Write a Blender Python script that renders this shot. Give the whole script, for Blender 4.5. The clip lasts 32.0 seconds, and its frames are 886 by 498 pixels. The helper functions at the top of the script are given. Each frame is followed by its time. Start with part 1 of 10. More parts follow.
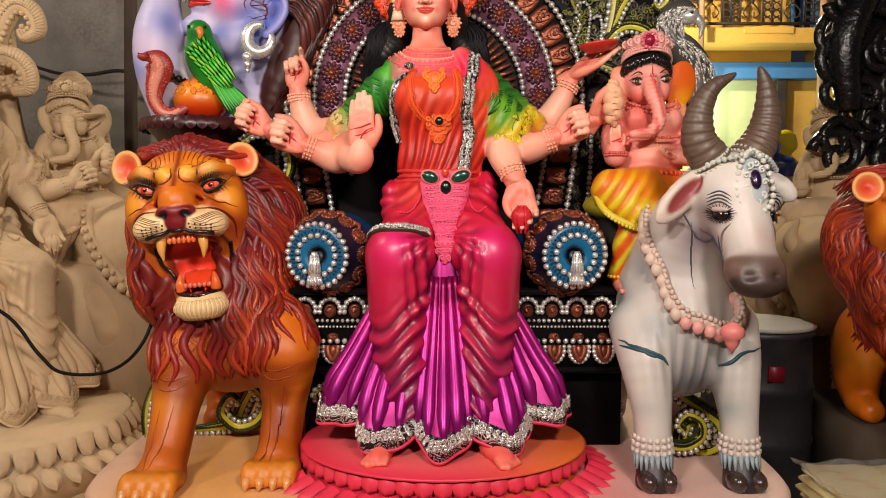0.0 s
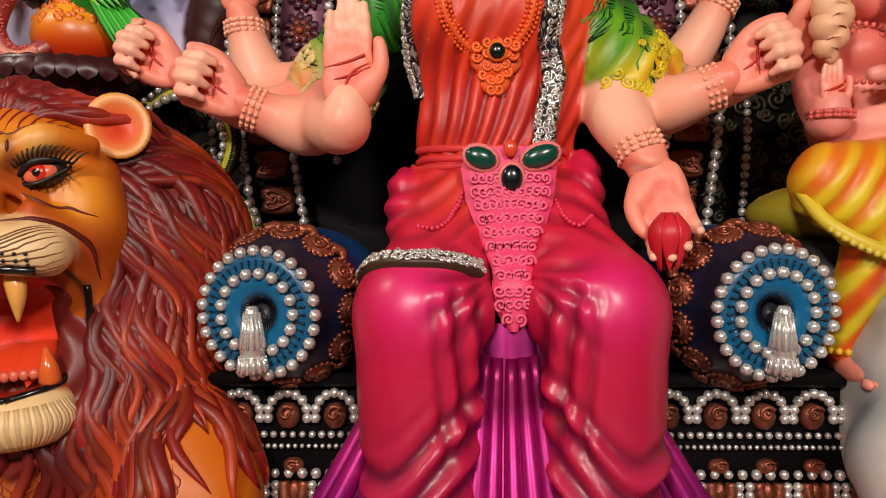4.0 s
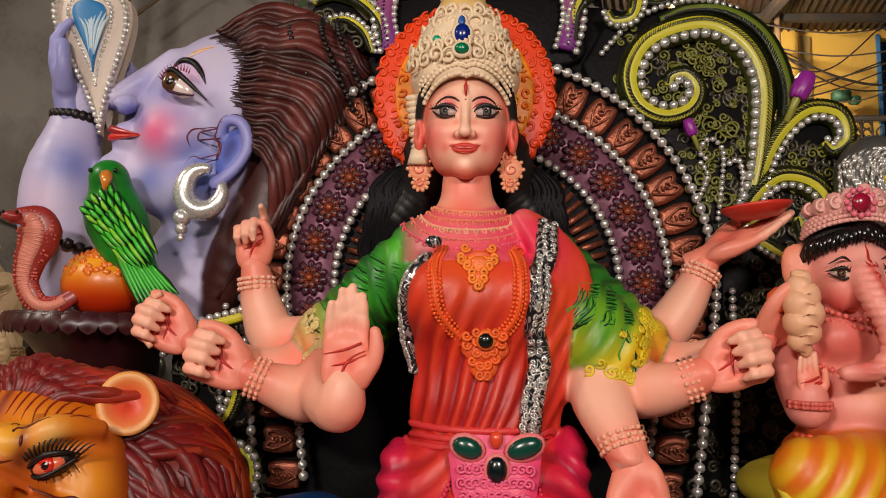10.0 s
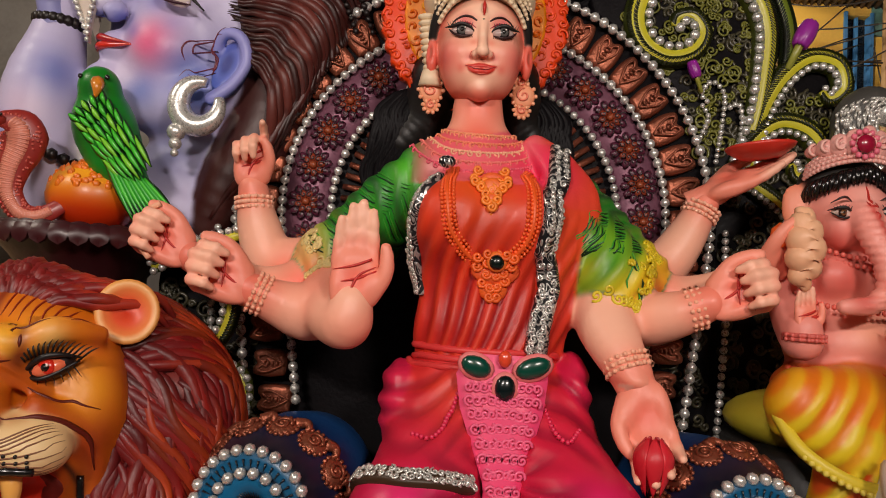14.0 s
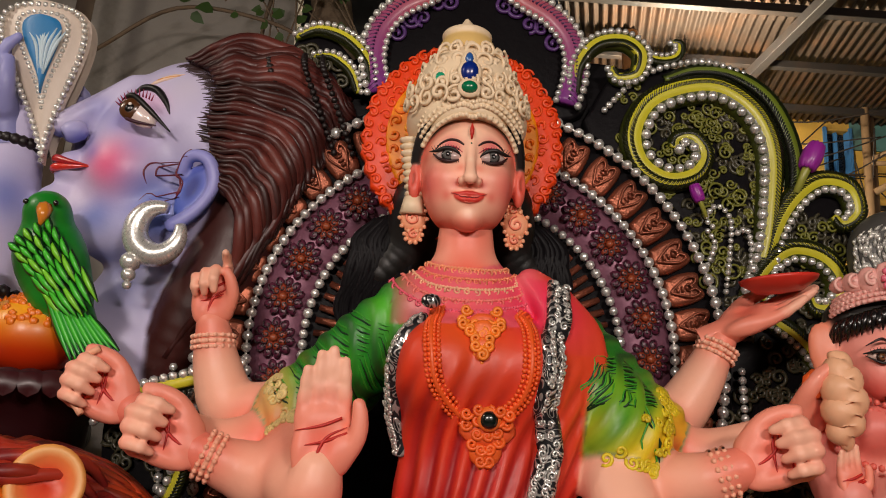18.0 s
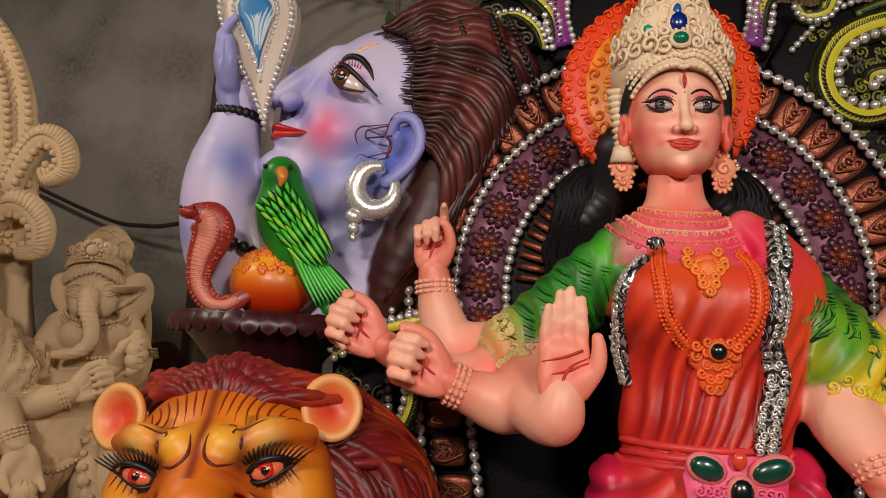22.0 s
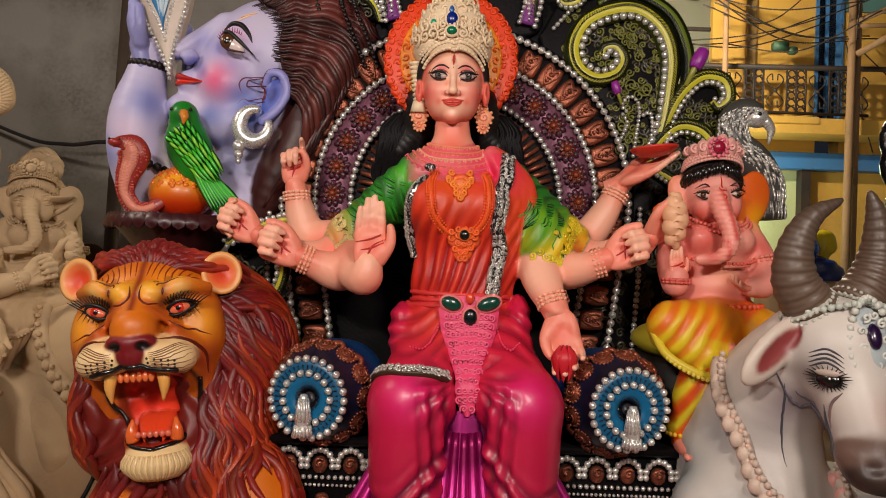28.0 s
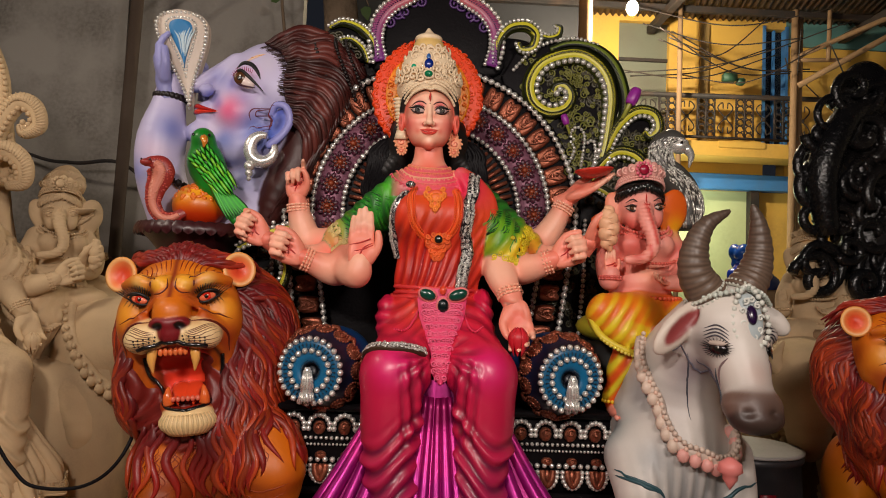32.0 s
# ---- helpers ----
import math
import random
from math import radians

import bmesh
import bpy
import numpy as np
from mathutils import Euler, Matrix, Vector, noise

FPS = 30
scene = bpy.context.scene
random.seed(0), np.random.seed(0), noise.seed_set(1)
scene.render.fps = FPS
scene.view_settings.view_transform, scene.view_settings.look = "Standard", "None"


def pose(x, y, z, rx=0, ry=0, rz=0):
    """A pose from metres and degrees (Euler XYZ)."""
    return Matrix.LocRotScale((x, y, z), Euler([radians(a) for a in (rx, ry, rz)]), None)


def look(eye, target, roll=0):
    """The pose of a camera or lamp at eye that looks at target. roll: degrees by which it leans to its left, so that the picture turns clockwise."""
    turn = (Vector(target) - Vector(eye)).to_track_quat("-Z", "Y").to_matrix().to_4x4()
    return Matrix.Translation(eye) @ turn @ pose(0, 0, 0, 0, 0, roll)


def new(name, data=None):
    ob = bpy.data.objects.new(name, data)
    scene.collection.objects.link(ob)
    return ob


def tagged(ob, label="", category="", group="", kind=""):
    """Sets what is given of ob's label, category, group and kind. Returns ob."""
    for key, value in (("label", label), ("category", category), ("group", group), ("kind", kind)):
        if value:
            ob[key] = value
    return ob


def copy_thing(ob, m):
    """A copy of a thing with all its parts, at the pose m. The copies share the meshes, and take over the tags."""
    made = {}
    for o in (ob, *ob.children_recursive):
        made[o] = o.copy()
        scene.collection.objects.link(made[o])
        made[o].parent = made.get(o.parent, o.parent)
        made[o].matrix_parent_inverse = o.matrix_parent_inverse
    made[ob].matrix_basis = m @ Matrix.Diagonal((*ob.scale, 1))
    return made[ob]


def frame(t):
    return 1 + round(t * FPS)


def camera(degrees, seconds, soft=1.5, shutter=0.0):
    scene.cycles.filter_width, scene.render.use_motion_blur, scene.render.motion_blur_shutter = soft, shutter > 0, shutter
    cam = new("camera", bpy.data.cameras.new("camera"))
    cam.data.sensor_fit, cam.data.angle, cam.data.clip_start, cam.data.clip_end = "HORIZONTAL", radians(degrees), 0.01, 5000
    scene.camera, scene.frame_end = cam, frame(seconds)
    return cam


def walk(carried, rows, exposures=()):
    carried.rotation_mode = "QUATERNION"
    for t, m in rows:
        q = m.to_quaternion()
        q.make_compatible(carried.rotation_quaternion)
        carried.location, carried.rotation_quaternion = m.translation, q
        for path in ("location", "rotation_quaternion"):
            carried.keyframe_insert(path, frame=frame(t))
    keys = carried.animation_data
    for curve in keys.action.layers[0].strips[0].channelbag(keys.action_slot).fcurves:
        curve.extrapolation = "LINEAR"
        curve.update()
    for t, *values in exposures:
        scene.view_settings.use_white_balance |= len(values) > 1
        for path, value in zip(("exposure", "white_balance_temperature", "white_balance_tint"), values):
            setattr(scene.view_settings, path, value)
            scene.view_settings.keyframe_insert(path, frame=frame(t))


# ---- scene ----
cam = camera(63.9, 32.0, 1.0)
METRES, EYE, TILT, LEAN, TURN = 6.0, 1.55, -4.0, 0.0, 0.0
ROWS = [
    (0.0, 0.0, 0.0, 0.0, 0.0, 0.0, -0.0),
    (0.5, -0.0033, 0.0264, -0.01, 0.07, -0.44, 0.13),
    (1.0, -0.0126, 0.0675, -0.0111, -0.49, -0.75, 0.39),
    (1.5, -0.0072, 0.1053, -0.0081, -0.1, -0.86, 0.52),
    (2.0, -0.0008, 0.1383, -0.0054, 0.95, -1.59, 0.77),
    (2.5, -0.0081, 0.1706, -0.0087, 1.16, -1.82, 0.52),
    (3.0, -0.0243, 0.2027, 0.0019, 0.85, -1.1, 0.55),
    (3.5, -0.0183, 0.2291, 0.0085, 0.87, -0.01, 0.3),
    (5.5, -0.0177, 0.26, 0.0312, 1.64, 3.93, -0.23),
    (6.0, -0.0181, 0.2565, 0.0381, 0.77, 4.7, -0.47),
    (6.5, -0.0173, 0.2518, 0.0425, 0.89, 5.58, -0.67),
    (7.0, -0.0161, 0.2482, 0.0455, 0.67, 5.78, -1.01),
    (7.5, -0.0136, 0.2433, 0.0488, 1.15, 5.83, -1.13),
    (8.0, -0.012, 0.2401, 0.0517, 1.8, 6.08, -1.27),
    (8.5, -0.0104, 0.2399, 0.0588, 2.55, 6.55, -1.53),
    (9.0, -0.0102, 0.2395, 0.0673, 2.0, 8.02, -1.58),
    (9.5, -0.0099, 0.2348, 0.0735, 1.96, 9.55, -1.52),
    (10.0, -0.0061, 0.2258, 0.0752, 2.66, 10.63, -1.41),
    (10.5, -0.0054, 0.209, 0.0702, 1.65, 11.75, -1.56),
    (11.0, -0.0026, 0.198, 0.065, 1.74, 11.94, -1.68),
    (11.5, -0.0136, 0.1925, 0.0631, 1.22, 11.15, -1.7),
    (12.0, -0.0286, 0.1831, 0.0584, 1.15, 9.76, -1.75),
    (12.5, -0.0316, 0.1729, 0.0575, -0.12, 8.02, -3.44),
    (13.0, -0.0276, 0.1772, 0.0581, -0.42, 7.86, -3.39),
    (13.5, -0.0267, 0.2013, 0.055, -1.28, 7.63, -3.24),
    (15.5, -0.0373, 0.286, 0.0785, -1.36, 12.28, -3.49),
    (16.0, -0.0347, 0.2833, 0.0877, -2.64, 15.58, -3.38),
    (16.5, -0.0298, 0.274, 0.091, -2.7, 17.25, -3.07),
    (17.0, -0.0295, 0.2669, 0.0873, -2.94, 17.6, -3.1),
    (17.5, -0.0279, 0.2653, 0.0825, -2.58, 17.13, -3.02),
    (18.0, -0.0272, 0.2645, 0.0792, -2.24, 16.3, -3.02),
    (18.5, -0.0242, 0.2602, 0.0762, -1.91, 15.26, -2.94),
    (19.0, -0.0195, 0.2495, 0.0755, -0.85, 14.13, -2.99),
    (19.5, -0.0157, 0.2385, 0.074, 2.26, 13.2, -3.36),
    (20.0, -0.0214, 0.235, 0.0719, 7.02, 12.14, -3.96),
    (20.5, -0.0378, 0.2346, 0.0717, 8.61, 11.49, -3.97),
    (21.0, -0.0575, 0.2361, 0.0713, 8.39, 11.36, -3.84),
    (21.5, -0.071, 0.2391, 0.0707, 7.64, 11.7, -3.47),
    (22.0, -0.0744, 0.2406, 0.0696, 5.92, 11.89, -3.18),
    (22.5, -0.0684, 0.2366, 0.0696, 3.95, 11.98, -2.84),
    (23.0, -0.0473, 0.2321, 0.0693, 2.86, 11.88, -2.41),
    (23.5, -0.0219, 0.2282, 0.069, 1.39, 11.54, -2.19),
    (24.0, -0.0051, 0.2231, 0.067, 0.92, 11.2, -2.09),
    (24.5, -0.001, 0.221, 0.0645, 0.75, 10.92, -1.93),
    (25.0, -0.005, 0.2212, 0.0634, 0.37, 10.89, -1.88),
    (25.5, -0.0056, 0.2217, 0.0566, -0.09, 10.59, -1.92),
    (27.5, -0.02, 0.1197, 0.0501, -0.26, 6.13, -2.12),
    (28.0, -0.0159, 0.0928, 0.0449, -0.3, 5.23, -2.1),
    (28.5, -0.0307, 0.0767, 0.0367, -1.46, 5.5, -2.21),
    (29.0, -0.0421, 0.0585, 0.0326, -2.34, 4.99, -2.13),
    (29.5, -0.029, 0.0479, 0.0313, -2.54, 4.29, -2.31),
    (30.0, -0.0173, 0.03, 0.0298, -2.2, 4.01, -2.36),
    (30.5, -0.0123, 0.0162, 0.0252, -2.44, 3.34, -2.54),
    (31.0, -0.0141, 0.0097, 0.0234, -2.47, 3.61, -2.36),
    (31.5, -0.0172, 0.004, 0.0243, -2.15, 4.56, -2.15),
    (32.0, -0.0178, -0.0012, 0.0228, -2.33, 6.93, -2.04),
]
walk(cam, [(t, pose(0, 0, EYE, TILT, LEAN, TURN) @ pose(METRES * x, METRES * y, METRES * z, 90 + pitch, roll, yaw)) for t, x, y, z, yaw, pitch, roll in ROWS],
     [(0.0, 0.36), (3.0, 0.2), (5.0, 0.18), (7.5, 0.14), (9.0, -0.02), (13.0, -0.12), (17.0, -0.25), (20.0, -0.12), (23.5, -0.16), (25.5, -0.05), (28.0, -0.1), (32.0, -0.14)])

# ---- world and light ----
world = bpy.data.worlds.new("night")
world.use_nodes = True
scene.world = world
world.node_tree.nodes["Background"].inputs[0].default_value = (0.55, 0.6, 0.8, 1)
world.node_tree.nodes["Background"].inputs[1].default_value = 0.02


def area_lamp(name, eye, target, size, watts, col):
    data = bpy.data.lights.new(name, "AREA")
    data.shape, data.size, data.size_y = "RECTANGLE", size[0], size[1]
    data.energy, data.color = watts, col
    ob = new(name, data)
    ob.matrix_world = look(eye, target)
    return tagged(ob, kind="structure")


def bulb_lamp(name, eye, watts, col, radius=0.05):
    data = bpy.data.lights.new(name, "POINT")
    data.energy, data.color, data.shadow_soft_size = watts, col, radius
    ob = new(name, data)
    ob.location = eye
    return tagged(ob, kind="structure")


area_lamp("lamp_front_1", (-1.25, -0.3, 3.2), (-0.6, 3.3, 1.85), (0.5, 0.3), 110, (1.0, 0.87, 0.79))
area_lamp("lamp_front_2", (0.95, -0.2, 3.2), (0.4, 3.2, 1.85), (0.5, 0.3), 92, (1.0, 0.87, 0.79))
# unseen fill added to brighten the left wall and clay statues
area_lamp("fill_left", (-3.4, 2.2, 4.2), (-2.6, 4.6, 1.5), (0.5, 0.3), 38, (1.0, 0.88, 0.74))
bulb_lamp("lamp_yard", (2.27, 7.9, 4.82), 430, (1.0, 0.85, 0.6), 0.06)
bulb_lamp("lamp_ground_floor", (3.5, 9.3, 2.7), 45, (0.95, 1.0, 0.72), 0.1)

# ---- sculpting tools ----


def srgb(r, g, b):
    return np.array([((c / 255 + 0.055) / 1.055) ** 2.4 if c > 10 else c / 255 / 12.92 for c in (r, g, b)], np.float32)


def turn(rx=0, ry=0, rz=0):
    return np.array(Euler([radians(a) for a in (rx, ry, rz)]).to_matrix())


def smooth(a, b, x):
    t = np.clip((x - a) / (b - a), 0, 1)
    return t * t * (3 - 2 * t)


def curve_through(pts, per=6):
    """A smooth line through the points."""
    p = np.array(pts, float)
    if len(p) == 2:
        return p[0] + np.linspace(0, 1, per + 1)[:, None] * (p[1] - p[0])
    q = np.vstack([2 * p[0] - p[1], p, 2 * p[-1] - p[-2]])
    out = []
    for i in range(1, len(q) - 2):
        for t in np.arange(per) / per:
            out.append(0.5 * (2 * q[i] + (q[i + 1] - q[i - 1]) * t + (2 * q[i - 1] - 5 * q[i] + 4 * q[i + 1] - q[i + 2]) * t * t
                              + (3 * q[i] - q[i - 1] - 3 * q[i + 1] + q[i + 2]) * t ** 3))
    return np.array(out + [p[-1]])


def even(pts, step):
    """Points at even steps along a line."""
    p = np.array(pts, float)
    s = np.concatenate([[0], np.cumsum(np.linalg.norm(np.diff(p, axis=0), axis=1))])
    n = max(1, round(s[-1] / step))
    u = np.linspace(0, s[-1], n + 1)
    return np.stack([np.interp(u, s, p[:, k]) for k in range(p.shape[1])], 1)


class Clay:
    """A lump of modelling clay: a distance field to which soft shapes are added, and its skin."""

    def __init__(self, lo, hi, h):
        self.lo, self.h = np.array(lo, float), h
        self.n = tuple(int(math.ceil((b - a) / h)) + 1 for a, b in zip(lo, hi))
        self.D = np.full(self.n, 0.1, np.float32)
        self.C = np.zeros(self.n + (3,), np.float32)

    def put(self, fn, lo, hi, col, k=0.012, kc=0.006, cut=False):
        i0 = np.maximum(0, np.floor((np.array(lo) - self.lo - k) / self.h).astype(int) - 2)
        i1 = np.minimum(self.n, np.ceil((np.array(hi) - self.lo + k) / self.h).astype(int) + 3)
        if (i1 <= i0).any():
            return
        sl = tuple(slice(a, b) for a, b in zip(i0, i1))
        ax = [(self.lo[j] + self.h * np.arange(i0[j], i1[j])).astype(np.float32) for j in range(3)]
        X, Y, Z = ax[0][:, None, None], ax[1][None, :, None], ax[2][None, None, :]
        b = fn(X, Y, Z).astype(np.float32)
        a = self.D[sl].copy()
        if cut:
            b = -b
            w = np.clip(0.5 + 0.5 * (b - a) / k, 0, 1)
            self.D[sl] = a * (1 - w) + b * w + k * w * (1 - w)
            wc = np.clip(0.5 + 0.5 * (b - a) / kc, 0, 1)[..., None]
        else:
            w = np.clip(0.5 + 0.5 * (a - b) / k, 0, 1)
            self.D[sl] = a * (1 - w) + b * w - k * w * (1 - w)
            wc = np.clip(0.5 + 0.5 * (a - b) / kc, 0, 1)[..., None]
        wc = np.where(self.C[sl].sum(-1, keepdims=True) == 0, 1, wc)
        self.C[sl] += (col - self.C[sl]) * wc

    def ell(self, c, r, col, R=None, k=0.012, kc=0.006, cut=False):
        c, r = np.array(c, float), np.array(r if np.ndim(r) else (r, r, r), float)
        R = np.eye(3) if R is None else R
        e = np.sqrt(((R * r) ** 2).sum(1))

        def fn(X, Y, Z):
            q = [(X - c[0]) * R[0, j] + (Y - c[1]) * R[1, j] + (Z - c[2]) * R[2, j] for j in range(3)]
            k0 = np.sqrt(sum((q[j] / r[j]) ** 2 for j in range(3)))
            k1 = np.sqrt(sum((q[j] / r[j] ** 2) ** 2 for j in range(3))) + 1e-6
            return k0 * (k0 - 1) / k1
        self.put(fn, c - e, c + e, col, k, kc, cut)

    def cone(self, p, r, q, s, col, k=0.012, kc=0.006, cut=False):
        p, q = np.array(p, float), np.array(q, float)
        d = q - p
        dd = max(d @ d, 1e-9)

        def fn(X, Y, Z):
            t = np.clip(((X - p[0]) * d[0] + (Y - p[1]) * d[1] + (Z - p[2]) * d[2]) / dd, 0, 1)
            return np.sqrt((X - p[0] - t * d[0]) ** 2 + (Y - p[1] - t * d[1]) ** 2 + (Z - p[2] - t * d[2]) ** 2) - (r + (s - r) * t)
        m = max(r, s)
        self.put(fn, np.minimum(p, q) - m, np.maximum(p, q) + m, col, k, kc, cut)

    def tube(self, pts, radii, col, per=4, k=0.012, kc=0.006, cut=False):
        q = curve_through(np.column_stack([np.array(pts, float), np.array(radii) + 0.2 * k]), per)

        def fn(X, Y, Z):
            out = None
            for a, b in zip(q[:-1], q[1:]):
                p, d = a[:3], b[:3] - a[:3]
                t = np.clip(((X - p[0]) * d[0] + (Y - p[1]) * d[1] + (Z - p[2]) * d[2]) / max(d @ d, 1e-9), 0, 1)
                e = np.sqrt((X - p[0] - t * d[0]) ** 2 + (Y - p[1] - t * d[1]) ** 2 + (Z - p[2] - t * d[2]) ** 2) - (a[3] + (b[3] - a[3]) * t)
                out = e if out is None else np.minimum(out, e)
            return out
        self.put(fn, (q[:, :3] - q[:, 3:]).min(0), (q[:, :3] + q[:, 3:]).max(0), col, k, kc, cut)

    def cling(self, p, steps=5):
        """Bring points to the surface; returns them and the outward direction there."""
        p = np.array(p, float)
        for _ in range(steps):
            q = np.clip((p - self.lo) / self.h, 1, np.array(self.n) - 2.001)
            i = q.astype(int)
            f = q - i
            d, g = 0.0, np.zeros_like(p)
            for a in (0, 1):
                for b in (0, 1):
                    for c in (0, 1):
                        w = [np.abs(1 - e - f[:, k]) for k, e in enumerate((a, b, c))]
                        v = self.D[i[:, 0] + a, i[:, 1] + b, i[:, 2] + c]
                        d = d + w[0] * w[1] * w[2] * v
                        g[:, 0] += (2 * a - 1) * w[1] * w[2] * v
                        g[:, 1] += (2 * b - 1) * w[0] * w[2] * v
                        g[:, 2] += (2 * c - 1) * w[0] * w[1] * v
            g /= np.linalg.norm(g, axis=1)[:, None] + 1e-9
            p = p - g * d[:, None]
        return p, g

    def mark(self, soup, pts, r, col, mat=0, per=8, lift=0.0):
        """A painted or incised line that lies on the surface."""
        q, g = self.cling(curve_through(pts, per))
        soup.tube(q + g * lift, np.interp(np.linspace(0, 1, len(q)), [0, 0.3, 0.7, 1], [0.25 * r, r, r, 0.2 * r]), col, mat, 5)

    def skin(self):
        D, h = self.D, self.h
        s = D < 0
        cnt = sum(s[i:s.shape[0] - 1 + i, j:s.shape[1] - 1 + j, k:s.shape[2] - 1 + k].astype(np.uint8) for i in (0, 1) for j in (0, 1) for k in (0, 1))
        idx = np.argwhere((cnt > 0) & (cnt < 8))
        P, n = np.zeros((len(idx), 3)), np.zeros(len(idx))
        for ax in range(3):
            e = np.eye(3, dtype=int)[ax]
            o1, o2 = [np.eye(3, dtype=int)[j] for j in range(3) if j != ax]
            for off in (0 * e, o1, o2, o1 + o2):
                a, b = idx + off, idx + off + e
                da, db = D[a[:, 0], a[:, 1], a[:, 2]], D[b[:, 0], b[:, 1], b[:, 2]]
                cr = (da < 0) != (db < 0)
                t = da / np.where(cr, da - db, 1)
                P[cr] += (off + t[:, None] * e)[cr]
                n[cr] += 1
        P /= n[:, None]
        V = self.lo + h * (idx + P)
        C = np.zeros((len(idx), 3))
        for i in (0, 1):
            for j in (0, 1):
                for k in (0, 1):
                    w = np.abs(1 - i - P[:, 0]) * np.abs(1 - j - P[:, 1]) * np.abs(1 - k - P[:, 2])
                    C += w[:, None] * self.C[idx[:, 0] + i, idx[:, 1] + j, idx[:, 2] + k]
        vid = np.full(tuple(np.array(D.shape) - 1), -1, np.int64)
        vid[idx[:, 0], idx[:, 1], idx[:, 2]] = np.arange(len(idx))
        F = []
        for ax in range(3):
            lo, hi = [slice(None)] * 3, [slice(None)] * 3
            lo[ax], hi[ax] = slice(0, -1), slice(1, None)
            for sign in (0, 1):
                m = (s[tuple(lo)] & ~s[tuple(hi)]) if sign else (~s[tuple(lo)] & s[tuple(hi)])
                q = np.argwhere(m)
                u, v = [j for j in range(3) if j != ax]
                q = q[(q[:, u] > 0) & (q[:, v] > 0) & (q[:, u] < D.shape[u] - 1) & (q[:, v] < D.shape[v] - 1)]
                eu, ev = np.eye(3, dtype=int)[u], np.eye(3, dtype=int)[v]
                quad = np.stack([vid[tuple((q - a).T)] for a in (eu + ev, ev, 0 * eu, eu)], 1)
                if (ax == 1) != (sign == 0):
                    quad = quad[:, ::-1]
                F.append(quad)
        F = np.vstack(F)
        for _ in range(3):
            acc, num = np.zeros_like(V), np.zeros(len(V))
            for j in range(4):
                a, b = F[:, j], F[:, (j + 1) % 4]
                num += np.bincount(a, minlength=len(V))
                for k in range(3):
                    acc[:, k] += np.bincount(a, V[b, k], len(V))
            V = V + 0.6 * (acc / np.maximum(num, 1)[:, None] - V)
        return V, F, C


def normals(V, F):
    n = np.cross(V[F[:, 2]] - V[F[:, 0]], V[F[:, 3]] - V[F[:, 1]])
    out = np.zeros_like(V)
    for j in range(4):
        for k in range(3):
            out[:, k] += np.bincount(F[:, j], n[:, k], len(V))
    return out / (np.linalg.norm(out, axis=1)[:, None] + 1e-12)


def tint(C, mask, col):
    """Airbrush a colour where the mask is."""
    C += np.clip(mask, 0, 1)[:, None] * (np.asarray(col) - C)


def near(V, p, r):
    return np.exp(-((V - np.array(p)) ** 2).sum(1) / (r * r))


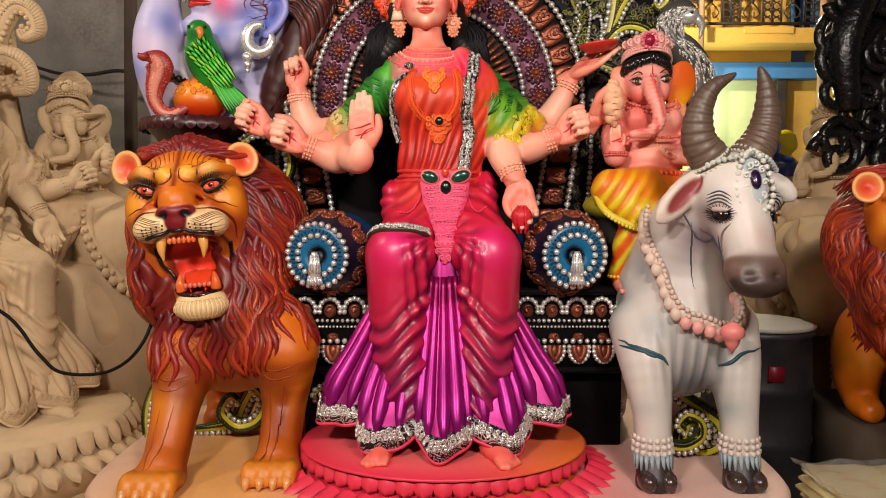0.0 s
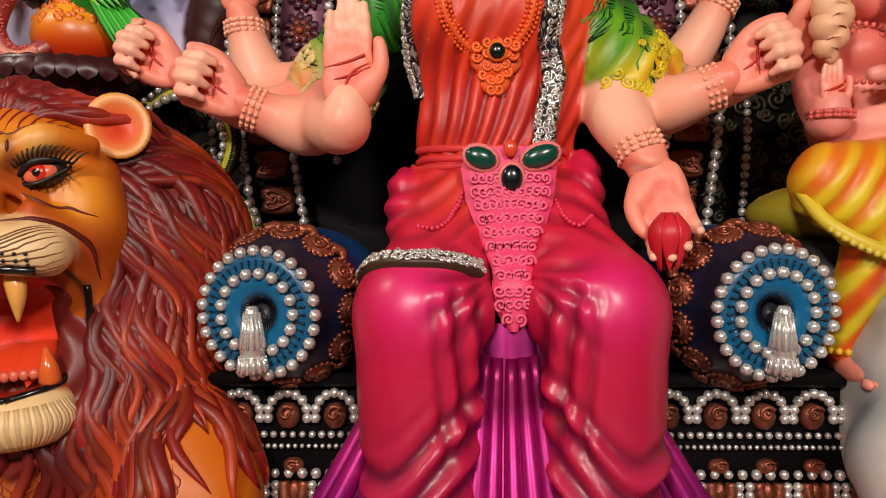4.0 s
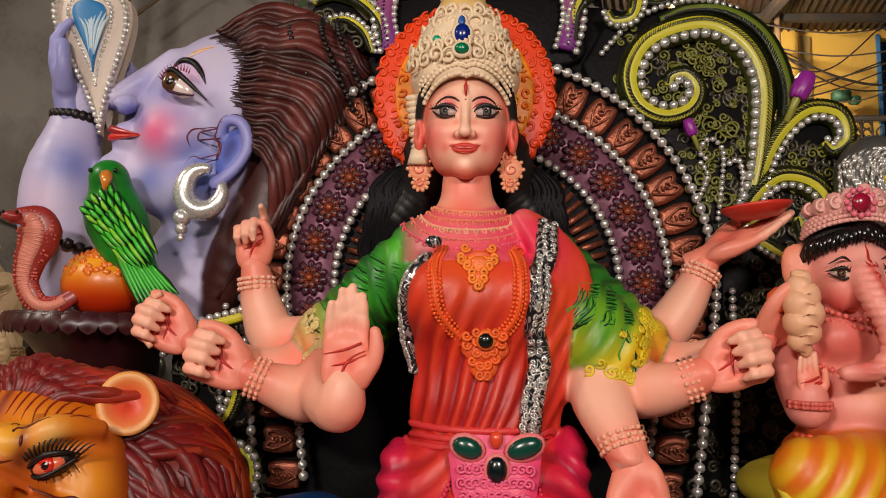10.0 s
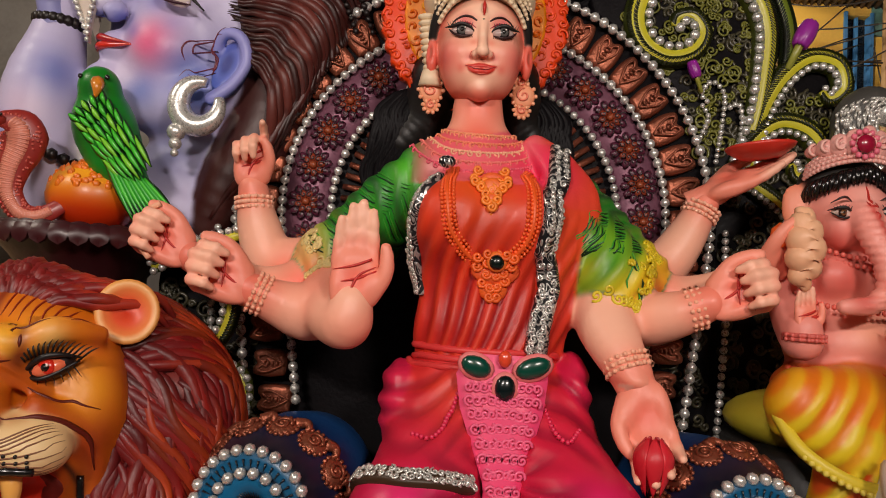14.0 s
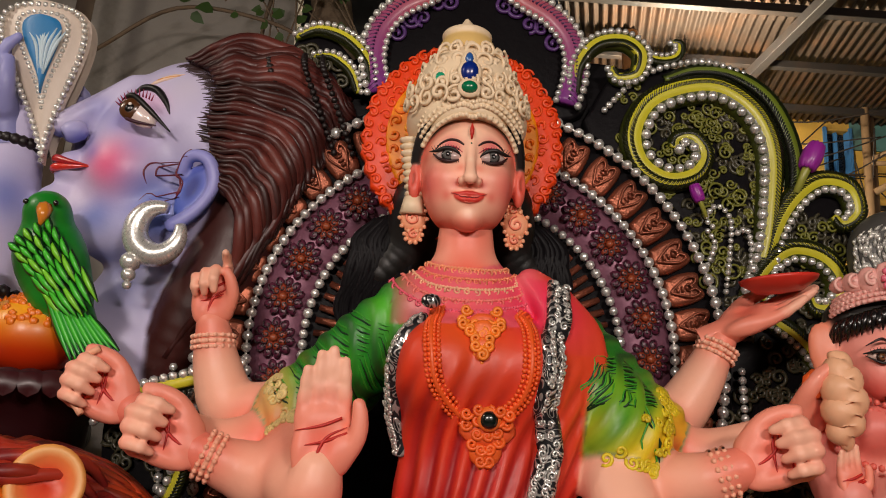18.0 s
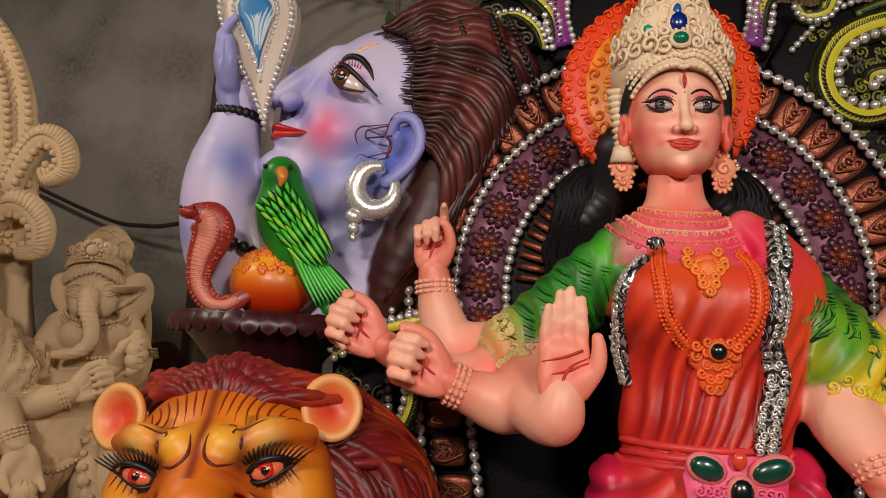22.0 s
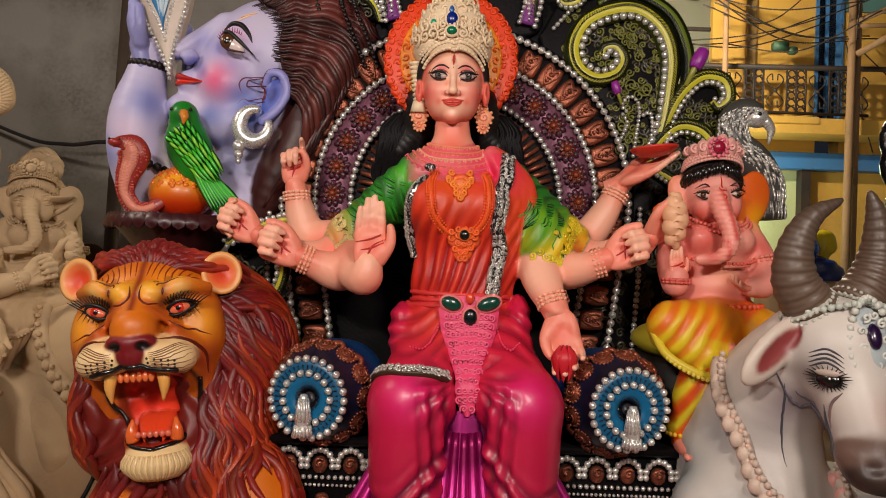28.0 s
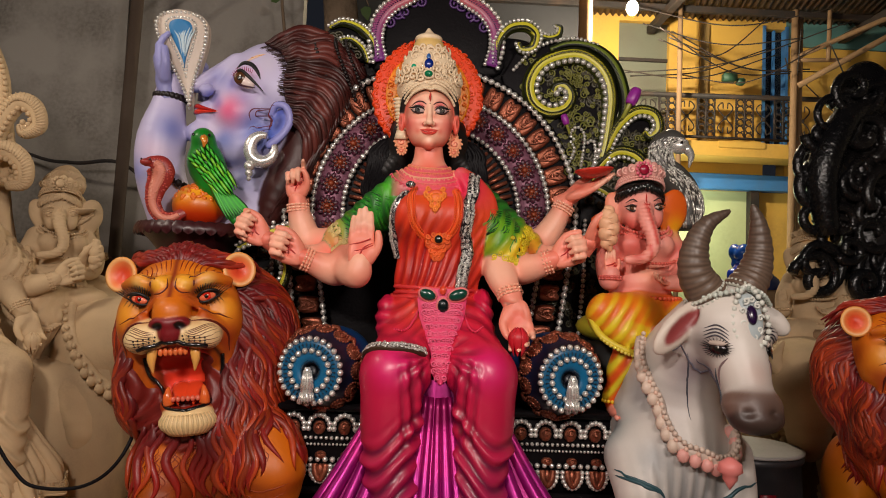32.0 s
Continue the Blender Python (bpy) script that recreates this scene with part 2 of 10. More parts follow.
class Soup:
    """Pieces that together make one mesh: places, faces, paint and material numbers."""

    def __init__(self):
        self.V, self.C, self.F, self.M, self.count = [], [], [], [], 0

    def add(self, V, F, C, mat=0):
        V = np.asarray(V, float)
        C = np.asarray(C, float)
        self.V.append(V)
        self.C.append(np.broadcast_to(C, (len(V), 3)) if C.ndim == 1 else C)
        for f in (F if isinstance(F, list) else [F]):
            self.F.append(np.asarray(f, np.int64) + self.count)
            self.M.append(mat)
        self.count += len(V)

    def ball(self, c, r, col, mat=0, R=None, seg=8):
        rings = max(3, seg // 2)
        a, b = np.linspace(0, math.pi, rings + 1)[1:-1], np.arange(seg) * 2 * math.pi / seg
        V = np.array([[math.sin(u) * math.cos(v), math.sin(u) * math.sin(v), math.cos(u)] for u in a for v in b] + [[0, 0, 1], [0, 0, -1]])
        V = V * (np.array(r) if np.ndim(r) else r)
        if R is not None:
            V = V @ np.asarray(R).T
        i = np.arange(seg)
        j = (i + 1) % seg
        quads = [np.stack([k * seg + i, (k + 1) * seg + i, (k + 1) * seg + j, k * seg + j], 1) for k in range(rings - 2)]
        top, bot = len(V) - 2, len(V) - 1
        tris = np.vstack([np.stack([0 * i + top, i, j], 1), np.stack([0 * i + bot, (rings - 2) * seg + j, (rings - 2) * seg + i], 1)])
        self.add(V + np.array(c), ([np.vstack(quads)] if quads else []) + [tris], col, mat)

    def tube(self, pts, radii, col, mat=0, seg=8, per=0, flat=1.0, up=None):
        """A round bar along a line. flat < 1 flattens it along up."""
        p = np.array(pts, float)
        r = np.broadcast_to(np.array(radii, float), (len(p),))
        if per:
            q = curve_through(np.column_stack([p, r]), per)
            p, r = q[:, :3], q[:, 3]
        d = np.gradient(p, axis=0)
        d /= np.linalg.norm(d, axis=1)[:, None] + 1e-12
        a = np.array(up if up is not None else ((0, 0, 1) if abs(d[0][2]) < 0.9 else (0, 1, 0)), float)
        V = []
        for i in range(len(p)):
            a = a - d[i] * (a @ d[i])
            a /= np.linalg.norm(a) + 1e-12
            b = np.cross(d[i], a)
            for t in np.arange(seg) * 2 * math.pi / seg:
                V.append(p[i] + r[i] * (math.sin(t) * flat * a + math.cos(t) * b))
            if up is not None:
                a = np.array(up, float)
        i = np.arange(seg)
        j = (i + 1) % seg
        F = np.vstack([np.stack([k * seg + i, k * seg + j, (k + 1) * seg + j, (k + 1) * seg + i], 1) for k in range(len(p) - 1)])
        caps = np.array([list(i[::-1]), list((len(p) - 1) * seg + i)])
        if np.ndim(col) == 2:
            col = np.repeat(np.array([np.array(col)[round(x)] for x in np.linspace(0, len(col) - 1, len(p))]), seg, axis=0)
        self.add(V, [F, caps], col, mat)

    def lathe(self, prof, c, col, mat=0, seg=24, R=None, sx=1.0, sy=1.0):
        p = np.array(prof, float)
        t = np.arange(seg) * 2 * math.pi / seg
        V = np.array([[r * math.cos(a) * sx, r * math.sin(a) * sy, z] for r, z in p for a in t])
        if R is not None:
            V = V @ np.asarray(R).T
        i = np.arange(seg)
        j = (i + 1) % seg
        F = np.vstack([np.stack([k * seg + i, k * seg + j, (k + 1) * seg + j, (k + 1) * seg + i], 1) for k in range(len(p) - 1)])
        caps = np.array([list(i[::-1]), list((len(p) - 1) * seg + i)])
        if np.ndim(col) == 2:
            col = np.repeat(np.array(col), seg, axis=0)
        self.add(V + np.array(c), [F, caps], col, mat)

    def grid(self, G, col, mat=0, closed=False):
        """A sheet from rows of points."""
        G = np.array(G, float)
        m, n = G.shape[:2]
        i, j = np.meshgrid(np.arange(m - 1), np.arange(n if closed else n - 1), indexing="ij")
        i, j = i.ravel(), j.ravel()
        k = (j + 1) % n
        self.add(G.reshape(-1, 3), np.stack([i * n + j, i * n + k, (i + 1) * n + k, (i + 1) * n + j], 1), col if np.ndim(col) == 1 else np.array(col).reshape(-1, 3), mat)

    def slab(self, line, place, depth, col, mat=0, bevel=0.0, side=None):
        """A plate with the outline `line` (x, z), its face towards -y, bevelled at the front."""
        L = np.array(line, float)
        if np.sum(L[:, 0] * np.roll(L[:, 1], -1) - np.roll(L[:, 0], -1) * L[:, 1]) < 0:
            L = L[::-1]
        d = np.roll(L, -1, 0) - np.roll(L, 1, 0)
        nrm = np.stack([d[:, 1], -d[:, 0]], 1) / (np.linalg.norm(d, axis=1)[:, None] + 1e-9)
        rows = [(0, depth), (0, bevel), (bevel * 0.3, bevel * 0.3), (bevel, 0)] if bevel else [(0, depth), (0, 0)]
        n = len(L)
        V = np.vstack([np.column_stack([(L - nrm * s)[:, 0], np.full(n, y), (L - nrm * s)[:, 1]]) for s, y in rows])
        i = np.arange(n)
        j = (i + 1) % n
        F = np.vstack([np.stack([k * n + i, k * n + j, (k + 1) * n + j, (k + 1) * n + i], 1) for k in range(len(rows) - 1)])
        m = np.array(place)
        V = V @ m[:3, :3].T + m[:3, 3]
        self.add(V, [F, np.array([list((len(rows) - 1) * n + i)]), np.array([list(i[::-1])])], col, mat)

    def box(self, lo, hi, col, mat=0, bevel=0.004, R=None, c=None):
        lo, hi = np.array(lo, float), np.array(hi, float)
        b = min(bevel, 0.45 * (hi - lo).min())
        V, F = [], []
        rows = [(lo[2], b), (lo[2] + b, 0), (hi[2] - b, 0), (hi[2], b)]
        for z, s in rows:
            x0, y0, x1, y1 = lo[0] + s, lo[1] + s, hi[0] - s, hi[1] - s
            V += [(x0 + b * (s == 0) * 0, y0, z), (x1, y0, z), (x1, y1, z), (x0, y1, z)]
        V = np.array(V)
        if R is not None:
            V = (V - c) @ np.asarray(R).T + c
        i = np.arange(4)
        j = (i + 1) % 4
        F = np.vstack([np.stack([k * 4 + i, k * 4 + j, (k + 1) * 4 + j, (k + 1) * 4 + i], 1) for k in range(3)] + [[[3, 2, 1, 0], [12, 13, 14, 15]]])
        self.add(V, F, col, mat)

    def pearls(self, pts, r, col, mat, step=2.0, seg=8):
        for p in even(pts, r * step):
            self.ball(p, r * (1 + 0.08 * math.sin(37 * p[0] + 53 * p[2])), col, mat, seg=seg)

    def moved(self, other, m):
        """Take in another soup, placed by the matrix m."""
        m = np.array(m)
        base = self.count
        for v, c in zip(other.V, other.C):
            self.V.append(v @ m[:3, :3].T + m[:3, 3])
            self.C.append(c)
            self.count += len(v)
        for f, k in zip(other.F, other.M):
            self.F.append(f + base if np.linalg.det(m[:3, :3]) > 0 else (f + base)[:, ::-1])
            self.M.append(k)

    def mesh(self, name, mats, soft=True):
        V, C = np.vstack(self.V), np.vstack(self.C)
        me = bpy.data.meshes.new(name)
        me.vertices.add(len(V))
        me.vertices.foreach_set("co", V.astype(np.float32).ravel())
        loops = np.concatenate([f.ravel() for f in self.F])
        sizes = np.concatenate([np.full(len(f), f.shape[1]) for f in self.F])
        me.loops.add(len(loops))
        me.loops.foreach_set("vertex_index", loops.astype(np.int32))
        me.polygons.add(len(sizes))
        me.polygons.foreach_set("loop_start", np.concatenate([[0], np.cumsum(sizes)[:-1]]).astype(np.int32))
        me.polygons.foreach_set("material_index", np.concatenate([np.full(len(f), m) for f, m in zip(self.F, self.M)]).astype(np.int32))
        me.polygons.foreach_set("use_smooth", np.full(len(sizes), soft))
        paint = me.color_attributes.new("paint", "FLOAT_COLOR", "POINT")
        paint.data.foreach_set("color", np.column_stack([C, np.ones(len(C))]).astype(np.float32).ravel())
        for m in mats:
            me.materials.append(m)
        me.update()
        return me


def part(name, soup, mats, parent=None, label="", soft=True):
    """Links a soup as one mesh object under a thing or a part."""
    ob = new(name, soup.mesh(name, mats if isinstance(mats, list) else [mats], soft))
    if parent is not None:
        ob.parent = parent
    return tagged(ob, label)


def thing(name, label, category, group="", kind=""):
    return tagged(new(name), label, category, group, kind)


# ---- materials ----


def node_material(name):
    m = bpy.data.materials.new(name)
    m.use_nodes = True
    return m, m.node_tree.nodes, m.node_tree.links, m.node_tree.nodes["Principled BSDF"]


def painted(name, col=None, rough=0.45, metal=0.0, grain=60.0, relief=0.15, wear=0.25, coat=0.0, dirt=(0.12, 0.09, 0.07), depth=0.002, patch=4.0):
    """Paint, clay, plaster, metal: the colour `col`, or else the paint on the mesh, with two scales of wear and fine relief."""
    m, n, l, b = node_material(name)
    pos = n.new("ShaderNodeNewGeometry")
    if col is None:
        c = n.new("ShaderNodeAttribute")
        c.attribute_name = "paint"
        colour = c.outputs["Color"]
    else:
        c = n.new("ShaderNodeRGB")
        c.outputs[0].default_value = (*col, 1)
        colour = c.outputs[0]
    big, fine = n.new("ShaderNodeTexNoise"), n.new("ShaderNodeTexNoise")
    big.inputs["Scale"].default_value, big.inputs["Detail"].default_value = patch, 5
    fine.inputs["Scale"].default_value, fine.inputs["Detail"].default_value = grain, 4
    l.new(pos.outputs["Position"], big.inputs["Vector"])
    l.new(pos.outputs["Position"], fine.inputs["Vector"])
    ramp = n.new("ShaderNodeMapRange")
    ramp.inputs[1].default_value, ramp.inputs[2].default_value = 0.45, 0.8
    ramp.inputs[3].default_value, ramp.inputs[4].default_value = 0.0, wear
    l.new(big.outputs[0], ramp.inputs[0])
    mul = n.new("ShaderNodeMath")
    mul.operation = "MULTIPLY"
    l.new(ramp.outputs[0], mul.inputs[0])
    l.new(fine.outputs[0], mul.inputs[1])
    mix = n.new("ShaderNodeMix")
    mix.data_type = "RGBA"
    l.new(mul.outputs[0], mix.inputs["Factor"])
    l.new(colour, mix.inputs["A"])
    mix.inputs["B"].default_value = (*dirt, 1)
    l.new(mix.outputs["Result"], b.inputs["Base Color"])
    rr = n.new("ShaderNodeMapRange")
    rr.inputs[3].default_value, rr.inputs[4].default_value = max(0.03, rough - 0.1), min(1, rough + 0.15)
    l.new(fine.outputs[0], rr.inputs[0])
    l.new(rr.outputs[0], b.inputs["Roughness"])
    bump = n.new("ShaderNodeBump")
    bump.inputs["Strength"].default_value, bump.inputs["Distance"].default_value = relief, depth
    l.new(fine.outputs[0], bump.inputs["Height"])
    l.new(bump.outputs[0], b.inputs["Normal"])
    b.inputs["Metallic"].default_value = metal
    b.inputs["Coat Weight"].default_value = coat
    b.inputs["Coat Roughness"].default_value = 0.25
    return m


def filigree(name, low, high, scale, metal=0.9, rough=0.3, cutoff=0.5):
    """Fine raised ornament picked out on a dark ground."""
    m, n, l, b = node_material(name)
    pos = n.new("ShaderNodeNewGeometry")
    w = n.new("ShaderNodeTexNoise")
    w.inputs["Scale"].default_value, w.inputs["Detail"].default_value, w.inputs["Distortion"].default_value = scale, 1.0, 2.2
    l.new(pos.outputs["Position"], w.inputs["Vector"])
    sw = n.new("ShaderNodeMath")
    sw.operation = "SINE"
    ml = n.new("ShaderNodeMath")
    ml.operation = "MULTIPLY"
    ml.inputs[1].default_value = 34
    l.new(w.outputs[0], ml.inputs[0])
    l.new(ml.outputs[0], sw.inputs[0])
    r = n.new("ShaderNodeMapRange")
    r.inputs[1].default_value, r.inputs[2].default_value = cutoff - 0.35, cutoff + 0.2
    l.new(sw.outputs[0], r.inputs[0])
    mix = n.new("ShaderNodeMix")
    mix.data_type = "RGBA"
    mix.inputs["A"].default_value, mix.inputs["B"].default_value = (*low, 1), (*high, 1)
    l.new(r.outputs[0], mix.inputs["Factor"])
    l.new(mix.outputs["Result"], b.inputs["Base Color"])
    mm = n.new("ShaderNodeMath")
    mm.operation = "MULTIPLY"
    mm.inputs[1].default_value = metal
    l.new(r.outputs[0], mm.inputs[0])
    l.new(mm.outputs[0], b.inputs["Metallic"])
    b.inputs["Roughness"].default_value = rough
    bump = n.new("ShaderNodeBump")
    bump.inputs["Strength"].default_value, bump.inputs["Distance"].default_value = 0.8, 0.004
    l.new(r.outputs[0], bump.inputs["Height"])
    l.new(bump.outputs[0], b.inputs["Normal"])
    return m


PAINT = painted("statue_paint", rough=0.42, wear=0.16, relief=0.22, grain=85)
SATIN = painted("satin_paint", rough=0.36, wear=0.08, relief=0.06, coat=0.15)
GLOSS = painted("gloss_paint", rough=0.33, wear=0.06, relief=0.05, metal=0.55)
ENAMEL = painted("enamel_paint", rough=0.18, wear=0.0, relief=0.03, coat=0.6)
SILVER = painted("silver_paint", (0.82, 0.8, 0.75), rough=0.26, metal=0.65, grain=120, relief=0.25, wear=0.6, dirt=(0.05, 0.05, 0.05))
COPPER = painted("copper_paint", (0.36, 0.11, 0.06), rough=0.34, metal=0.7, grain=160, relief=0.5, wear=1.9, dirt=(0.015, 0.006, 0.005), depth=0.004)
BLACK = painted("black_lacquer", (0.006, 0.005, 0.006), rough=0.45, grain=70, relief=0.35, wear=0.2, dirt=(0.02, 0.018, 0.02), depth=0.004)
CLAYMAT = painted("raw_clay", rough=0.88, wear=0.55, grain=90, relief=0.35, dirt=(0.2, 0.15, 0.1), patch=6)
FILI = filigree("silver_filigree", (0.008, 0.008, 0.01), (0.75, 0.73, 0.7), 16)
BLACK.node_tree.nodes["Principled BSDF"].inputs["Specular IOR Level"].default_value = 0.1
PEARL = painted("pearl_paint", rough=0.3, wear=0.5, grain=140, metal=0.55, relief=0.2, dirt=(0.12, 0.11, 0.1))

# ---- the workshop ----
CONCRETE = painted("cement_plaster", (0.37, 0.34, 0.305), rough=0.85, grain=30, wear=1.6, relief=0.5, dirt=(0.1, 0.085, 0.07), patch=1.8, depth=0.006)
FLOOR = painted("cement_floor", (0.2, 0.18, 0.16), rough=0.75, grain=40, wear=1.0, relief=0.4, dirt=(0.07, 0.06, 0.05), patch=2.0)
YELLOW = painted("yellow_limewash", (0.7, 0.42, 0.08), rough=0.85, grain=25, wear=0.9, relief=0.3, dirt=(0.22, 0.15, 0.08), patch=1.0, depth=0.006)
PALEWALL = painted("pale_limewash", (0.5, 0.55, 0.3), rough=0.85, grain=25, wear=0.7, relief=0.3, dirt=(0.2, 0.2, 0.12), patch=1.4)
BLUE = painted("blue_paint", (0.05, 0.2, 0.5), rough=0.6, grain=30, wear=0.8, patch=2.5)
IRON = painted("painted_iron", (0.035, 0.03, 0.03), rough=0.6, grain=70, wear=0.9, metal=0.3, dirt=(0.12, 0.06, 0.03))
TIN = painted("corrugated_tin", (0.05, 0.034, 0.026), rough=0.55, metal=0.4, grain=18, wear=1.3, dirt=(0.16, 0.07, 0.03), patch=1.6)
WOOD = painted("bare_wood", (0.28, 0.17, 0.09), rough=0.75, grain=50, wear=0.9, relief=0.4, dirt=(0.1, 0.06, 0.03))
BARK = painted("tree_bark", (0.2, 0.14, 0.09), rough=0.9, grain=25, wear=1.0, relief=0.8, dirt=(0.07, 0.05, 0.03), depth=0.02)
TARP = painted("dark_tarpaulin", (0.03, 0.03, 0.035), rough=0.6, grain=10, wear=0.6, dirt=(0.06, 0.05, 0.05), patch=1.0)
ONE = np.ones(3)


def structure(name, boxes, mat, label, bevel=0.004):
    s = Soup()
    for lo, hi in boxes:
        s.box(lo, hi, ONE, 0, bevel)
    ob = part(name, s, mat, None, label, soft=False)
    return tagged(ob, label, "", "", "structure")


structure("floor", [((-5.2, -4.2, -0.1), (8.2, 11, 0))], FLOOR, "grey cement workshop floor with stains")
structure("wall_left", [((-5.2, -4, 0), (-5, 10.2, 6))], CONCRETE, "grey cement side wall")
structure("wall_behind", [((-5.2, -4.2, 0), (8.2, -4, 6))], CONCRETE, "grey cement wall")
structure("wall_right", [((8, -4, 0), (8.2, 11, 7))], CONCRETE, "grey cement side wall")
structure("wall_back", [((-5, 6.5, 0), (-2.84, 6.7, 6)), ((-2.83, 6.52, 0), (-1.25, 6.7, 6))], CONCRETE, "streaked grey cement wall with a vertical seam")
# dark sheet added to stand for the unlit yard beyond
structure("dark_backdrop", [((-1.3, 9.4, 0), (2.0, 9.6, 6.2))], TARP, "dark backdrop sheet added across the back of the yard")
structure("ceiling", [((-5.2, -4.2, 6), (1.0, 10.2, 6.1)), ((1.0, -4.2, 6), (8.2, 5.0, 6.1))], TARP, "dark tarpaulin roof")

# yellow house across the yard, with a balcony
house = thing("yellow_house", "yellow limewashed house with a balcony and blue band", "house")
FY = 10.0


def wall_piece(name, boxes, mat, parent, label="", bevel=0.006):
    s = Soup()
    for lo, hi in boxes:
        s.box(lo, hi, ONE, 0, bevel)
    return part(name, s, mat, parent, label, soft=False)


wall_piece("upper_wall", [((3.42, FY, 3.2), (4.82, FY + 0.25, 7)), ((5.14, FY, 3.2), (8, FY + 0.25, 5.35)), ((4.82, FY, 5.6), (5.14, FY + 0.25, 7)), ((2.0, FY, 3.2), (2.68, FY + 0.25, 7)), ((2.68, FY, 5.62), (3.42, FY + 0.25, 7))], YELLOW, house, "yellow limewashed upper wall")
wall_piece("teal_wall", [((5.14, FY - 0.01, 5.36), (8, FY + 0.24, 7))], painted("teal_limewash", (0.1, 0.25, 0.26), rough=0.85, grain=25, wear=0.9, patch=1.2), house, "faded teal wall top")
wall_piece("lower_wall", [((2.0, FY + 0.02, 0), (4.6, FY + 0.27, 3.2))], PALEWALL, house, "pale green lower wall")
wall_piece("side_wall", [((4.72, FY + 0.02, 0), (8, FY + 0.27, 3.2))], YELLOW, house)
wall_piece("blue_band", [((2.0, FY - 0.16, 3.2), (8, FY - 0.0, 3.42))], BLUE, house, "blue painted beam")
wall_piece("balcony_slab", [((2.6, FY - 0.5, 3.6), (5.6, FY - 0.005, 3.8)), ((3.95, FY - 0.52, 3.72), (4.6, FY - 0.49, 3.81))], YELLOW, house, "yellow balcony slab")
wall_piece("ground_post", [((4.6, FY - 0.12, 0), (4.72, FY + 0.02, 3.2))], IRON, house, "dark post")
# narrow vertical strip, browner and darker than the yellow wall
wall_piece("wall_strip", [((3.86, FY - 0.06, 3.8), (3.98, FY - 0.002, 5.6))], painted("brown_strip", (0.3, 0.19, 0.06), rough=0.8, wear=0.8), house, "narrow brown vertical strip")
dk = wall_piece("doorway", [((2.66, FY + 0.1, 3.75), (3.44, FY + 0.14, 5.64))], painted("green_door", (0.16, 0.17, 0.13), rough=0.6, wear=0.8, patch=2.0), house, "grey green doorway")
wall_piece("transom", [((2.66, FY + 0.06, 5.05), (3.44, FY + 0.1, 5.1))], IRON, dk)
wn = wall_piece("tall_window", [((4.82, FY + 0.12, 3.8), (5.14, FY + 0.16, 5.62))], painted("window_dark", (0.012, 0.014, 0.02), rough=0.25, wear=0.3), house, "dark tall window")
wall_piece("window_frame", [((4.79, FY - 0.03, 3.8), (4.83, FY + 0.1, 5.64)), ((4.97, FY + 0.04, 3.8), (5.0, FY + 0.1, 5.6)), ((5.12, FY - 0.03, 3.8), (5.16, FY + 0.1, 5.64))], BLUE, wn, "blue frame")
# wrought iron railing
rail = Soup()
rail.tube([(2.85, FY - 0.46, 4.42), (8, FY - 0.46, 4.5)], 0.035, ONE, 0, 8)
rail.tube([(2.9, FY - 0.46, 3.86), (5.25, FY - 0.46, 3.86)], 0.02, ONE, 0, 6)
part("hand_rail", rail, IRON, house, "round iron hand rail")
for k in range(9):
    x = 2.98 + 0.27 * k
    r = Soup()
    if k % 2:
        for z in np.linspace(3.9, 4.36, 6):
            for dx in (-0.06, 0.06):
                r.tube([(x + dx + 0.045 * math.cos(a), FY - 0.46, z + 0.045 * math.sin(a)) for a in np.linspace(0, 5.6, 12)], 0.011, ONE, 0, 5)
        r.tube([(x - 0.12, FY - 0.46, 3.86), (x - 0.12, FY - 0.46, 4.42)], 0.014, ONE, 0, 6)
        r.tube([(x + 0.12, FY - 0.46, 3.86), (x + 0.12, FY - 0.46, 4.42)], 0.014, ONE, 0, 6)
        r.tube([(x, FY - 0.46, 3.86), (x, FY - 0.46, 4.42)], 0.016, ONE, 0, 6)
    else:
        for sz, z in ((1, 3.98), (-1, 4.3)):
            for sx in (-1, 1):
                r.tube([(x, FY - 0.46, 4.14), (x + 0.09 * sx, FY - 0.46, 4.14 - 0.1 * sz), (x + 0.1 * sx, FY - 0.46, z), (x + 0.04 * sx, FY - 0.46, z - 0.05 * sz), (x + 0.03 * sx, FY - 0.46, z + 0.03 * sz)], 0.009, ONE, 0, 5, 5)
        r.ball((x, FY - 0.47, 4.14), 0.03, ONE, 0, None, 8)
    part("railing_panel", r, IRON, house, "wrought iron railing panel")

# corrugated roof over the yard
roof = thing("tin_roof", "rusted corrugated tin roof on iron purlins", "roof", kind="structure")
for n, (x0, x1) in enumerate(((0.9, 2.3), (2.25, 3.7), (3.65, 5.1), (5.05, 6.5), (6.45, 8.0))):
    for m, (y0, y1) in enumerate(((5.0, 7.6), (7.5, 10.0))):
        xs = np.arange(x0, x1, 0.0125)
        zz = 5.62 + 0.012 * n + 0.02 * m + 0.022 * np.sin(xs * 2 * math.pi / 0.09)
        s = Soup()
        g = [np.stack([xs + 0.25 * (y - 7.5), np.full(len(xs), y), zz + 0.02 * (y - 7.5)], 1) for y in (y0, y1)]
        s.grid(g, ONE, 0)
        s.grid([q[::-1] + (0, 0, 0.004) for q in g], ONE, 0)
        part("tin_sheet", s, TIN, roof, "rusty corrugated sheet" if n + m == 0 else "")
s = Soup()
for y in (5.6, 6.4, 7.3, 8.3, 9.3):
    s = Soup()
    s.box((0.4, y - 0.04, 5.5), (8, y + 0.04, 5.58), ONE, 0)
    part("purlin", s, IRON, roof, soft=False)
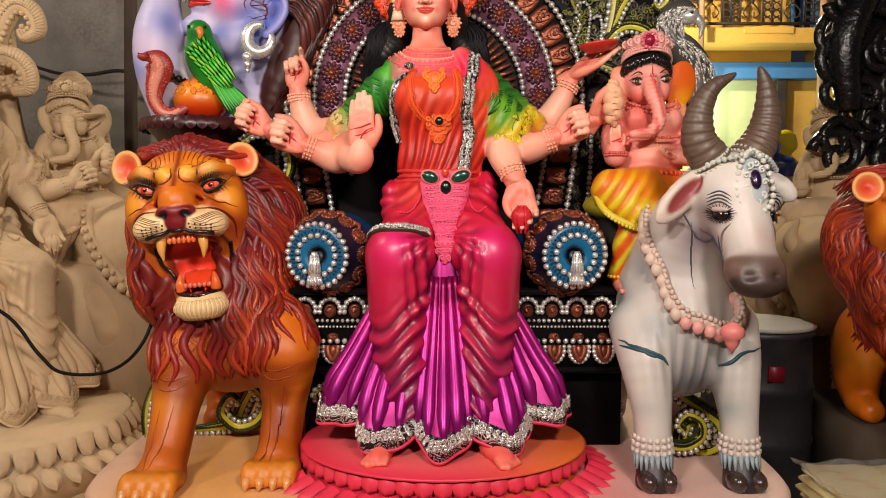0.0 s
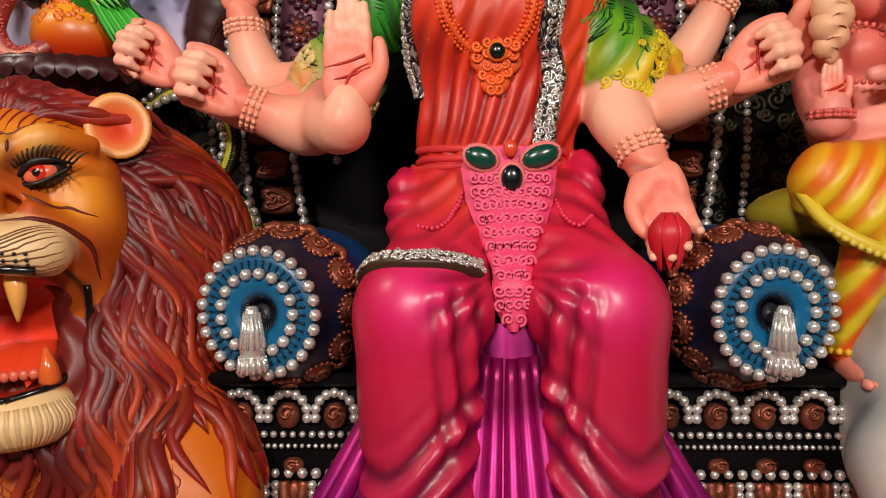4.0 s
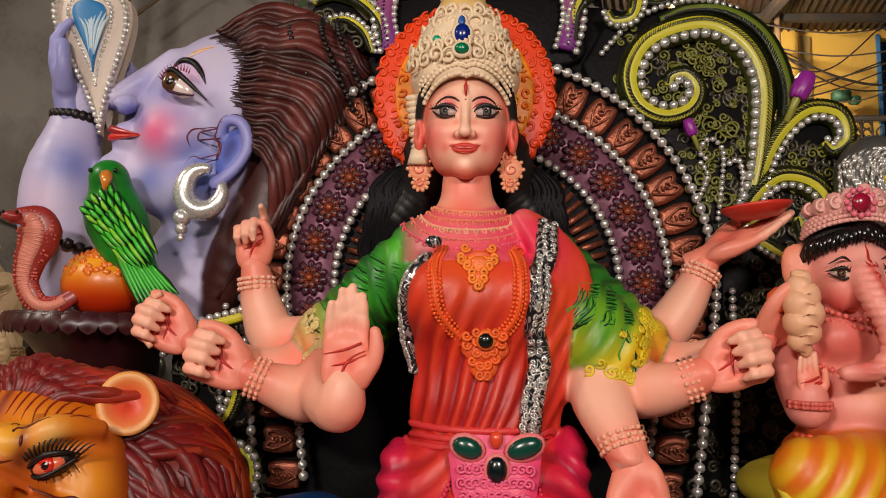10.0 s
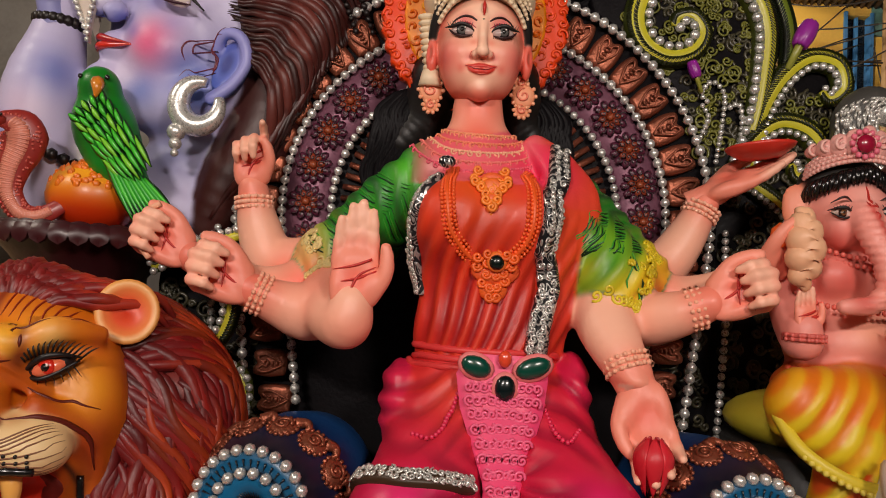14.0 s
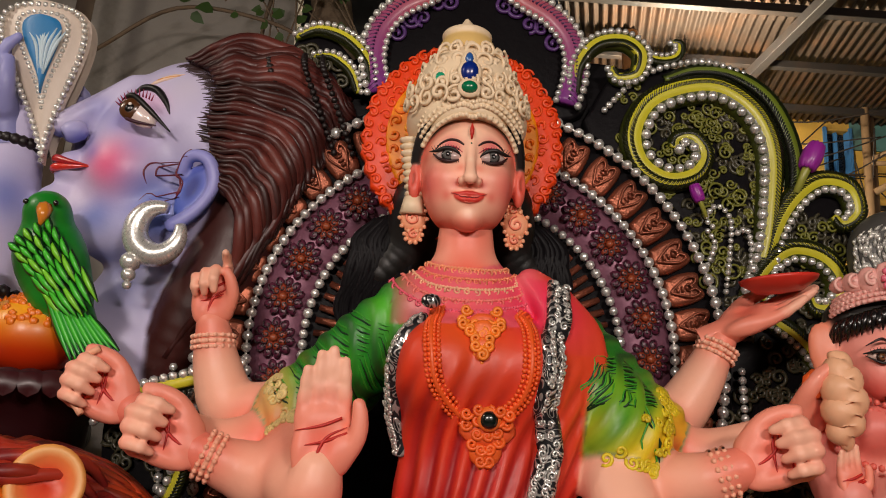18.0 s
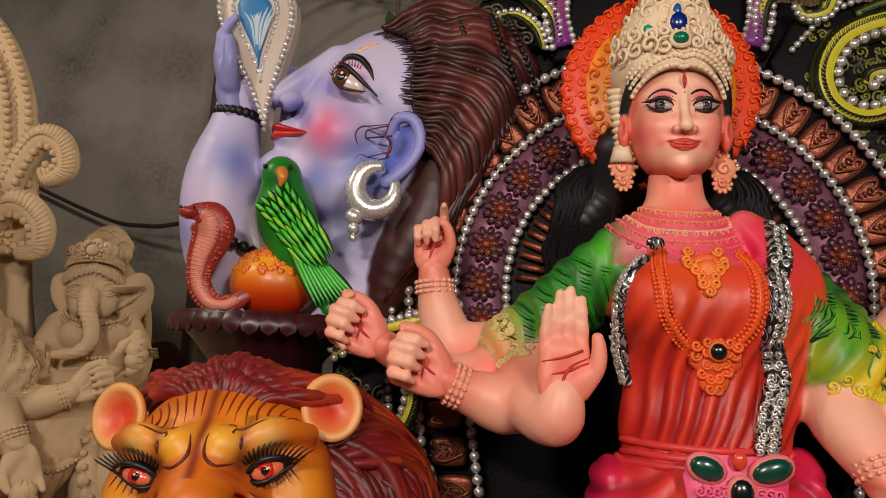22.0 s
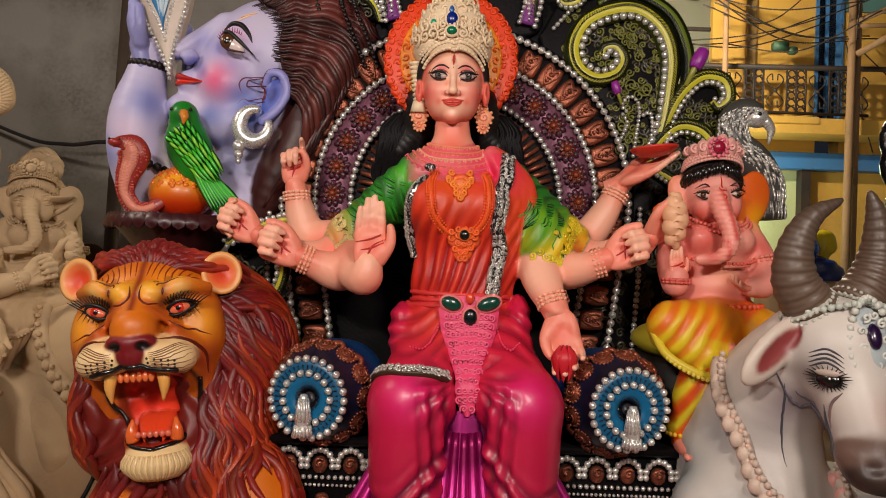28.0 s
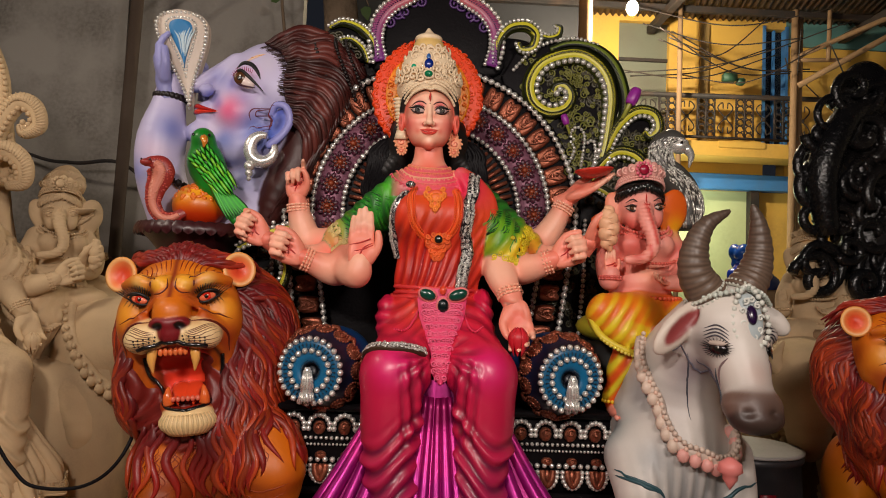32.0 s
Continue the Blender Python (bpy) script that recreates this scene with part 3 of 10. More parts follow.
for x, y0, y1 in ((3.1, 5.2, 9.9), (5.9, 5.2, 9.9)):
    s = Soup()
    s.box((x - 0.05, y0, 5.4), (x + 0.05, y1, 5.5), ONE, 0)
    part("rafter", s, IRON, roof, soft=False)
post = Soup()
post.tube([(1.72, 8.0, 0), (1.74, 8.0, 3), (1.72, 8.0, 5.62)], (0.1, 0.085, 0.08), ONE, 0, 12, 4)
tagged(part("wooden_post", post, painted("ochre_wood", (0.34, 0.17, 0.06), rough=0.7, grain=40, wear=0.8, relief=0.4)), "round brown timber post under the tin roof", "post")

# bamboo scaffold and slack wires before the house
scaf = thing("bamboo_scaffold", "weathered bamboo poles lashed into a scaffold", "scaffold")
for pts, r in (([(3.3, 9.2, 0), (3.28, 9.2, 5.6)], 0.035), ([(4.85, 9.3, 0), (4.9, 9.3, 5.6)], 0.05), ([(4.98, 9.35, 0), (5.0, 9.35, 5.6)], 0.035), ([(4.9, 9.3, 4.95), (6.6, 8.6, 5.7)], 0.035), ([(4.92, 9.25, 4.55), (7.5, 8.6, 6.1)], 0.04), ([(5.3, 9.2, 4.9), (5.32, 9.2, 5.6)], 0.03), ([(4.9, 9.25, 4.9), (5.6, 9.2, 4.92)], 0.03)):
    s = Soup()
    s.tube(pts, r, ONE, 0, 8, 4)
    part("pole", s, WOOD, scaf)
wires = thing("slack_wires", "slack black wires strung across the yard", "wire")
rng = random.Random(12)
for k in range(14):
    a = np.array([rng.uniform(2.2, 3.4), rng.uniform(8.4, 9.6), rng.uniform(4.6, 5.6)])
    b = np.array([rng.uniform(4.6, 5.6), rng.uniform(8.8, 9.7), rng.uniform(4.7, 5.6)])
    if k > 9:
        a, b = b, np.array([rng.uniform(4.9, 6.8), 9.6, rng.uniform(3.4, 4.4)])
    s = Soup()
    s.tube([a, (a + b) / 2 - (0, 0, rng.uniform(0.1, 0.4)), b], 0.009, ONE, 0, 5, 10)
    part("wire", s, IRON, wires)
s = Soup()
s.box((3.98, 9.4, 4.62), (4.16, 9.5, 4.74), ONE, 0, 0.02)
s.box((4.18, 9.42, 4.58), (4.28, 9.5, 4.68), ONE, 0, 0.02)
tagged(part("junction_box", s, painted("green_box", (0.03, 0.1, 0.06), rough=0.5)), "small green junction box hanging on wires", "box")

# bulb under the roof
lampb = thing("hanging_bulb", "bare lit bulb hanging under the tin roof", "lamp")
m, n, l, b = node_material("bulb_glow")
b.inputs["Emission Color"].default_value, b.inputs["Emission Strength"].default_value = (1, 0.93, 0.8, 1), 60
s = Soup()
s.ball((2.27, 8.0, 4.98), (0.07, 0.07, 0.09), ONE, 0, None, 14)
part("glass_bulb", s, m, lampb)
s = Soup()
s.tube([(2.27, 8.0, 5.07), (2.27, 8.0, 5.6)], 0.012, ONE, 0, 6)
s.lathe([(0.03, 0), (0.035, 0.06), (0.0, 0.07)], (2.27, 8.0, 5.05), ONE, 0, 12)
part("cord", s, IRON, lampb)

# tree behind the throne
tree = thing("tree", "old tree with bare trunks and thin leafy twigs", "tree")
s = Soup()
s.tube([(-0.75, 6.2, 0), (-0.8, 6.2, 2.5), (-0.86, 6.2, 4.0), (-1.05, 6.3, 5.2), (-1.2, 6.4, 6.0)], (0.22, 0.18, 0.15, 0.14, 0.13), ONE, 0, 12, 5)
s.tube([(-0.7, 6.3, 1.0), (-0.35, 6.5, 3.0), (-0.4, 6.6, 4.4), (-0.2, 6.7, 6.0)], (0.15, 0.13, 0.12, 0.1), ONE, 0, 12, 5)
s.tube([(0.25, 6.6, 0.0), (0.3, 6.7, 3.0), (0.2, 6.8, 4.6), (0.35, 6.9, 6.0)], (0.14, 0.12, 0.12, 0.11), ONE, 0, 12, 5)
part("trunk", s, BARK, tree)
rng = random.Random(21)
s, lv = Soup(), Soup()
ends = [[(-2.4, 5.9, 4.0), (-1.9, 5.9, 4.35), (-1.3, 5.9, 4.3), (-0.9, 6.0, 4.15)], [(-1.3, 6.0, 3.7), (-1.35, 6.0, 4.3), (-1.2, 6.0, 5.0)]]
for k in range(12):
    x = rng.uniform(-1.6, -0.2)
    ends.append([(x, 6.0, 5.6), (x + rng.uniform(-0.2, 0.2), 5.95, 4.9), (x + rng.uniform(-0.3, 0.3), 5.95, rng.uniform(3.9, 4.5))])
for k, e in enumerate(ends):
    q = curve_through(e, 6)
    s.tube(q, 0.014 if k < 2 else 0.006, ONE, 0, 5)
    for j in range(5 if k else 9):
        p = q[rng.randrange(len(q) // 3, len(q))] + np.array([rng.uniform(-0.08, 0.08), rng.uniform(-0.05, 0.02), rng.uniform(-0.1, 0.03)])
        a = rng.uniform(0, 360)
        R = turn(rng.uniform(-40, 40), a, 0)
        w = rng.uniform(0.025, 0.045)
        leaf = np.array([(0, 0, 0), (w, -0.008, 0.4 * w), (0.9 * w, 0, 1.4 * w), (0, -0.004, 2.8 * w), (-0.9 * w, 0, 1.4 * w), (-w, -0.008, 0.4 * w)])
        lv.add(leaf @ R.T + p, np.array([[0, 1, 2, 3], [0, 3, 4, 5]]), ONE, 0)
part("limb", s, BARK, tree)
part("crown", lv, painted("leaf_green", (0.05, 0.1, 0.02), rough=0.5, wear=0.4), tree, "sparse green leaves")

# pole, cable and clutter along the grey wall
s = Soup()
s.tube([(-2.62, 6.0, 0), (-2.62, 6.0, 1.7), (-2.55, 6.0, 4.2), (-2.5, 6.0, 5.9)], 0.055, ONE, 0, 8, 4)
tagged(part("leaning_pole", s, painted("dark_timber", (0.07, 0.045, 0.03), rough=0.8, wear=0.8)), "dark timber pole leaning by the grey wall", "pole")
s = Soup()
s.tube([(-5.0, 6.3, 3.3), (-3.6, 6.3, 2.72), (-3.1, 6.2, 2.62), (-2.6, 6.05, 2.6), (-2.2, 6.2, 2.2), (-1.9, 6.3, 2.1)], 0.016, ONE, 0, 6, 8)
tagged(part("wall_cable", s, IRON), "black cable sagging along the grey wall", "cable")

# ---- the seated statue ----
PEACH, BLUSH, PINK = srgb(246, 184, 156), srgb(232, 76, 56), srgb(240, 146, 122)
ORANGE, REDDISH, MAGENTA, PURPLE = srgb(214, 52, 22), srgb(196, 30, 34), srgb(190, 16, 70), srgb(120, 10, 92)
GREEN, DARKGREEN, LEMON, CREAM = srgb(18, 122, 30), srgb(2, 40, 18), srgb(226, 200, 30), srgb(232, 208, 174)
INK, LIPS, WHITE = srgb(14, 10, 10), srgb(206, 46, 36), srgb(235, 225, 215)


def spiral(c, r, turns, start=0.0, hand=1, inner=0.12, n=28):
    """A flat spiral in the x z plane, from its eye outwards."""
    t = np.linspace(0, 1, n)
    a = radians(start) + hand * 2 * math.pi * turns * (1 - t)
    q = r * (inner + (1 - inner) * t)
    return np.stack([c[0] + q * np.cos(a), np.full(n, c[1]), c[2] + q * np.sin(a)], 1)


def hand_clay(curl, spread=0.0, thumb=0.0, col=PINK, tips=PEACH):
    """A hand: wrist at the origin, fingers up, palm towards -y, thumb towards +x. curl: degrees for each of four fingers."""
    c = Clay((-0.12, -0.12, -0.05), (0.12, 0.07, 0.27), 0.0042)
    c.ell((0, 0, 0.07), (0.05, 0.024, 0.066), col)
    c.ell((0, -0.004, 0.105), (0.05, 0.02, 0.03), col)
    c.ell((0.03, -0.014, 0.05), (0.022, 0.02, 0.04), col, turn(0, 20, 0))
    c.ell((-0.034, -0.01, 0.05), (0.016, 0.018, 0.042), col)
    c.cone((0, 0.004, -0.05), 0.034, (0, 0.002, 0.03), 0.032, col)
    for i, (x, length, r) in enumerate([(0.037, 0.1, 0.0142), (0.012, 0.112, 0.0147), (-0.013, 0.106, 0.0142), (-0.038, 0.086, 0.013)]):
        p, a = np.array([x, -0.002, 0.118 - 0.006 * abs(i - 1.3)]), 0.0
        for j, share in enumerate((0.42, 0.33, 0.25)):
            a += radians(curl[i]) * (0.85, 1.1, 0.8)[j]
            q = p + share * length * np.array([math.sin(radians(spread) * (1.4 - i)), -math.sin(a), math.cos(a)])
            c.cone(p, r * (1 - 0.1 * j), q, r * (0.93 - 0.12 * j), tips if j else col, 0.006)
            p = q
    t = radians(thumb)
    c.tube([(0.034, -0.006, 0.03), (0.062 - 0.03 * t, -0.02 - 0.02 * t, 0.075), (0.066 - 0.055 * t, -0.024 - 0.04 * t, 0.112), (0.062 - 0.075 * t, -0.026 - 0.05 * t, 0.135)], (0.018, 0.0155, 0.0135, 0.0105), col, k=0.008)
    return c.skin()


def place_hand(soup, skin, wrist, fingers, palm, scale=1.0, mirror=False, lines=True, paint=True, mat=0):
    V, F, C = [a.copy() for a in skin]
    if mirror:
        V[:, 0] *= -1
        F = F[:, ::-1]
    f = np.array(fingers, float) / np.linalg.norm(fingers)
    y = -np.array(palm, float)
    y = y - f * (y @ f)
    y /= np.linalg.norm(y)
    m = np.stack([np.cross(y, f), y, f], 1)
    if paint:
        tint(C, 0.8 * near(V, (0, -0.02, 0.07), 0.035) + 0.5 * near(V, (0, 0, 0.0), 0.03), BLUSH * 0.8 + PINK * 0.2)
    soup.add(V * scale @ m.T + np.array(wrist), F, C, mat)
    if lines:
        sg = -1 if mirror else 1
        for pts in ([(0.045, -0.024, 0.095), (0.01, -0.0265, 0.075), (-0.005, -0.027, 0.04), (0, -0.026, 0.02)],
                    [(-0.045, -0.022, 0.085), (0, -0.0255, 0.095), (0.035, -0.024, 0.11)], [(-0.03, -0.025, 0.06), (0.01, -0.0265, 0.07), (0.046, -0.024, 0.085)]):
            q = np.array(pts) * (sg, 1, 1) * scale
            soup.tube(q @ m.T + np.array(wrist), (0.0008, 0.0034, 0.003, 0.0008)[:len(pts)], srgb(186, 36, 28), mat, 5, per=4)


OPEN_HAND, FIST, POINTING, CUPPED = hand_clay((4, 3, 4, 6), -2), hand_clay((72, 74, 76, 78), 0, 0.0), hand_clay((25, 70, 76, 80), 0, 18), hand_clay((22, 24, 26, 28), 3, 10)


def bracelet(soup, c, axis, r, col, mat=0, rows=3, gap=0.014):
    a = np.array(axis, float) / np.linalg.norm(axis)
    u = np.cross(a, (0.3, 1, 0.1))
    u /= np.linalg.norm(u)
    v = np.cross(a, u)
    for k in range(rows):
        o = np.array(c) + a * gap * (k - (rows - 1) / 2)
        t = np.linspace(0, 2 * math.pi, 25)
        ring = o + r * (np.cos(t)[:, None] * u + np.sin(t)[:, None] * v)
        soup.tube(ring, 0.007 if k % 2 else 0.0055, col, mat, 6)
        for p in even(ring, 0.017):
            soup.ball(p + (p - o) * 0.12, 0.0065, col, mat, seg=6)


def goddess():
    c = Clay((-1.0, 2.5, 0.5), (0.95, 3.72, 2.36), 0.0075)
    # torso
    c.ell((-0.03, 3.24, 1.72), (0.178, 0.13, 0.16), ORANGE, k=0.05)
    c.ell((-0.03, 3.23, 1.95), (0.2, 0.13, 0.2), ORANGE, k=0.06)
    for x in (-0.125, 0.055):
        c.ell((x, 3.14, 1.995), (0.085, 0.075, 0.09), ORANGE, k=0.06)
    c.ell((-0.06, 3.275, 2.145), (0.185, 0.095, 0.065), ORANGE, k=0.05)
    c.ell((-0.066, 3.285, 2.19), (0.125, 0.075, 0.045), ORANGE, k=0.05)
    c.cone((-0.068, 3.28, 2.18), 0.08, (-0.074, 3.272, 2.38), 0.058, PEACH, 0.05)
    # lap, thighs and shins under the cloth
    c.ell((-0.02, 3.24, 1.53), (0.225, 0.18, 0.16), srgb(216, 44, 48), k=0.05)
    for s, x in ((-1, -0.18), (1, 0.184)):
        c.cone((0.55 * x, 3.2, 1.46), 0.15, (x, 2.93, 1.325), 0.124, srgb(208, 30, 58), 0.06)
        c.tube([(x, 2.93, 1.31), (x * 1.02, 2.9, 1.08), (x * 0.93, 2.835, 0.86), (x * 0.85, 2.79, 0.7)], (0.126, 0.112, 0.09, 0.068), srgb(190, 24, 66), k=0.05)
    # sleeves
    c.tube([(-0.19, 3.275, 2.12), (-0.285, 3.31, 2.035), (-0.36, 3.36, 1.95), (-0.43, 3.4, 1.865)], (0.078, 0.088, 0.1, 0.118), GREEN, k=0.03)
    c.tube([(0.13, 3.28, 2.13), (0.25, 3.32, 2.01), (0.36, 3.36, 1.87)], (0.068, 0.086, 0.12), GREEN, k=0.03)
    c.tube([(0.15, 3.27, 2.05), (0.23, 3.25, 1.96), (0.285, 3.22, 1.87)], (0.07, 0.09, 0.108), GREEN, k=0.03)
    # pleated cloth that falls from the far shoulder
    for k in range(4):
        c.tube([(0.08 + 0.022 * k, 3.23, 2.2 - 0.012 * k), (0.125 + 0.03 * k, 3.165 + 0.01 * k, 2.1 - 0.01 * k), (0.13 + 0.026 * k, 3.14 + 0.016 * k, 1.95), (0.115 + 0.022 * k, 3.14 + 0.02 * k, 1.8), (0.1 + 0.014 * k, 3.14 + 0.02 * k, 1.68)], (0.03, 0.028, 0.026, 0.024, 0.02), srgb(220, 66, 30), k=0.012)
    # eight arms
    for pts, r in (([(-0.42, 3.43, 1.88), (-0.615, 3.47, 1.87), (-0.672, 3.465, 1.96), (-0.698, 3.455, 2.08)], (0.075, 0.07, 0.058, 0.038)),
                   ([(-0.42, 3.4, 1.84), (-0.6, 3.33, 1.79), (-0.7, 3.28, 1.82), (-0.79, 3.24, 1.865)], (0.07, 0.058, 0.05, 0.036)),
                   ([(-0.4, 3.36, 1.83), (-0.46, 3.24, 1.745), (-0.54, 3.22, 1.755), (-0.62, 3.18, 1.79)], (0.075, 0.074, 0.056, 0.038)),
                   ([(-0.38, 3.33, 1.85), (-0.415, 3.2, 1.755), (-0.366, 3.1, 1.724), (-0.352, 3.086, 1.77)], (0.072, 0.064, 0.06, 0.046)),
                   ([(0.32, 3.4, 1.88), (0.47, 3.44, 1.905), (0.545, 3.44, 1.99), (0.605, 3.43, 2.11)], (0.072, 0.066, 0.056, 0.037)),
                   ([(0.33, 3.37, 1.85), (0.5, 3.31, 1.83), (0.6, 3.26, 1.86), (0.68, 3.22, 1.91)], (0.068, 0.058, 0.05, 0.036)),
                   ([(0.33, 3.34, 1.83), (0.36, 3.21, 1.775), (0.42, 3.13, 1.785), (0.49, 3.08, 1.82)], (0.072, 0.068, 0.055, 0.038)),
                   ([(0.29, 3.24, 1.85), (0.265, 3.17, 1.77), (0.285, 3.09, 1.69), (0.308, 3.045, 1.63)], (0.075, 0.072, 0.056, 0.04))):
        c.tube(pts, r, PEACH, k=0.02)
    # sash cloth hanging behind the far hip
    c.ell((0.195, 3.22, 1.57), (0.05, 0.11, 0.11), srgb(206, 24, 70), k=0.03)
    c.ell((-0.235, 3.22, 1.53), (0.045, 0.11, 0.11), srgb(214, 30, 76), k=0.03)
    V, F, C = c.skin()
    x, y, z = V.T
    n = normals(V, F)
    # airbrushed paint, with knee highlights and leg shade put into the colour
    body = (z < 1.68) & (np.abs(x + 0.0) < 0.62) & ~((C[:, 0] > 0.6) & (C[:, 1] > 0.3))
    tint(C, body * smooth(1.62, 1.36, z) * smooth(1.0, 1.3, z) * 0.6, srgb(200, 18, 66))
    tint(C, body * 0.85 * (near(V, (-0.187, 2.82, 1.36), 0.075) + near(V, (0.19, 2.82, 1.36), 0.075)), srgb(226, 34, 120))
    for xx in (-0.18, 0.184):
        tint(C, body * 0.35 * near(V, (xx * 1.5, 2.9, 1.1), 0.14) + body * 0.3 * near(V, (xx * 0.9, 2.75, 0.8), 0.1), srgb(110, 6, 40))
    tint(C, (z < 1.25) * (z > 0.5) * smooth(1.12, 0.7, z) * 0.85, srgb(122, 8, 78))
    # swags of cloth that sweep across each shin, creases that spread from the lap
    # shade painted into the hollows of these folds, light onto their ridges
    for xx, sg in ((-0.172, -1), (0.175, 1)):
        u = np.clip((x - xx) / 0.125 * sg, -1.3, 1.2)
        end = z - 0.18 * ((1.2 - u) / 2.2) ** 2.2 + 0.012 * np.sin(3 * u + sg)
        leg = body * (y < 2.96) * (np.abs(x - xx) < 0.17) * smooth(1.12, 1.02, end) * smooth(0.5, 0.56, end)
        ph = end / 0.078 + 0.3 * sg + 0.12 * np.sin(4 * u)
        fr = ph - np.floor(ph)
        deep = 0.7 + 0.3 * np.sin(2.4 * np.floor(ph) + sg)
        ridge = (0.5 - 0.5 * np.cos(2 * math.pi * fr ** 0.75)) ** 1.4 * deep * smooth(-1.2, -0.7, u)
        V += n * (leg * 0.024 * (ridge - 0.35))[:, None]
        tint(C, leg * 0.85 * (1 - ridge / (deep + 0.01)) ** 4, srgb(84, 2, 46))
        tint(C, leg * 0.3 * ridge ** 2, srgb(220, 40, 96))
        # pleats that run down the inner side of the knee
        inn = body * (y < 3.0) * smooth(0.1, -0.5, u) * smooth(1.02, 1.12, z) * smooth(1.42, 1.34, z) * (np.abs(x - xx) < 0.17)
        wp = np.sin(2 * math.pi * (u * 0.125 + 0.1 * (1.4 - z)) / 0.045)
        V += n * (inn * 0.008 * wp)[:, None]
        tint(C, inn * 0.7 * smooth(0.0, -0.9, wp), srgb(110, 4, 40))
    fan = body * (np.abs(x) < 0.2) * smooth(1.22, 1.28, z) * smooth(1.5, 1.44, z) * smooth(0.03, 0.07, np.abs(x)) * smooth(0.2, 0.12, np.abs(x))
    wv = np.sin(13 * np.arctan2(z - 1.4, np.abs(x) - 0.02) + 2 * np.sign(x))
    V += n * (fan * 0.005 * wv)[:, None]
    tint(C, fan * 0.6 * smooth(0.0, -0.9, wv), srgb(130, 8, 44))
    # folds of the bodice and the shoulder cloth
    tor = smooth(1.64, 1.68, z) * smooth(2.17, 2.12, z) * (np.abs(x + 0.03) < 0.215) * (y < 3.28)
    dz = z - 1.67
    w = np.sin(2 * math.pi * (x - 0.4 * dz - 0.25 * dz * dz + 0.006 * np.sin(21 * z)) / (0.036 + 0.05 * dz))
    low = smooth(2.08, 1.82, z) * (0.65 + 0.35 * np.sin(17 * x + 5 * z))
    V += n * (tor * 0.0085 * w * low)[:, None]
    # dark red shade painted into the valleys, orange light onto the ridges
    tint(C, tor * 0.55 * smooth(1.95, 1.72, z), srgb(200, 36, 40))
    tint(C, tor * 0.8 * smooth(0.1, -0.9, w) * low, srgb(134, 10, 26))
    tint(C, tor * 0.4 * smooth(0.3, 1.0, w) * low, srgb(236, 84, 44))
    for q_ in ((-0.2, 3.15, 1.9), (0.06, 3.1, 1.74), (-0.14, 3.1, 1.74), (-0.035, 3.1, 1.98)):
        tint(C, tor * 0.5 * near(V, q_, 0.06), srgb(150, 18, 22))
    tint(C, tor * 0.7 * near(V, (-0.06, 3.1, 2.08), 0.1), srgb(232, 92, 30))
    tint(C, (C[:, 1] < 0.3) * (z > 2.08) * (z < 2.25) * (y < 3.3) * smooth(0.2, 0.12, np.abs(x + 0.06)) * 0.8, srgb(226, 96, 112))
    tint(C, (z > 2.03) * (z < 2.2) * near(V, (0.1, 3.18, 2.12), 0.09), srgb(226, 40, 84))
    # lap folds
    lap = smooth(1.3, 1.4, z) * smooth(1.66, 1.6, z) * (np.abs(x) < 0.33)
    wl = np.sin(2 * math.pi * (0.55 * np.abs(x + 0.02) + z + 0.015 * np.sin(28 * x)) / 0.055) * smooth(1.44, 1.5, z)
    V += n * (lap * 0.005 * wl)[:, None]
    # shade tinted into the lap folds
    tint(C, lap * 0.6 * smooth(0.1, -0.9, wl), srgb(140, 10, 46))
    tint(C, lap * 0.5 * near(V, (-0.1, 3.05, 1.58), 0.1), srgb(222, 70, 30))
    # sleeves: dark stripes, bright edge
    for a, b, sg in ((np.array([-0.19, 3.275, 2.12]), np.array([-0.43, 3.4, 1.86]), -1), (np.array([0.14, 3.28, 2.11]), np.array([0.34, 3.3, 1.86]), 1)):
        d = b - a
        t = ((V - a) @ d) / (d @ d)
        g = ((C[:, 1] > C[:, 0] * 1.5) & (np.sign(x + 0.04) == sg)).astype(float)
        q = V - a - t[:, None] * d
        ang = np.arctan2(q[:, 2] * 0.8 + q[:, 0] * 0.6 * sg, -q[:, 1])
        st = np.sin(t * 36 + 3.0 * np.sin(ang * 2.5) + 2 * ang)
        tint(C, g * smooth(0.1, 0.9, st) * 0.75 * smooth(1.15, 0.5, t), DARKGREEN)
        tint(C, g * smooth(0.5, 1.0, t) * smooth(-0.8, 0.4, st) * 0.8, srgb(150, 190, 40))
        tint(C, g * smooth(0.72, 0.96, t), LEMON if sg > 0 else srgb(214, 190, 110))
        V += n * (g * 0.004 * st)[:, None]
    arms = ((C[:, 0] > 0.6) & (C[:, 1] > 0.3)).astype(float)
    leaf = (C[:, 1] > C[:, 0] * 1.3).astype(float)
    for q_, r_, col_ in (((-0.25, 3.2, 2.12), 0.06, srgb(90, 190, 40)), ((-0.34, 3.25, 2.0), 0.05, srgb(60, 170, 30)), ((-0.2, 3.2, 2.17), 0.035, srgb(20, 130, 96)), ((0.26, 3.16, 1.95), 0.06, srgb(130, 190, 30)), ((0.33, 3.25, 1.96), 0.05, srgb(70, 170, 30)), ((0.22, 3.16, 1.88), 0.04, srgb(200, 200, 30))):
        tint(C, leaf * 0.75 * near(V, q_, r_), col_)
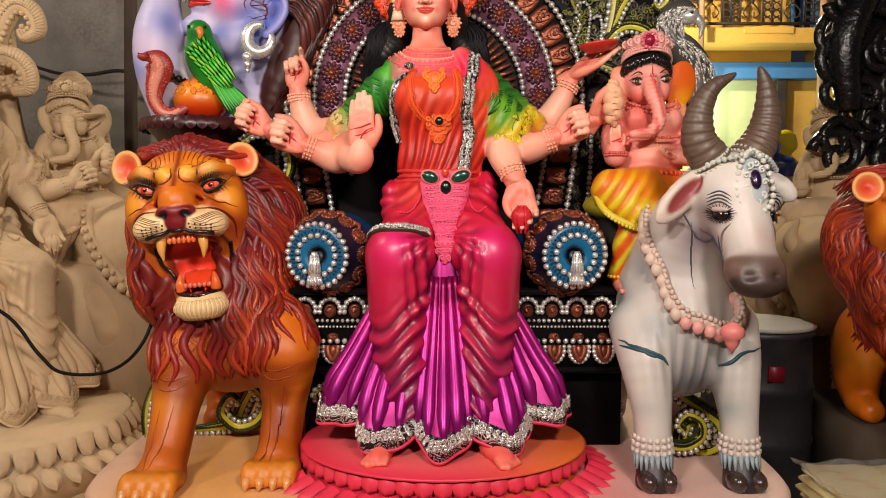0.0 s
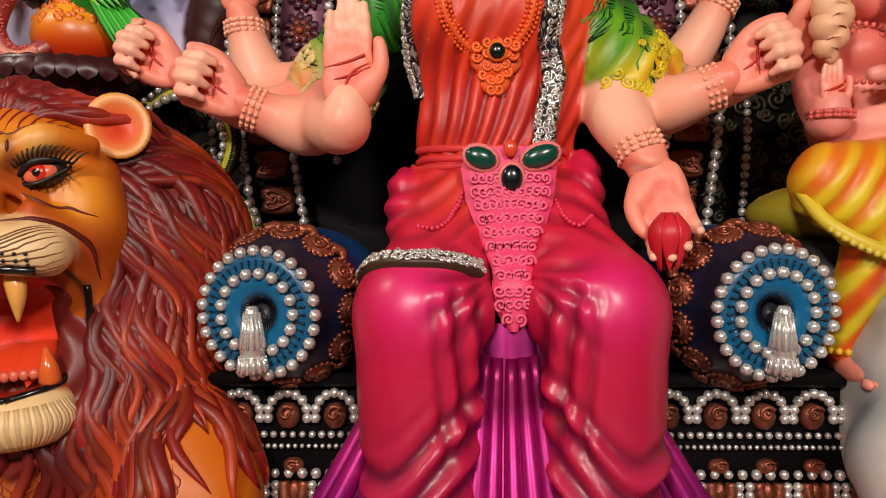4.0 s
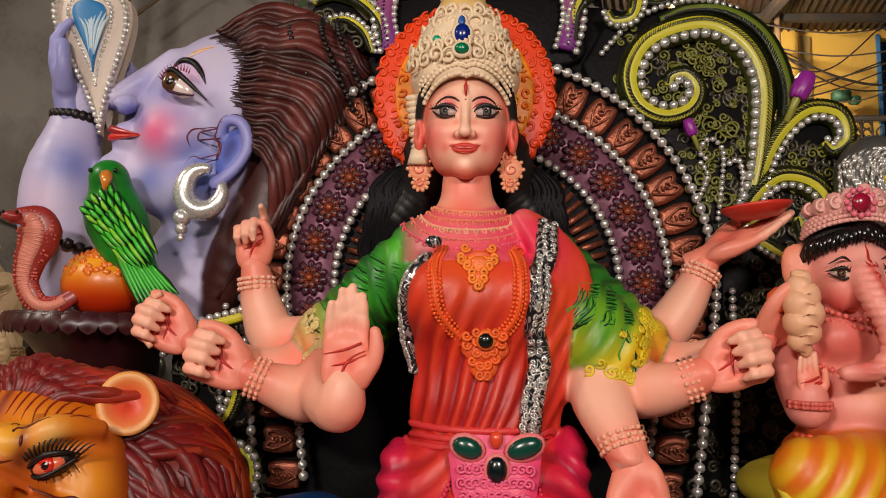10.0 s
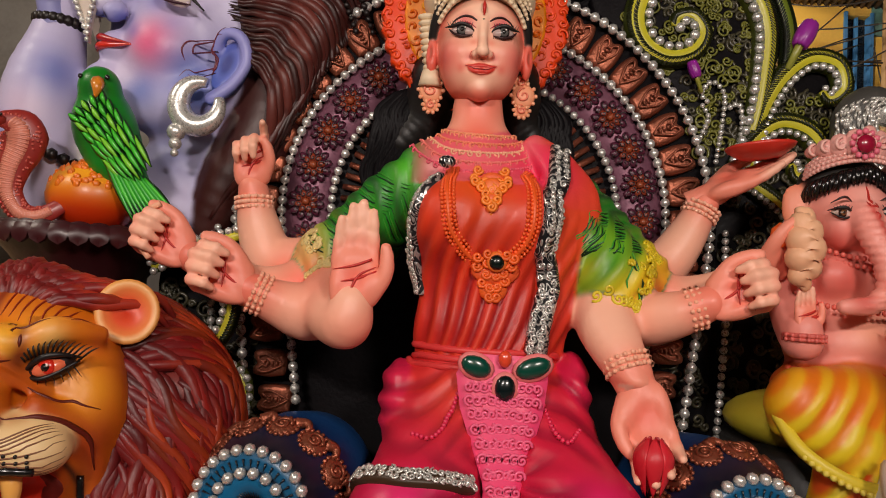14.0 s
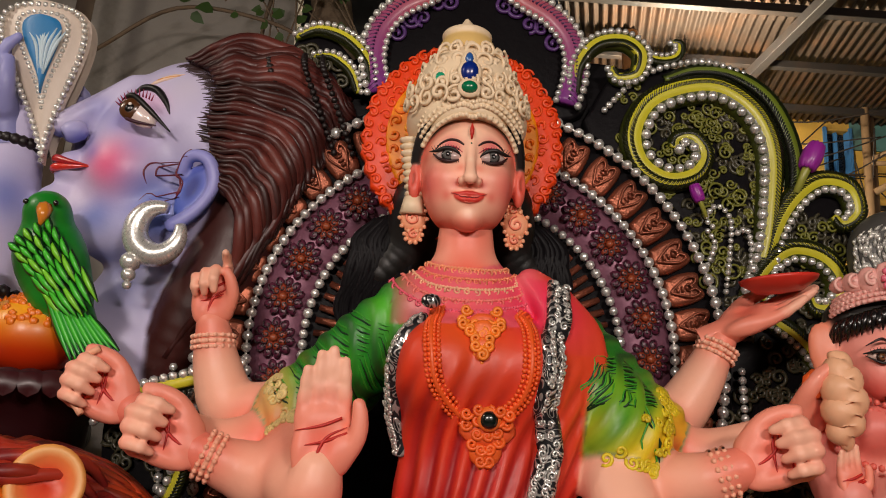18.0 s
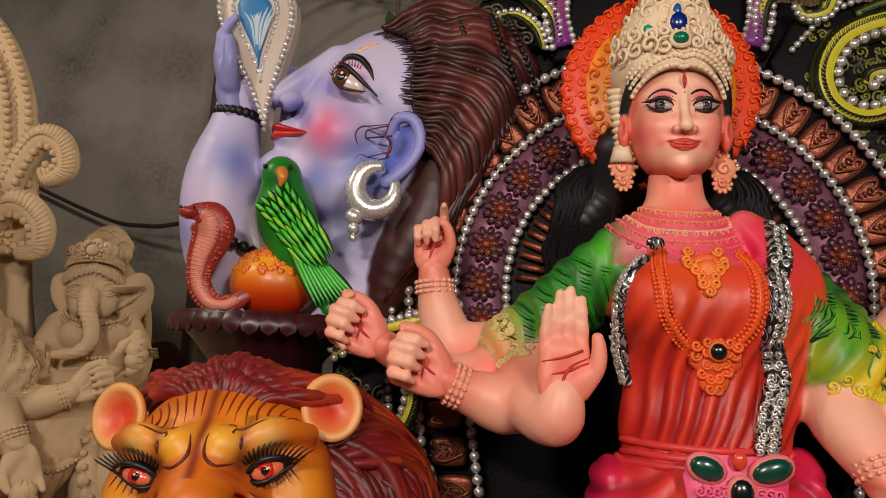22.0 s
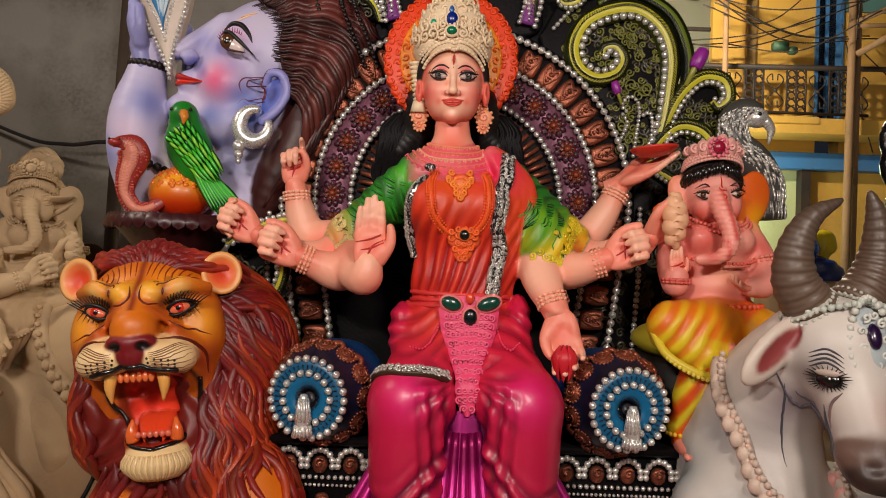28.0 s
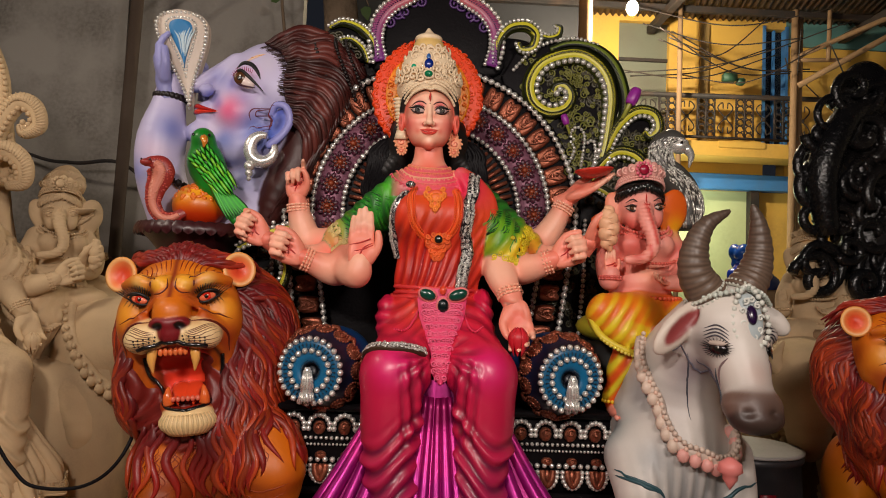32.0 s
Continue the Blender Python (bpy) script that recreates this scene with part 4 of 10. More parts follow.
    for p, r in (((-0.55, 3.42, 1.84), 0.06), ((-0.46, 3.3, 1.8), 0.07), ((-0.53, 3.33, 1.79), 0.04), ((-0.4, 3.2, 1.76), 0.06), ((-0.7, 3.45, 2.06), 0.05), ((-0.79, 3.24, 1.86), 0.06), ((-0.62, 3.18, 1.79), 0.07), ((-0.35, 3.08, 1.72), 0.04),
                 ((0.44, 3.36, 1.83), 0.07), ((0.36, 3.2, 1.78), 0.06), ((0.39, 3.26, 1.82), 0.06), ((0.605, 3.43, 2.1), 0.05), ((0.68, 3.22, 1.9), 0.06), ((0.49, 3.08, 1.82), 0.06), ((0.3, 3.05, 1.64), 0.05), ((-0.07, 3.2, 2.2), 0.05), ((-0.07, 3.25, 2.3), 0.06)):
        tint(C, arms * near(V, p, r * 1.25) * 0.85, BLUSH)
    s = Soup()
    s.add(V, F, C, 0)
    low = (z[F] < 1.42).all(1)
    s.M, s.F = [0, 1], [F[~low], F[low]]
    # embroidery on the sleeves
    rng = random.Random(14)
    for a, b, sg, ends in ((np.array([-0.19, 3.275, 2.12]), np.array([-0.43, 3.4, 1.86]), -1, srgb(220, 196, 130)), (np.array([0.14, 3.28, 2.11]), np.array([0.34, 3.28, 1.86]), 1, srgb(222, 198, 36))):
        d = b - a
        fwd = np.array([0, -1, 0]) - d * ((np.array([0, -1, 0]) @ d) / (d @ d))
        fwd /= np.linalg.norm(fwd)
        out = np.cross(d / np.linalg.norm(d), fwd) * sg
        if out[2] < 0:
            out = -out
        for k in range(26):
            t = (0.1 if sg < 0 else 0.36) + (0.72 if sg < 0 else 0.46) * k / 25
            w = 0.06 + 0.06 * t
            for fl in ((1, -1) if sg < 0 else (0.45, -0.45)):
                pts = [a + d * t + fwd * w, a + d * (t + 0.09) + fwd * w * 0.8 + out * w * 0.55 * fl, a + d * (t + 0.16) + fwd * w * 0.3 + out * w * fl]
                c.mark(s, pts, 0.0022, srgb(2, 44, 18) if k % 2 else srgb(60, 150, 40), per=4)
        for k in range(70):
            t, an = rng.uniform(0.84, 1.06), rng.uniform(-1.5, 1.5)
            w = 0.125
            q, g = c.cling(np.array([a + d * t + fwd * w * math.cos(an) + out * w * math.sin(an)]))
            R = np.stack([np.cross(g[0], (0.1, 0.2, 1.0)) / np.linalg.norm(np.cross(g[0], (0.1, 0.2, 1.0))), -g[0], np.cross(np.cross(g[0], (0.1, 0.2, 1.0)), -g[0])], 1)
            s.tube(spiral((0, 0, 0), rng.uniform(0.009, 0.016), 1.3, rng.uniform(0, 360), rng.choice((-1, 1)), n=14) @ R.T + q[0] + g[0] * 0.002, 0.0042, ends * rng.uniform(0.8, 1.1), 0, 5)
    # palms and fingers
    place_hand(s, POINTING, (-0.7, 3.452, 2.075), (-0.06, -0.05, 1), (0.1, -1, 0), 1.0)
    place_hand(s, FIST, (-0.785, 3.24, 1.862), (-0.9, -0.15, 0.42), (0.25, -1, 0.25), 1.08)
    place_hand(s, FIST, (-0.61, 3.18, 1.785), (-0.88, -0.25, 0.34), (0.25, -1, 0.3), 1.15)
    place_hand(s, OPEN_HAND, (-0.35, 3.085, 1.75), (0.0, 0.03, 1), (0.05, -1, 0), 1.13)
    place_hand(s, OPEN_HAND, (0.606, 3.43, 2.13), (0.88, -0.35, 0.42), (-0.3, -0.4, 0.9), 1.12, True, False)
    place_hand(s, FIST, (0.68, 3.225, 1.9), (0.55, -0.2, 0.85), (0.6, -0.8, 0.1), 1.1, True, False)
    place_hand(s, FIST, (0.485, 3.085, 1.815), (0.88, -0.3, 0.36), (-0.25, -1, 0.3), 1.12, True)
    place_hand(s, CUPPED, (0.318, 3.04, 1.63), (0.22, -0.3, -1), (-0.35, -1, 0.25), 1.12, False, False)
    for p, a, r, col in (((-0.692, 3.457, 2.035), (-0.1, 0, 1), 0.046, PEACH), ((-0.595, 3.195, 1.778), (-0.9, -0.2, 0.35), 0.045, srgb(240, 170, 140)), 
                         ((0.595, 3.432, 2.085), (0.45, 0, 0.9), 0.045, PEACH), ((0.465, 3.1, 1.805), (0.9, -0.2, 0.3), 0.044, srgb(240, 170, 140)), ((0.298, 3.065, 1.665), (0.3, -0.4, -0.9), 0.048, srgb(240, 172, 142))):
        bracelet(s, p, a, r, col)
    # red dish, conch, flower bud and cord that she holds
    s.lathe([(0.005, -0.03), (0.05, -0.025), (0.08, -0.004), (0.084, 0.004), (0.076, 0.002), (0.045, -0.012), (0.005, -0.016)], (0.722, 3.345, 2.262), srgb(206, 50, 36), 1, 24, turn(0, -6, 0) * 1.12)
    t = np.linspace(0, 1, 60)
    s.tube(np.stack([0.742 + 0.006 * np.sin(30 * t), 3.15 - 0.02 * np.sin(math.pi * t), 1.87 + 0.2 * t], 1), 0.005 + 0.036 * np.sin(math.pi * np.clip(t * 0.9 + 0.05, 0, 1)) ** 0.8 * (1 + 0.07 * np.sin(55 * t)), srgb(236, 180, 140), 0, 16)
    s.ball((0.695, 3.155, 2.0), (0.03, 0.02, 0.035), srgb(226, 90, 30), 0, turn(0, 30, 0))
    for i in range(7):
        a = i * 2 * math.pi / 7
        o = np.array([0.325 + 0.016 * math.cos(a), 2.935 + 0.016 * math.sin(a), 1.525])
        dr = np.array([math.cos(a), math.sin(a), 0])
        s.tube([o, o + dr * 0.018 + (0, 0, -0.035), o + dr * 0.017 + (0, 0, -0.07), o + dr * 0.002 + (0, 0, -0.12)], (0.004, 0.021, 0.016, 0.001), srgb(196, 30, 44) * (0.6 + 0.09 * i), 0, 8, 5, 0.35, dr)
    s.tube([(-0.86, 3.2, 1.99), (-0.9, 3.2, 1.96), (-0.91, 3.19, 1.9), (-0.87, 3.18, 1.85)], 0.008, srgb(235, 170, 135), 0, 6, 5)
    # pleated purple skirt, a hanging sheet
    ang = np.linspace(math.pi * 1.06, -0.06 * math.pi + 2 * math.pi, 300)
    lobe = np.abs(np.cos(5.0 * (ang - 1.5 * math.pi) + 0.6 * np.sin(2 * (ang - 1.5 * math.pi)))) ** 0.9
    lobe = lobe + 0.1 * np.sin(23 * ang + 1)
    side = np.abs(np.cos(ang))
    hem_z = 0.588 + 0.115 * side ** 3 + 0.065 * (1 - lobe) * (1 - 0.3 * side)
    rows, cols = [], []
    for k in range(32):
        u = k / 31
        zz = 1.3 + (hem_z - 1.3) * u
        ax = np.interp(zz, [0.55, 0.7, 0.81, 0.92, 1.08, 1.3], [0.535, 0.515, 0.475, 0.405, 0.315, 0.2])
        ay = np.interp(zz, [0.55, 0.62, 0.72, 0.9, 1.1, 1.3], [0.29, 0.255, 0.205, 0.15, 0.11, 0.1])
        cy = np.interp(zz, [0.55, 0.7, 0.9, 1.1, 1.3], [2.87, 2.9, 2.95, 2.99, 3.02])
        dep = np.interp(u, [0, 0.4, 1], [0.014, 0.03, 0.075])
        f = 1 + dep * (lobe - 0.75) / np.maximum(ay, 0.17) * (0.45 + 0.55 * (1 - side))
        rows.append(np.stack([ax * f * np.cos(ang), cy + ay * f * np.sin(ang), zz], 1))
        # pleat hollows carry painted shade, the ridges a lighter purple
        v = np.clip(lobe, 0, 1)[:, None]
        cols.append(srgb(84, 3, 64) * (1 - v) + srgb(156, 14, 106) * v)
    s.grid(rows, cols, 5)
    R_ = np.array(rows)
    for i, an in enumerate((10, 34, 52, 78, 96, 112, 126, 138, 150, 161, 173, 187, 203, 222, 247, 265, 289)):
        gl = 0.5 + 0.5 * math.sin(i * 2.3)
        q = R_[3:30:2, an]
        ow = q - np.array([0, 2.95, 0])
        ow[:, 2] = 0
        ow /= np.linalg.norm(ow, axis=1)[:, None]
        r_ = np.linspace(0.012, 0.028 + 0.014 * gl, len(q)) * np.where(np.arange(len(q)) > len(q) - 3, 0.72, 1.0)
        r_[-1] *= 0.4
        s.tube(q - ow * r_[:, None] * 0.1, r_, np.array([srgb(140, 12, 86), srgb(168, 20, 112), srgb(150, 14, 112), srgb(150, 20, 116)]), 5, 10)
    front = rows[-1] - np.array([0, 2.87, 0])
    outw = front * (1, 3.2, 0)
    outw /= np.linalg.norm(outw, axis=1)[:, None]
    s.grid([rows[-4] + outw * 0.001, rows[-4] + outw * 0.006, rows[-1] + outw * 0.008 + (0, 0, -0.006), rows[-1] - outw * 0.004 + (0, 0, -0.006)], INK, 2)
    s.tube(rows[-1] + outw * 0.002 + (0, 0, -0.012), 0.0085, srgb(214, 50, 84), 0, 6)

    # raised silver scrolls on black bands
    rng = random.Random(31)
    SILV = srgb(236, 226, 200)

    def scrollwork(line, nrm, half, size, col=SILV):
        # small curls scattered over a band along `line`, turned to face `nrm`
        d = np.gradient(line, axis=0)
        d /= np.linalg.norm(d, axis=1)[:, None] + 1e-9
        n_ = max(3, round(np.linalg.norm(np.diff(line, axis=0), axis=1).sum() / (size * 0.95)))
        for k in range(n_):
            i = (k + 0.5) / n_ * (len(line) - 1)
            i0 = int(i)
            nn = nrm[i0] / np.linalg.norm(nrm[i0])
            ac = np.cross(nn, d[i0])
            for v in (-0.5, 0.5):
                o = line[i0] + (line[min(i0 + 1, len(line) - 1)] - line[i0]) * (i - i0) + ac * half * (v + rng.uniform(-0.15, 0.15)) + nn * 0.003
                q = spiral((0, 0, 0), size * rng.uniform(0.5, 0.62), 1.25, rng.uniform(0, 360), rng.choice((-1, 1)), n=11)
                s.tube(q[:, :1] * d[i0] + q[:, 2:] * ac + o, size * 0.17, col, 4, 4)
    mid = (rows[-4] + rows[-1]) / 2 + outw * 0.007
    scrollwork(mid, outw, 0.05, 0.021)
    scrollwork(mid, outw, 0.016, 0.021)
    for pts, w in (([(0.14, 3.19, 2.19), (0.135, 3.08, 2.09), (0.122, 3.062, 1.97), (0.108, 3.08, 1.83), (0.09, 3.1, 1.74), (0.085, 3.1, 1.67)], 0.023), ([(-0.17, 3.16, 2.1), (-0.21, 3.14, 2.03), (-0.232, 3.16, 1.94), (-0.232, 3.19, 1.86), (-0.222, 3.2, 1.8)], 0.018),
                   ([(-0.305, 3.0, 1.38), (-0.29, 2.9, 1.435), (-0.2, 2.83, 1.462), (-0.1, 2.85, 1.45), (-0.05, 2.9, 1.42)], 0.017)):
        q, g = c.cling(curve_through(pts, 8), 6)
        g = g / np.linalg.norm(g, axis=1)[:, None]
        d = np.gradient(q, axis=0)
        ac = np.cross(g, d / np.linalg.norm(d, axis=1)[:, None])
        s.grid([q + ac * w * a + g * b for a, b in ((-1.15, -0.006), (-1.15, 0.01), (-0.9, 0.014), (0.9, 0.014), (1.15, 0.01), (1.15, -0.006))], INK if w > 0.0175 else srgb(60, 40, 24), 2 if w > 0.0175 else 0)
        scrollwork(q + g * 0.013, g, w * 1.0, 0.0165, SILV if w > 0.0175 else srgb(232, 206, 160))
    # necklaces, the lace collar and its pendant
    for pts, r, col in (([(-0.15, 3.13, 2.15), (-0.143, 3.07, 2.04), (-0.13, 3.05, 1.95), (-0.085, 3.06, 1.885), (-0.02, 3.085, 1.865), (0.035, 3.06, 1.9), (0.06, 3.06, 1.96), (0.064, 3.07, 2.04), (0.06, 3.13, 2.15)], 0.0095, srgb(226, 84, 24)),):
        line, g = c.cling(curve_through(pts, 8))
        line = line + g * 0.004
        s.tube(line, r * 0.6, col, 0, 6)
        ac = np.cross(g, np.gradient(line, axis=0))
        ac /= np.linalg.norm(ac, axis=1)[:, None]
        for v in (-0.014, -0.0047, 0.0047, 0.014):
            s.pearls(line + ac * v - np.abs(v) * 0.3 * g, 0.0056, col * (1 + 0.2 * (abs(v) < 0.01)), 0, 1.9, 6)
    for k, (rx, ry, z0, dz, col) in enumerate(((0.09, 0.075, 2.215, 0.02, srgb(236, 150, 110)), (0.108, 0.088, 2.2, 0.028, srgb(232, 130, 96)), (0.126, 0.1, 2.185, 0.036, srgb(236, 176, 140)), (0.145, 0.112, 2.17, 0.045, srgb(230, 120, 110)), (0.163, 0.122, 2.157, 0.054, srgb(226, 90, 110)))):
        t = np.linspace(math.pi * 1.0, math.pi * 2.0, 36)
        line, g = c.cling(np.stack([-0.062 + rx * np.cos(t), 3.265 + ry * np.sin(t), z0 + 0.018 - dz * np.sin(-t)], 1), 6)
        s.tube(line, 0.0032, col, 0, 5)
        s.pearls(line + g * 0.002, 0.0036, col, 0, 2.2, 5)
        for p_, g_ in list(zip(line, g))[1::2]:
            s.tube(spiral(p_ + g_ * 0.002 + (0, 0, -0.006), 0.009, 1.2, rng.uniform(0, 360), rng.choice((-1, 1)), n=10), 0.0026, col * rng.uniform(0.85, 1.1), 0, 4)
    rng = random.Random(9)
    for q_, r_, col_ in (((-0.038, 3.05, 2.135), (0.05, 0.011, 0.035), srgb(226, 92, 40)), ((-0.038, 3.05, 2.085), (0.036, 0.012, 0.04), srgb(230, 104, 36)), ((-0.038, 3.05, 2.035), (0.02, 0.011, 0.03), srgb(226, 96, 36)), ((-0.018, 3.05, 1.85), (0.062, 0.012, 0.034), srgb(222, 84, 36)), ((-0.018, 3.05, 1.82), (0.036, 0.012, 0.034), srgb(226, 92, 30))):
        p, g = c.cling(np.array([q_]), 7)
        R = np.stack([np.cross(-g[0], (0, 0, 1)), -g[0], (0, 0, 1)], 1)
        s.ball(p[0], r_, col_, 0, R, 14)
    for qx, rowset, col in ((-0.018, [(1.885 - 0.021 * j, n_, 0.021) for j, n_ in enumerate((3, 5, 5, 4, 2))], srgb(226, 92, 26)), (-0.038, [(2.165 - 0.024 * j, n_, 0.0215) for j, n_ in enumerate((5, 4, 4, 3, 2, 2, 1))], srgb(232, 124, 32))):
        for j, (zz, n_, st) in enumerate(rowset):
            for k in range(n_):
                u = k - (n_ - 1) / 2
                p, g = c.cling(np.array([[qx + u * st, 3.05, zz + 0.004 * u * u]]), 7)
                s.tube(spiral(p[0] + g[0] * 0.011, 0.0125, 1.5, 90 + 90 * np.sign(u), 1 if u > 0 else -1, n=16), 0.0046, col * (1 + 0.12 * (j % 2)), 0, 5)
                s.ball(p[0] + g[0] * 0.002 + (0, 0, -0.014), 0.0048, col, 0, None, 6)
    gem, gd = c.cling(np.array([[-0.018, 3.05, 1.872]]), 7)
    s.ball(gem[0] + gd[0] * 0.012, (0.026, 0.012, 0.026), srgb(226, 110, 40), 0, None, 14)
    s.ball(gem[0] + gd[0] * 0.018, (0.019, 0.012, 0.019), srgb(4, 16, 12), 3, None, 14)
    s.ball((-0.147, 3.112, 2.125), (0.022, 0.012, 0.016), INK, 2, None, 10)
    # belt and its hanging ornament
    for k, zz in enumerate((1.675, 1.655, 1.635)):
        t = np.linspace(math.pi * 1.02, math.pi * 1.98, 40)
        s.tube(c.cling(np.stack([-0.03 + 0.184 * np.cos(t), 3.235 + 0.141 * np.sin(t), zz + 0 * t], 1), 6)[0], 0.009, srgb(220, 60, 60), 0, 7)
    plate = [(-0.1, 1.63), (-0.085, 1.55), (-0.055, 1.47), (-0.03, 1.4), (-0.035, 1.36), (-0.02, 1.31), (0.01, 1.285), (0.04, 1.31), (0.055, 1.36), (0.05, 1.4), (0.075, 1.47), (0.105, 1.55), (0.115, 1.63), (0.06, 1.675), (-0.05, 1.675)]
    line = curve_through([(a, 0, b) for a, b in plate + plate[:1]], 4)
    yy = lambda zz: np.interp(zz, [1.28, 1.38, 1.45, 1.55, 1.68], [2.92, 2.93, 2.98, 3.035, 3.075])
    rows = []
    for zz in np.linspace(1.285, 1.672, 26):
        half = np.interp(zz, [1.285, 1.33, 1.37, 1.4, 1.47, 1.55, 1.63, 1.675], [0.01, 0.04, 0.045, 0.04, 0.065, 0.095, 0.107, 0.07])
        rows.append([(0.008 + half * u, yy(zz) - 0.018 * math.sqrt(max(0, 1 - u * u)), zz) for u in np.linspace(-1, 1, 9)])
    s.grid(rows, srgb(226, 60, 110), 0)
    rng = random.Random(5)
    for zz in np.linspace(1.31, 1.6, 11):
        half = np.interp(zz, [1.285, 1.33, 1.37, 1.4, 1.47, 1.55, 1.63], [0.01, 0.035, 0.04, 0.034, 0.055, 0.08, 0.09])
        for k in range(max(1, round(half / 0.016))):
            u = half * (k + 0.5) / max(1, round(half / 0.016))
            for sg in (-1, 1):
                s.tube(spiral((0.008 + sg * u, yy(zz) - 0.02, zz), 0.013, 1.4, rng.random() * 360, sg), 0.0035, srgb(238, 96, 136), 0, 5)
    for q, r, rot in (((-0.055, 3.04, 1.645), (0.036, 0.014, 0.024), 20), ((0.075, 3.04, 1.648), (0.042, 0.014, 0.024), -20), ((0.012, 3.03, 1.6), (0.024, 0.014, 0.03), 0)):
        s.ball(q, (r[0] + 0.008, 0.01, r[2] + 0.008), srgb(226, 120, 120), 0, turn(0, rot, 0), 14)
        s.ball((q[0], q[1] - 0.006, q[2]), r, srgb(6, 66, 52) if rot else srgb(4, 20, 22), 3, turn(0, rot, 0), 14)
    s.ball((0.01, 3.035, 1.665), (0.016, 0.012, 0.02), srgb(222, 70, 40), 3, None, 10)
    for pts in ([(-0.09, 3.05, 1.63), (-0.11, 2.99, 1.56), (-0.15, 2.96, 1.5), (-0.19, 2.98, 1.5)], [(0.11, 3.05, 1.62), (0.12, 3.0, 1.53), (0.15, 2.97, 1.5), (0.18, 3.02, 1.51)]):
        q, g = c.cling(curve_through(pts, 8), 7)
        s.pearls(q + g * 0.003, 0.0062, srgb(222, 44, 84), 0, 2.0, 6)
    goddess_head(s)
    # feet
    for x0, a in ((-0.235, -12), (0.21, 25)):
        f = Clay((-0.08, -0.17, -0.02), (0.08, 0.1, 0.1), 0.005)
        f.ell((0, 0, 0.025), (0.045, 0.1, 0.035), srgb(232, 96, 84))
        f.ell((0, 0.06, 0.05), (0.042, 0.05, 0.05), srgb(232, 96, 84), k=0.03)
        for i in range(5):
            f.cone((-0.036 + 0.018 * i, -0.06, 0.02), 0.013, (-0.042 + 0.02 * i, -0.115 + 0.008 * abs(i - 1), 0.012), 0.0115 + 0.004 * (i == 1), srgb(236, 120, 100), 0.006)
        Vf, Ff, Cf = f.skin()
        s.add(Vf @ turn(0, 0, a).T + (x0, 2.68 - 0.02 * (x0 > 0), 0.555), Ff, Cf, 0)
    return s


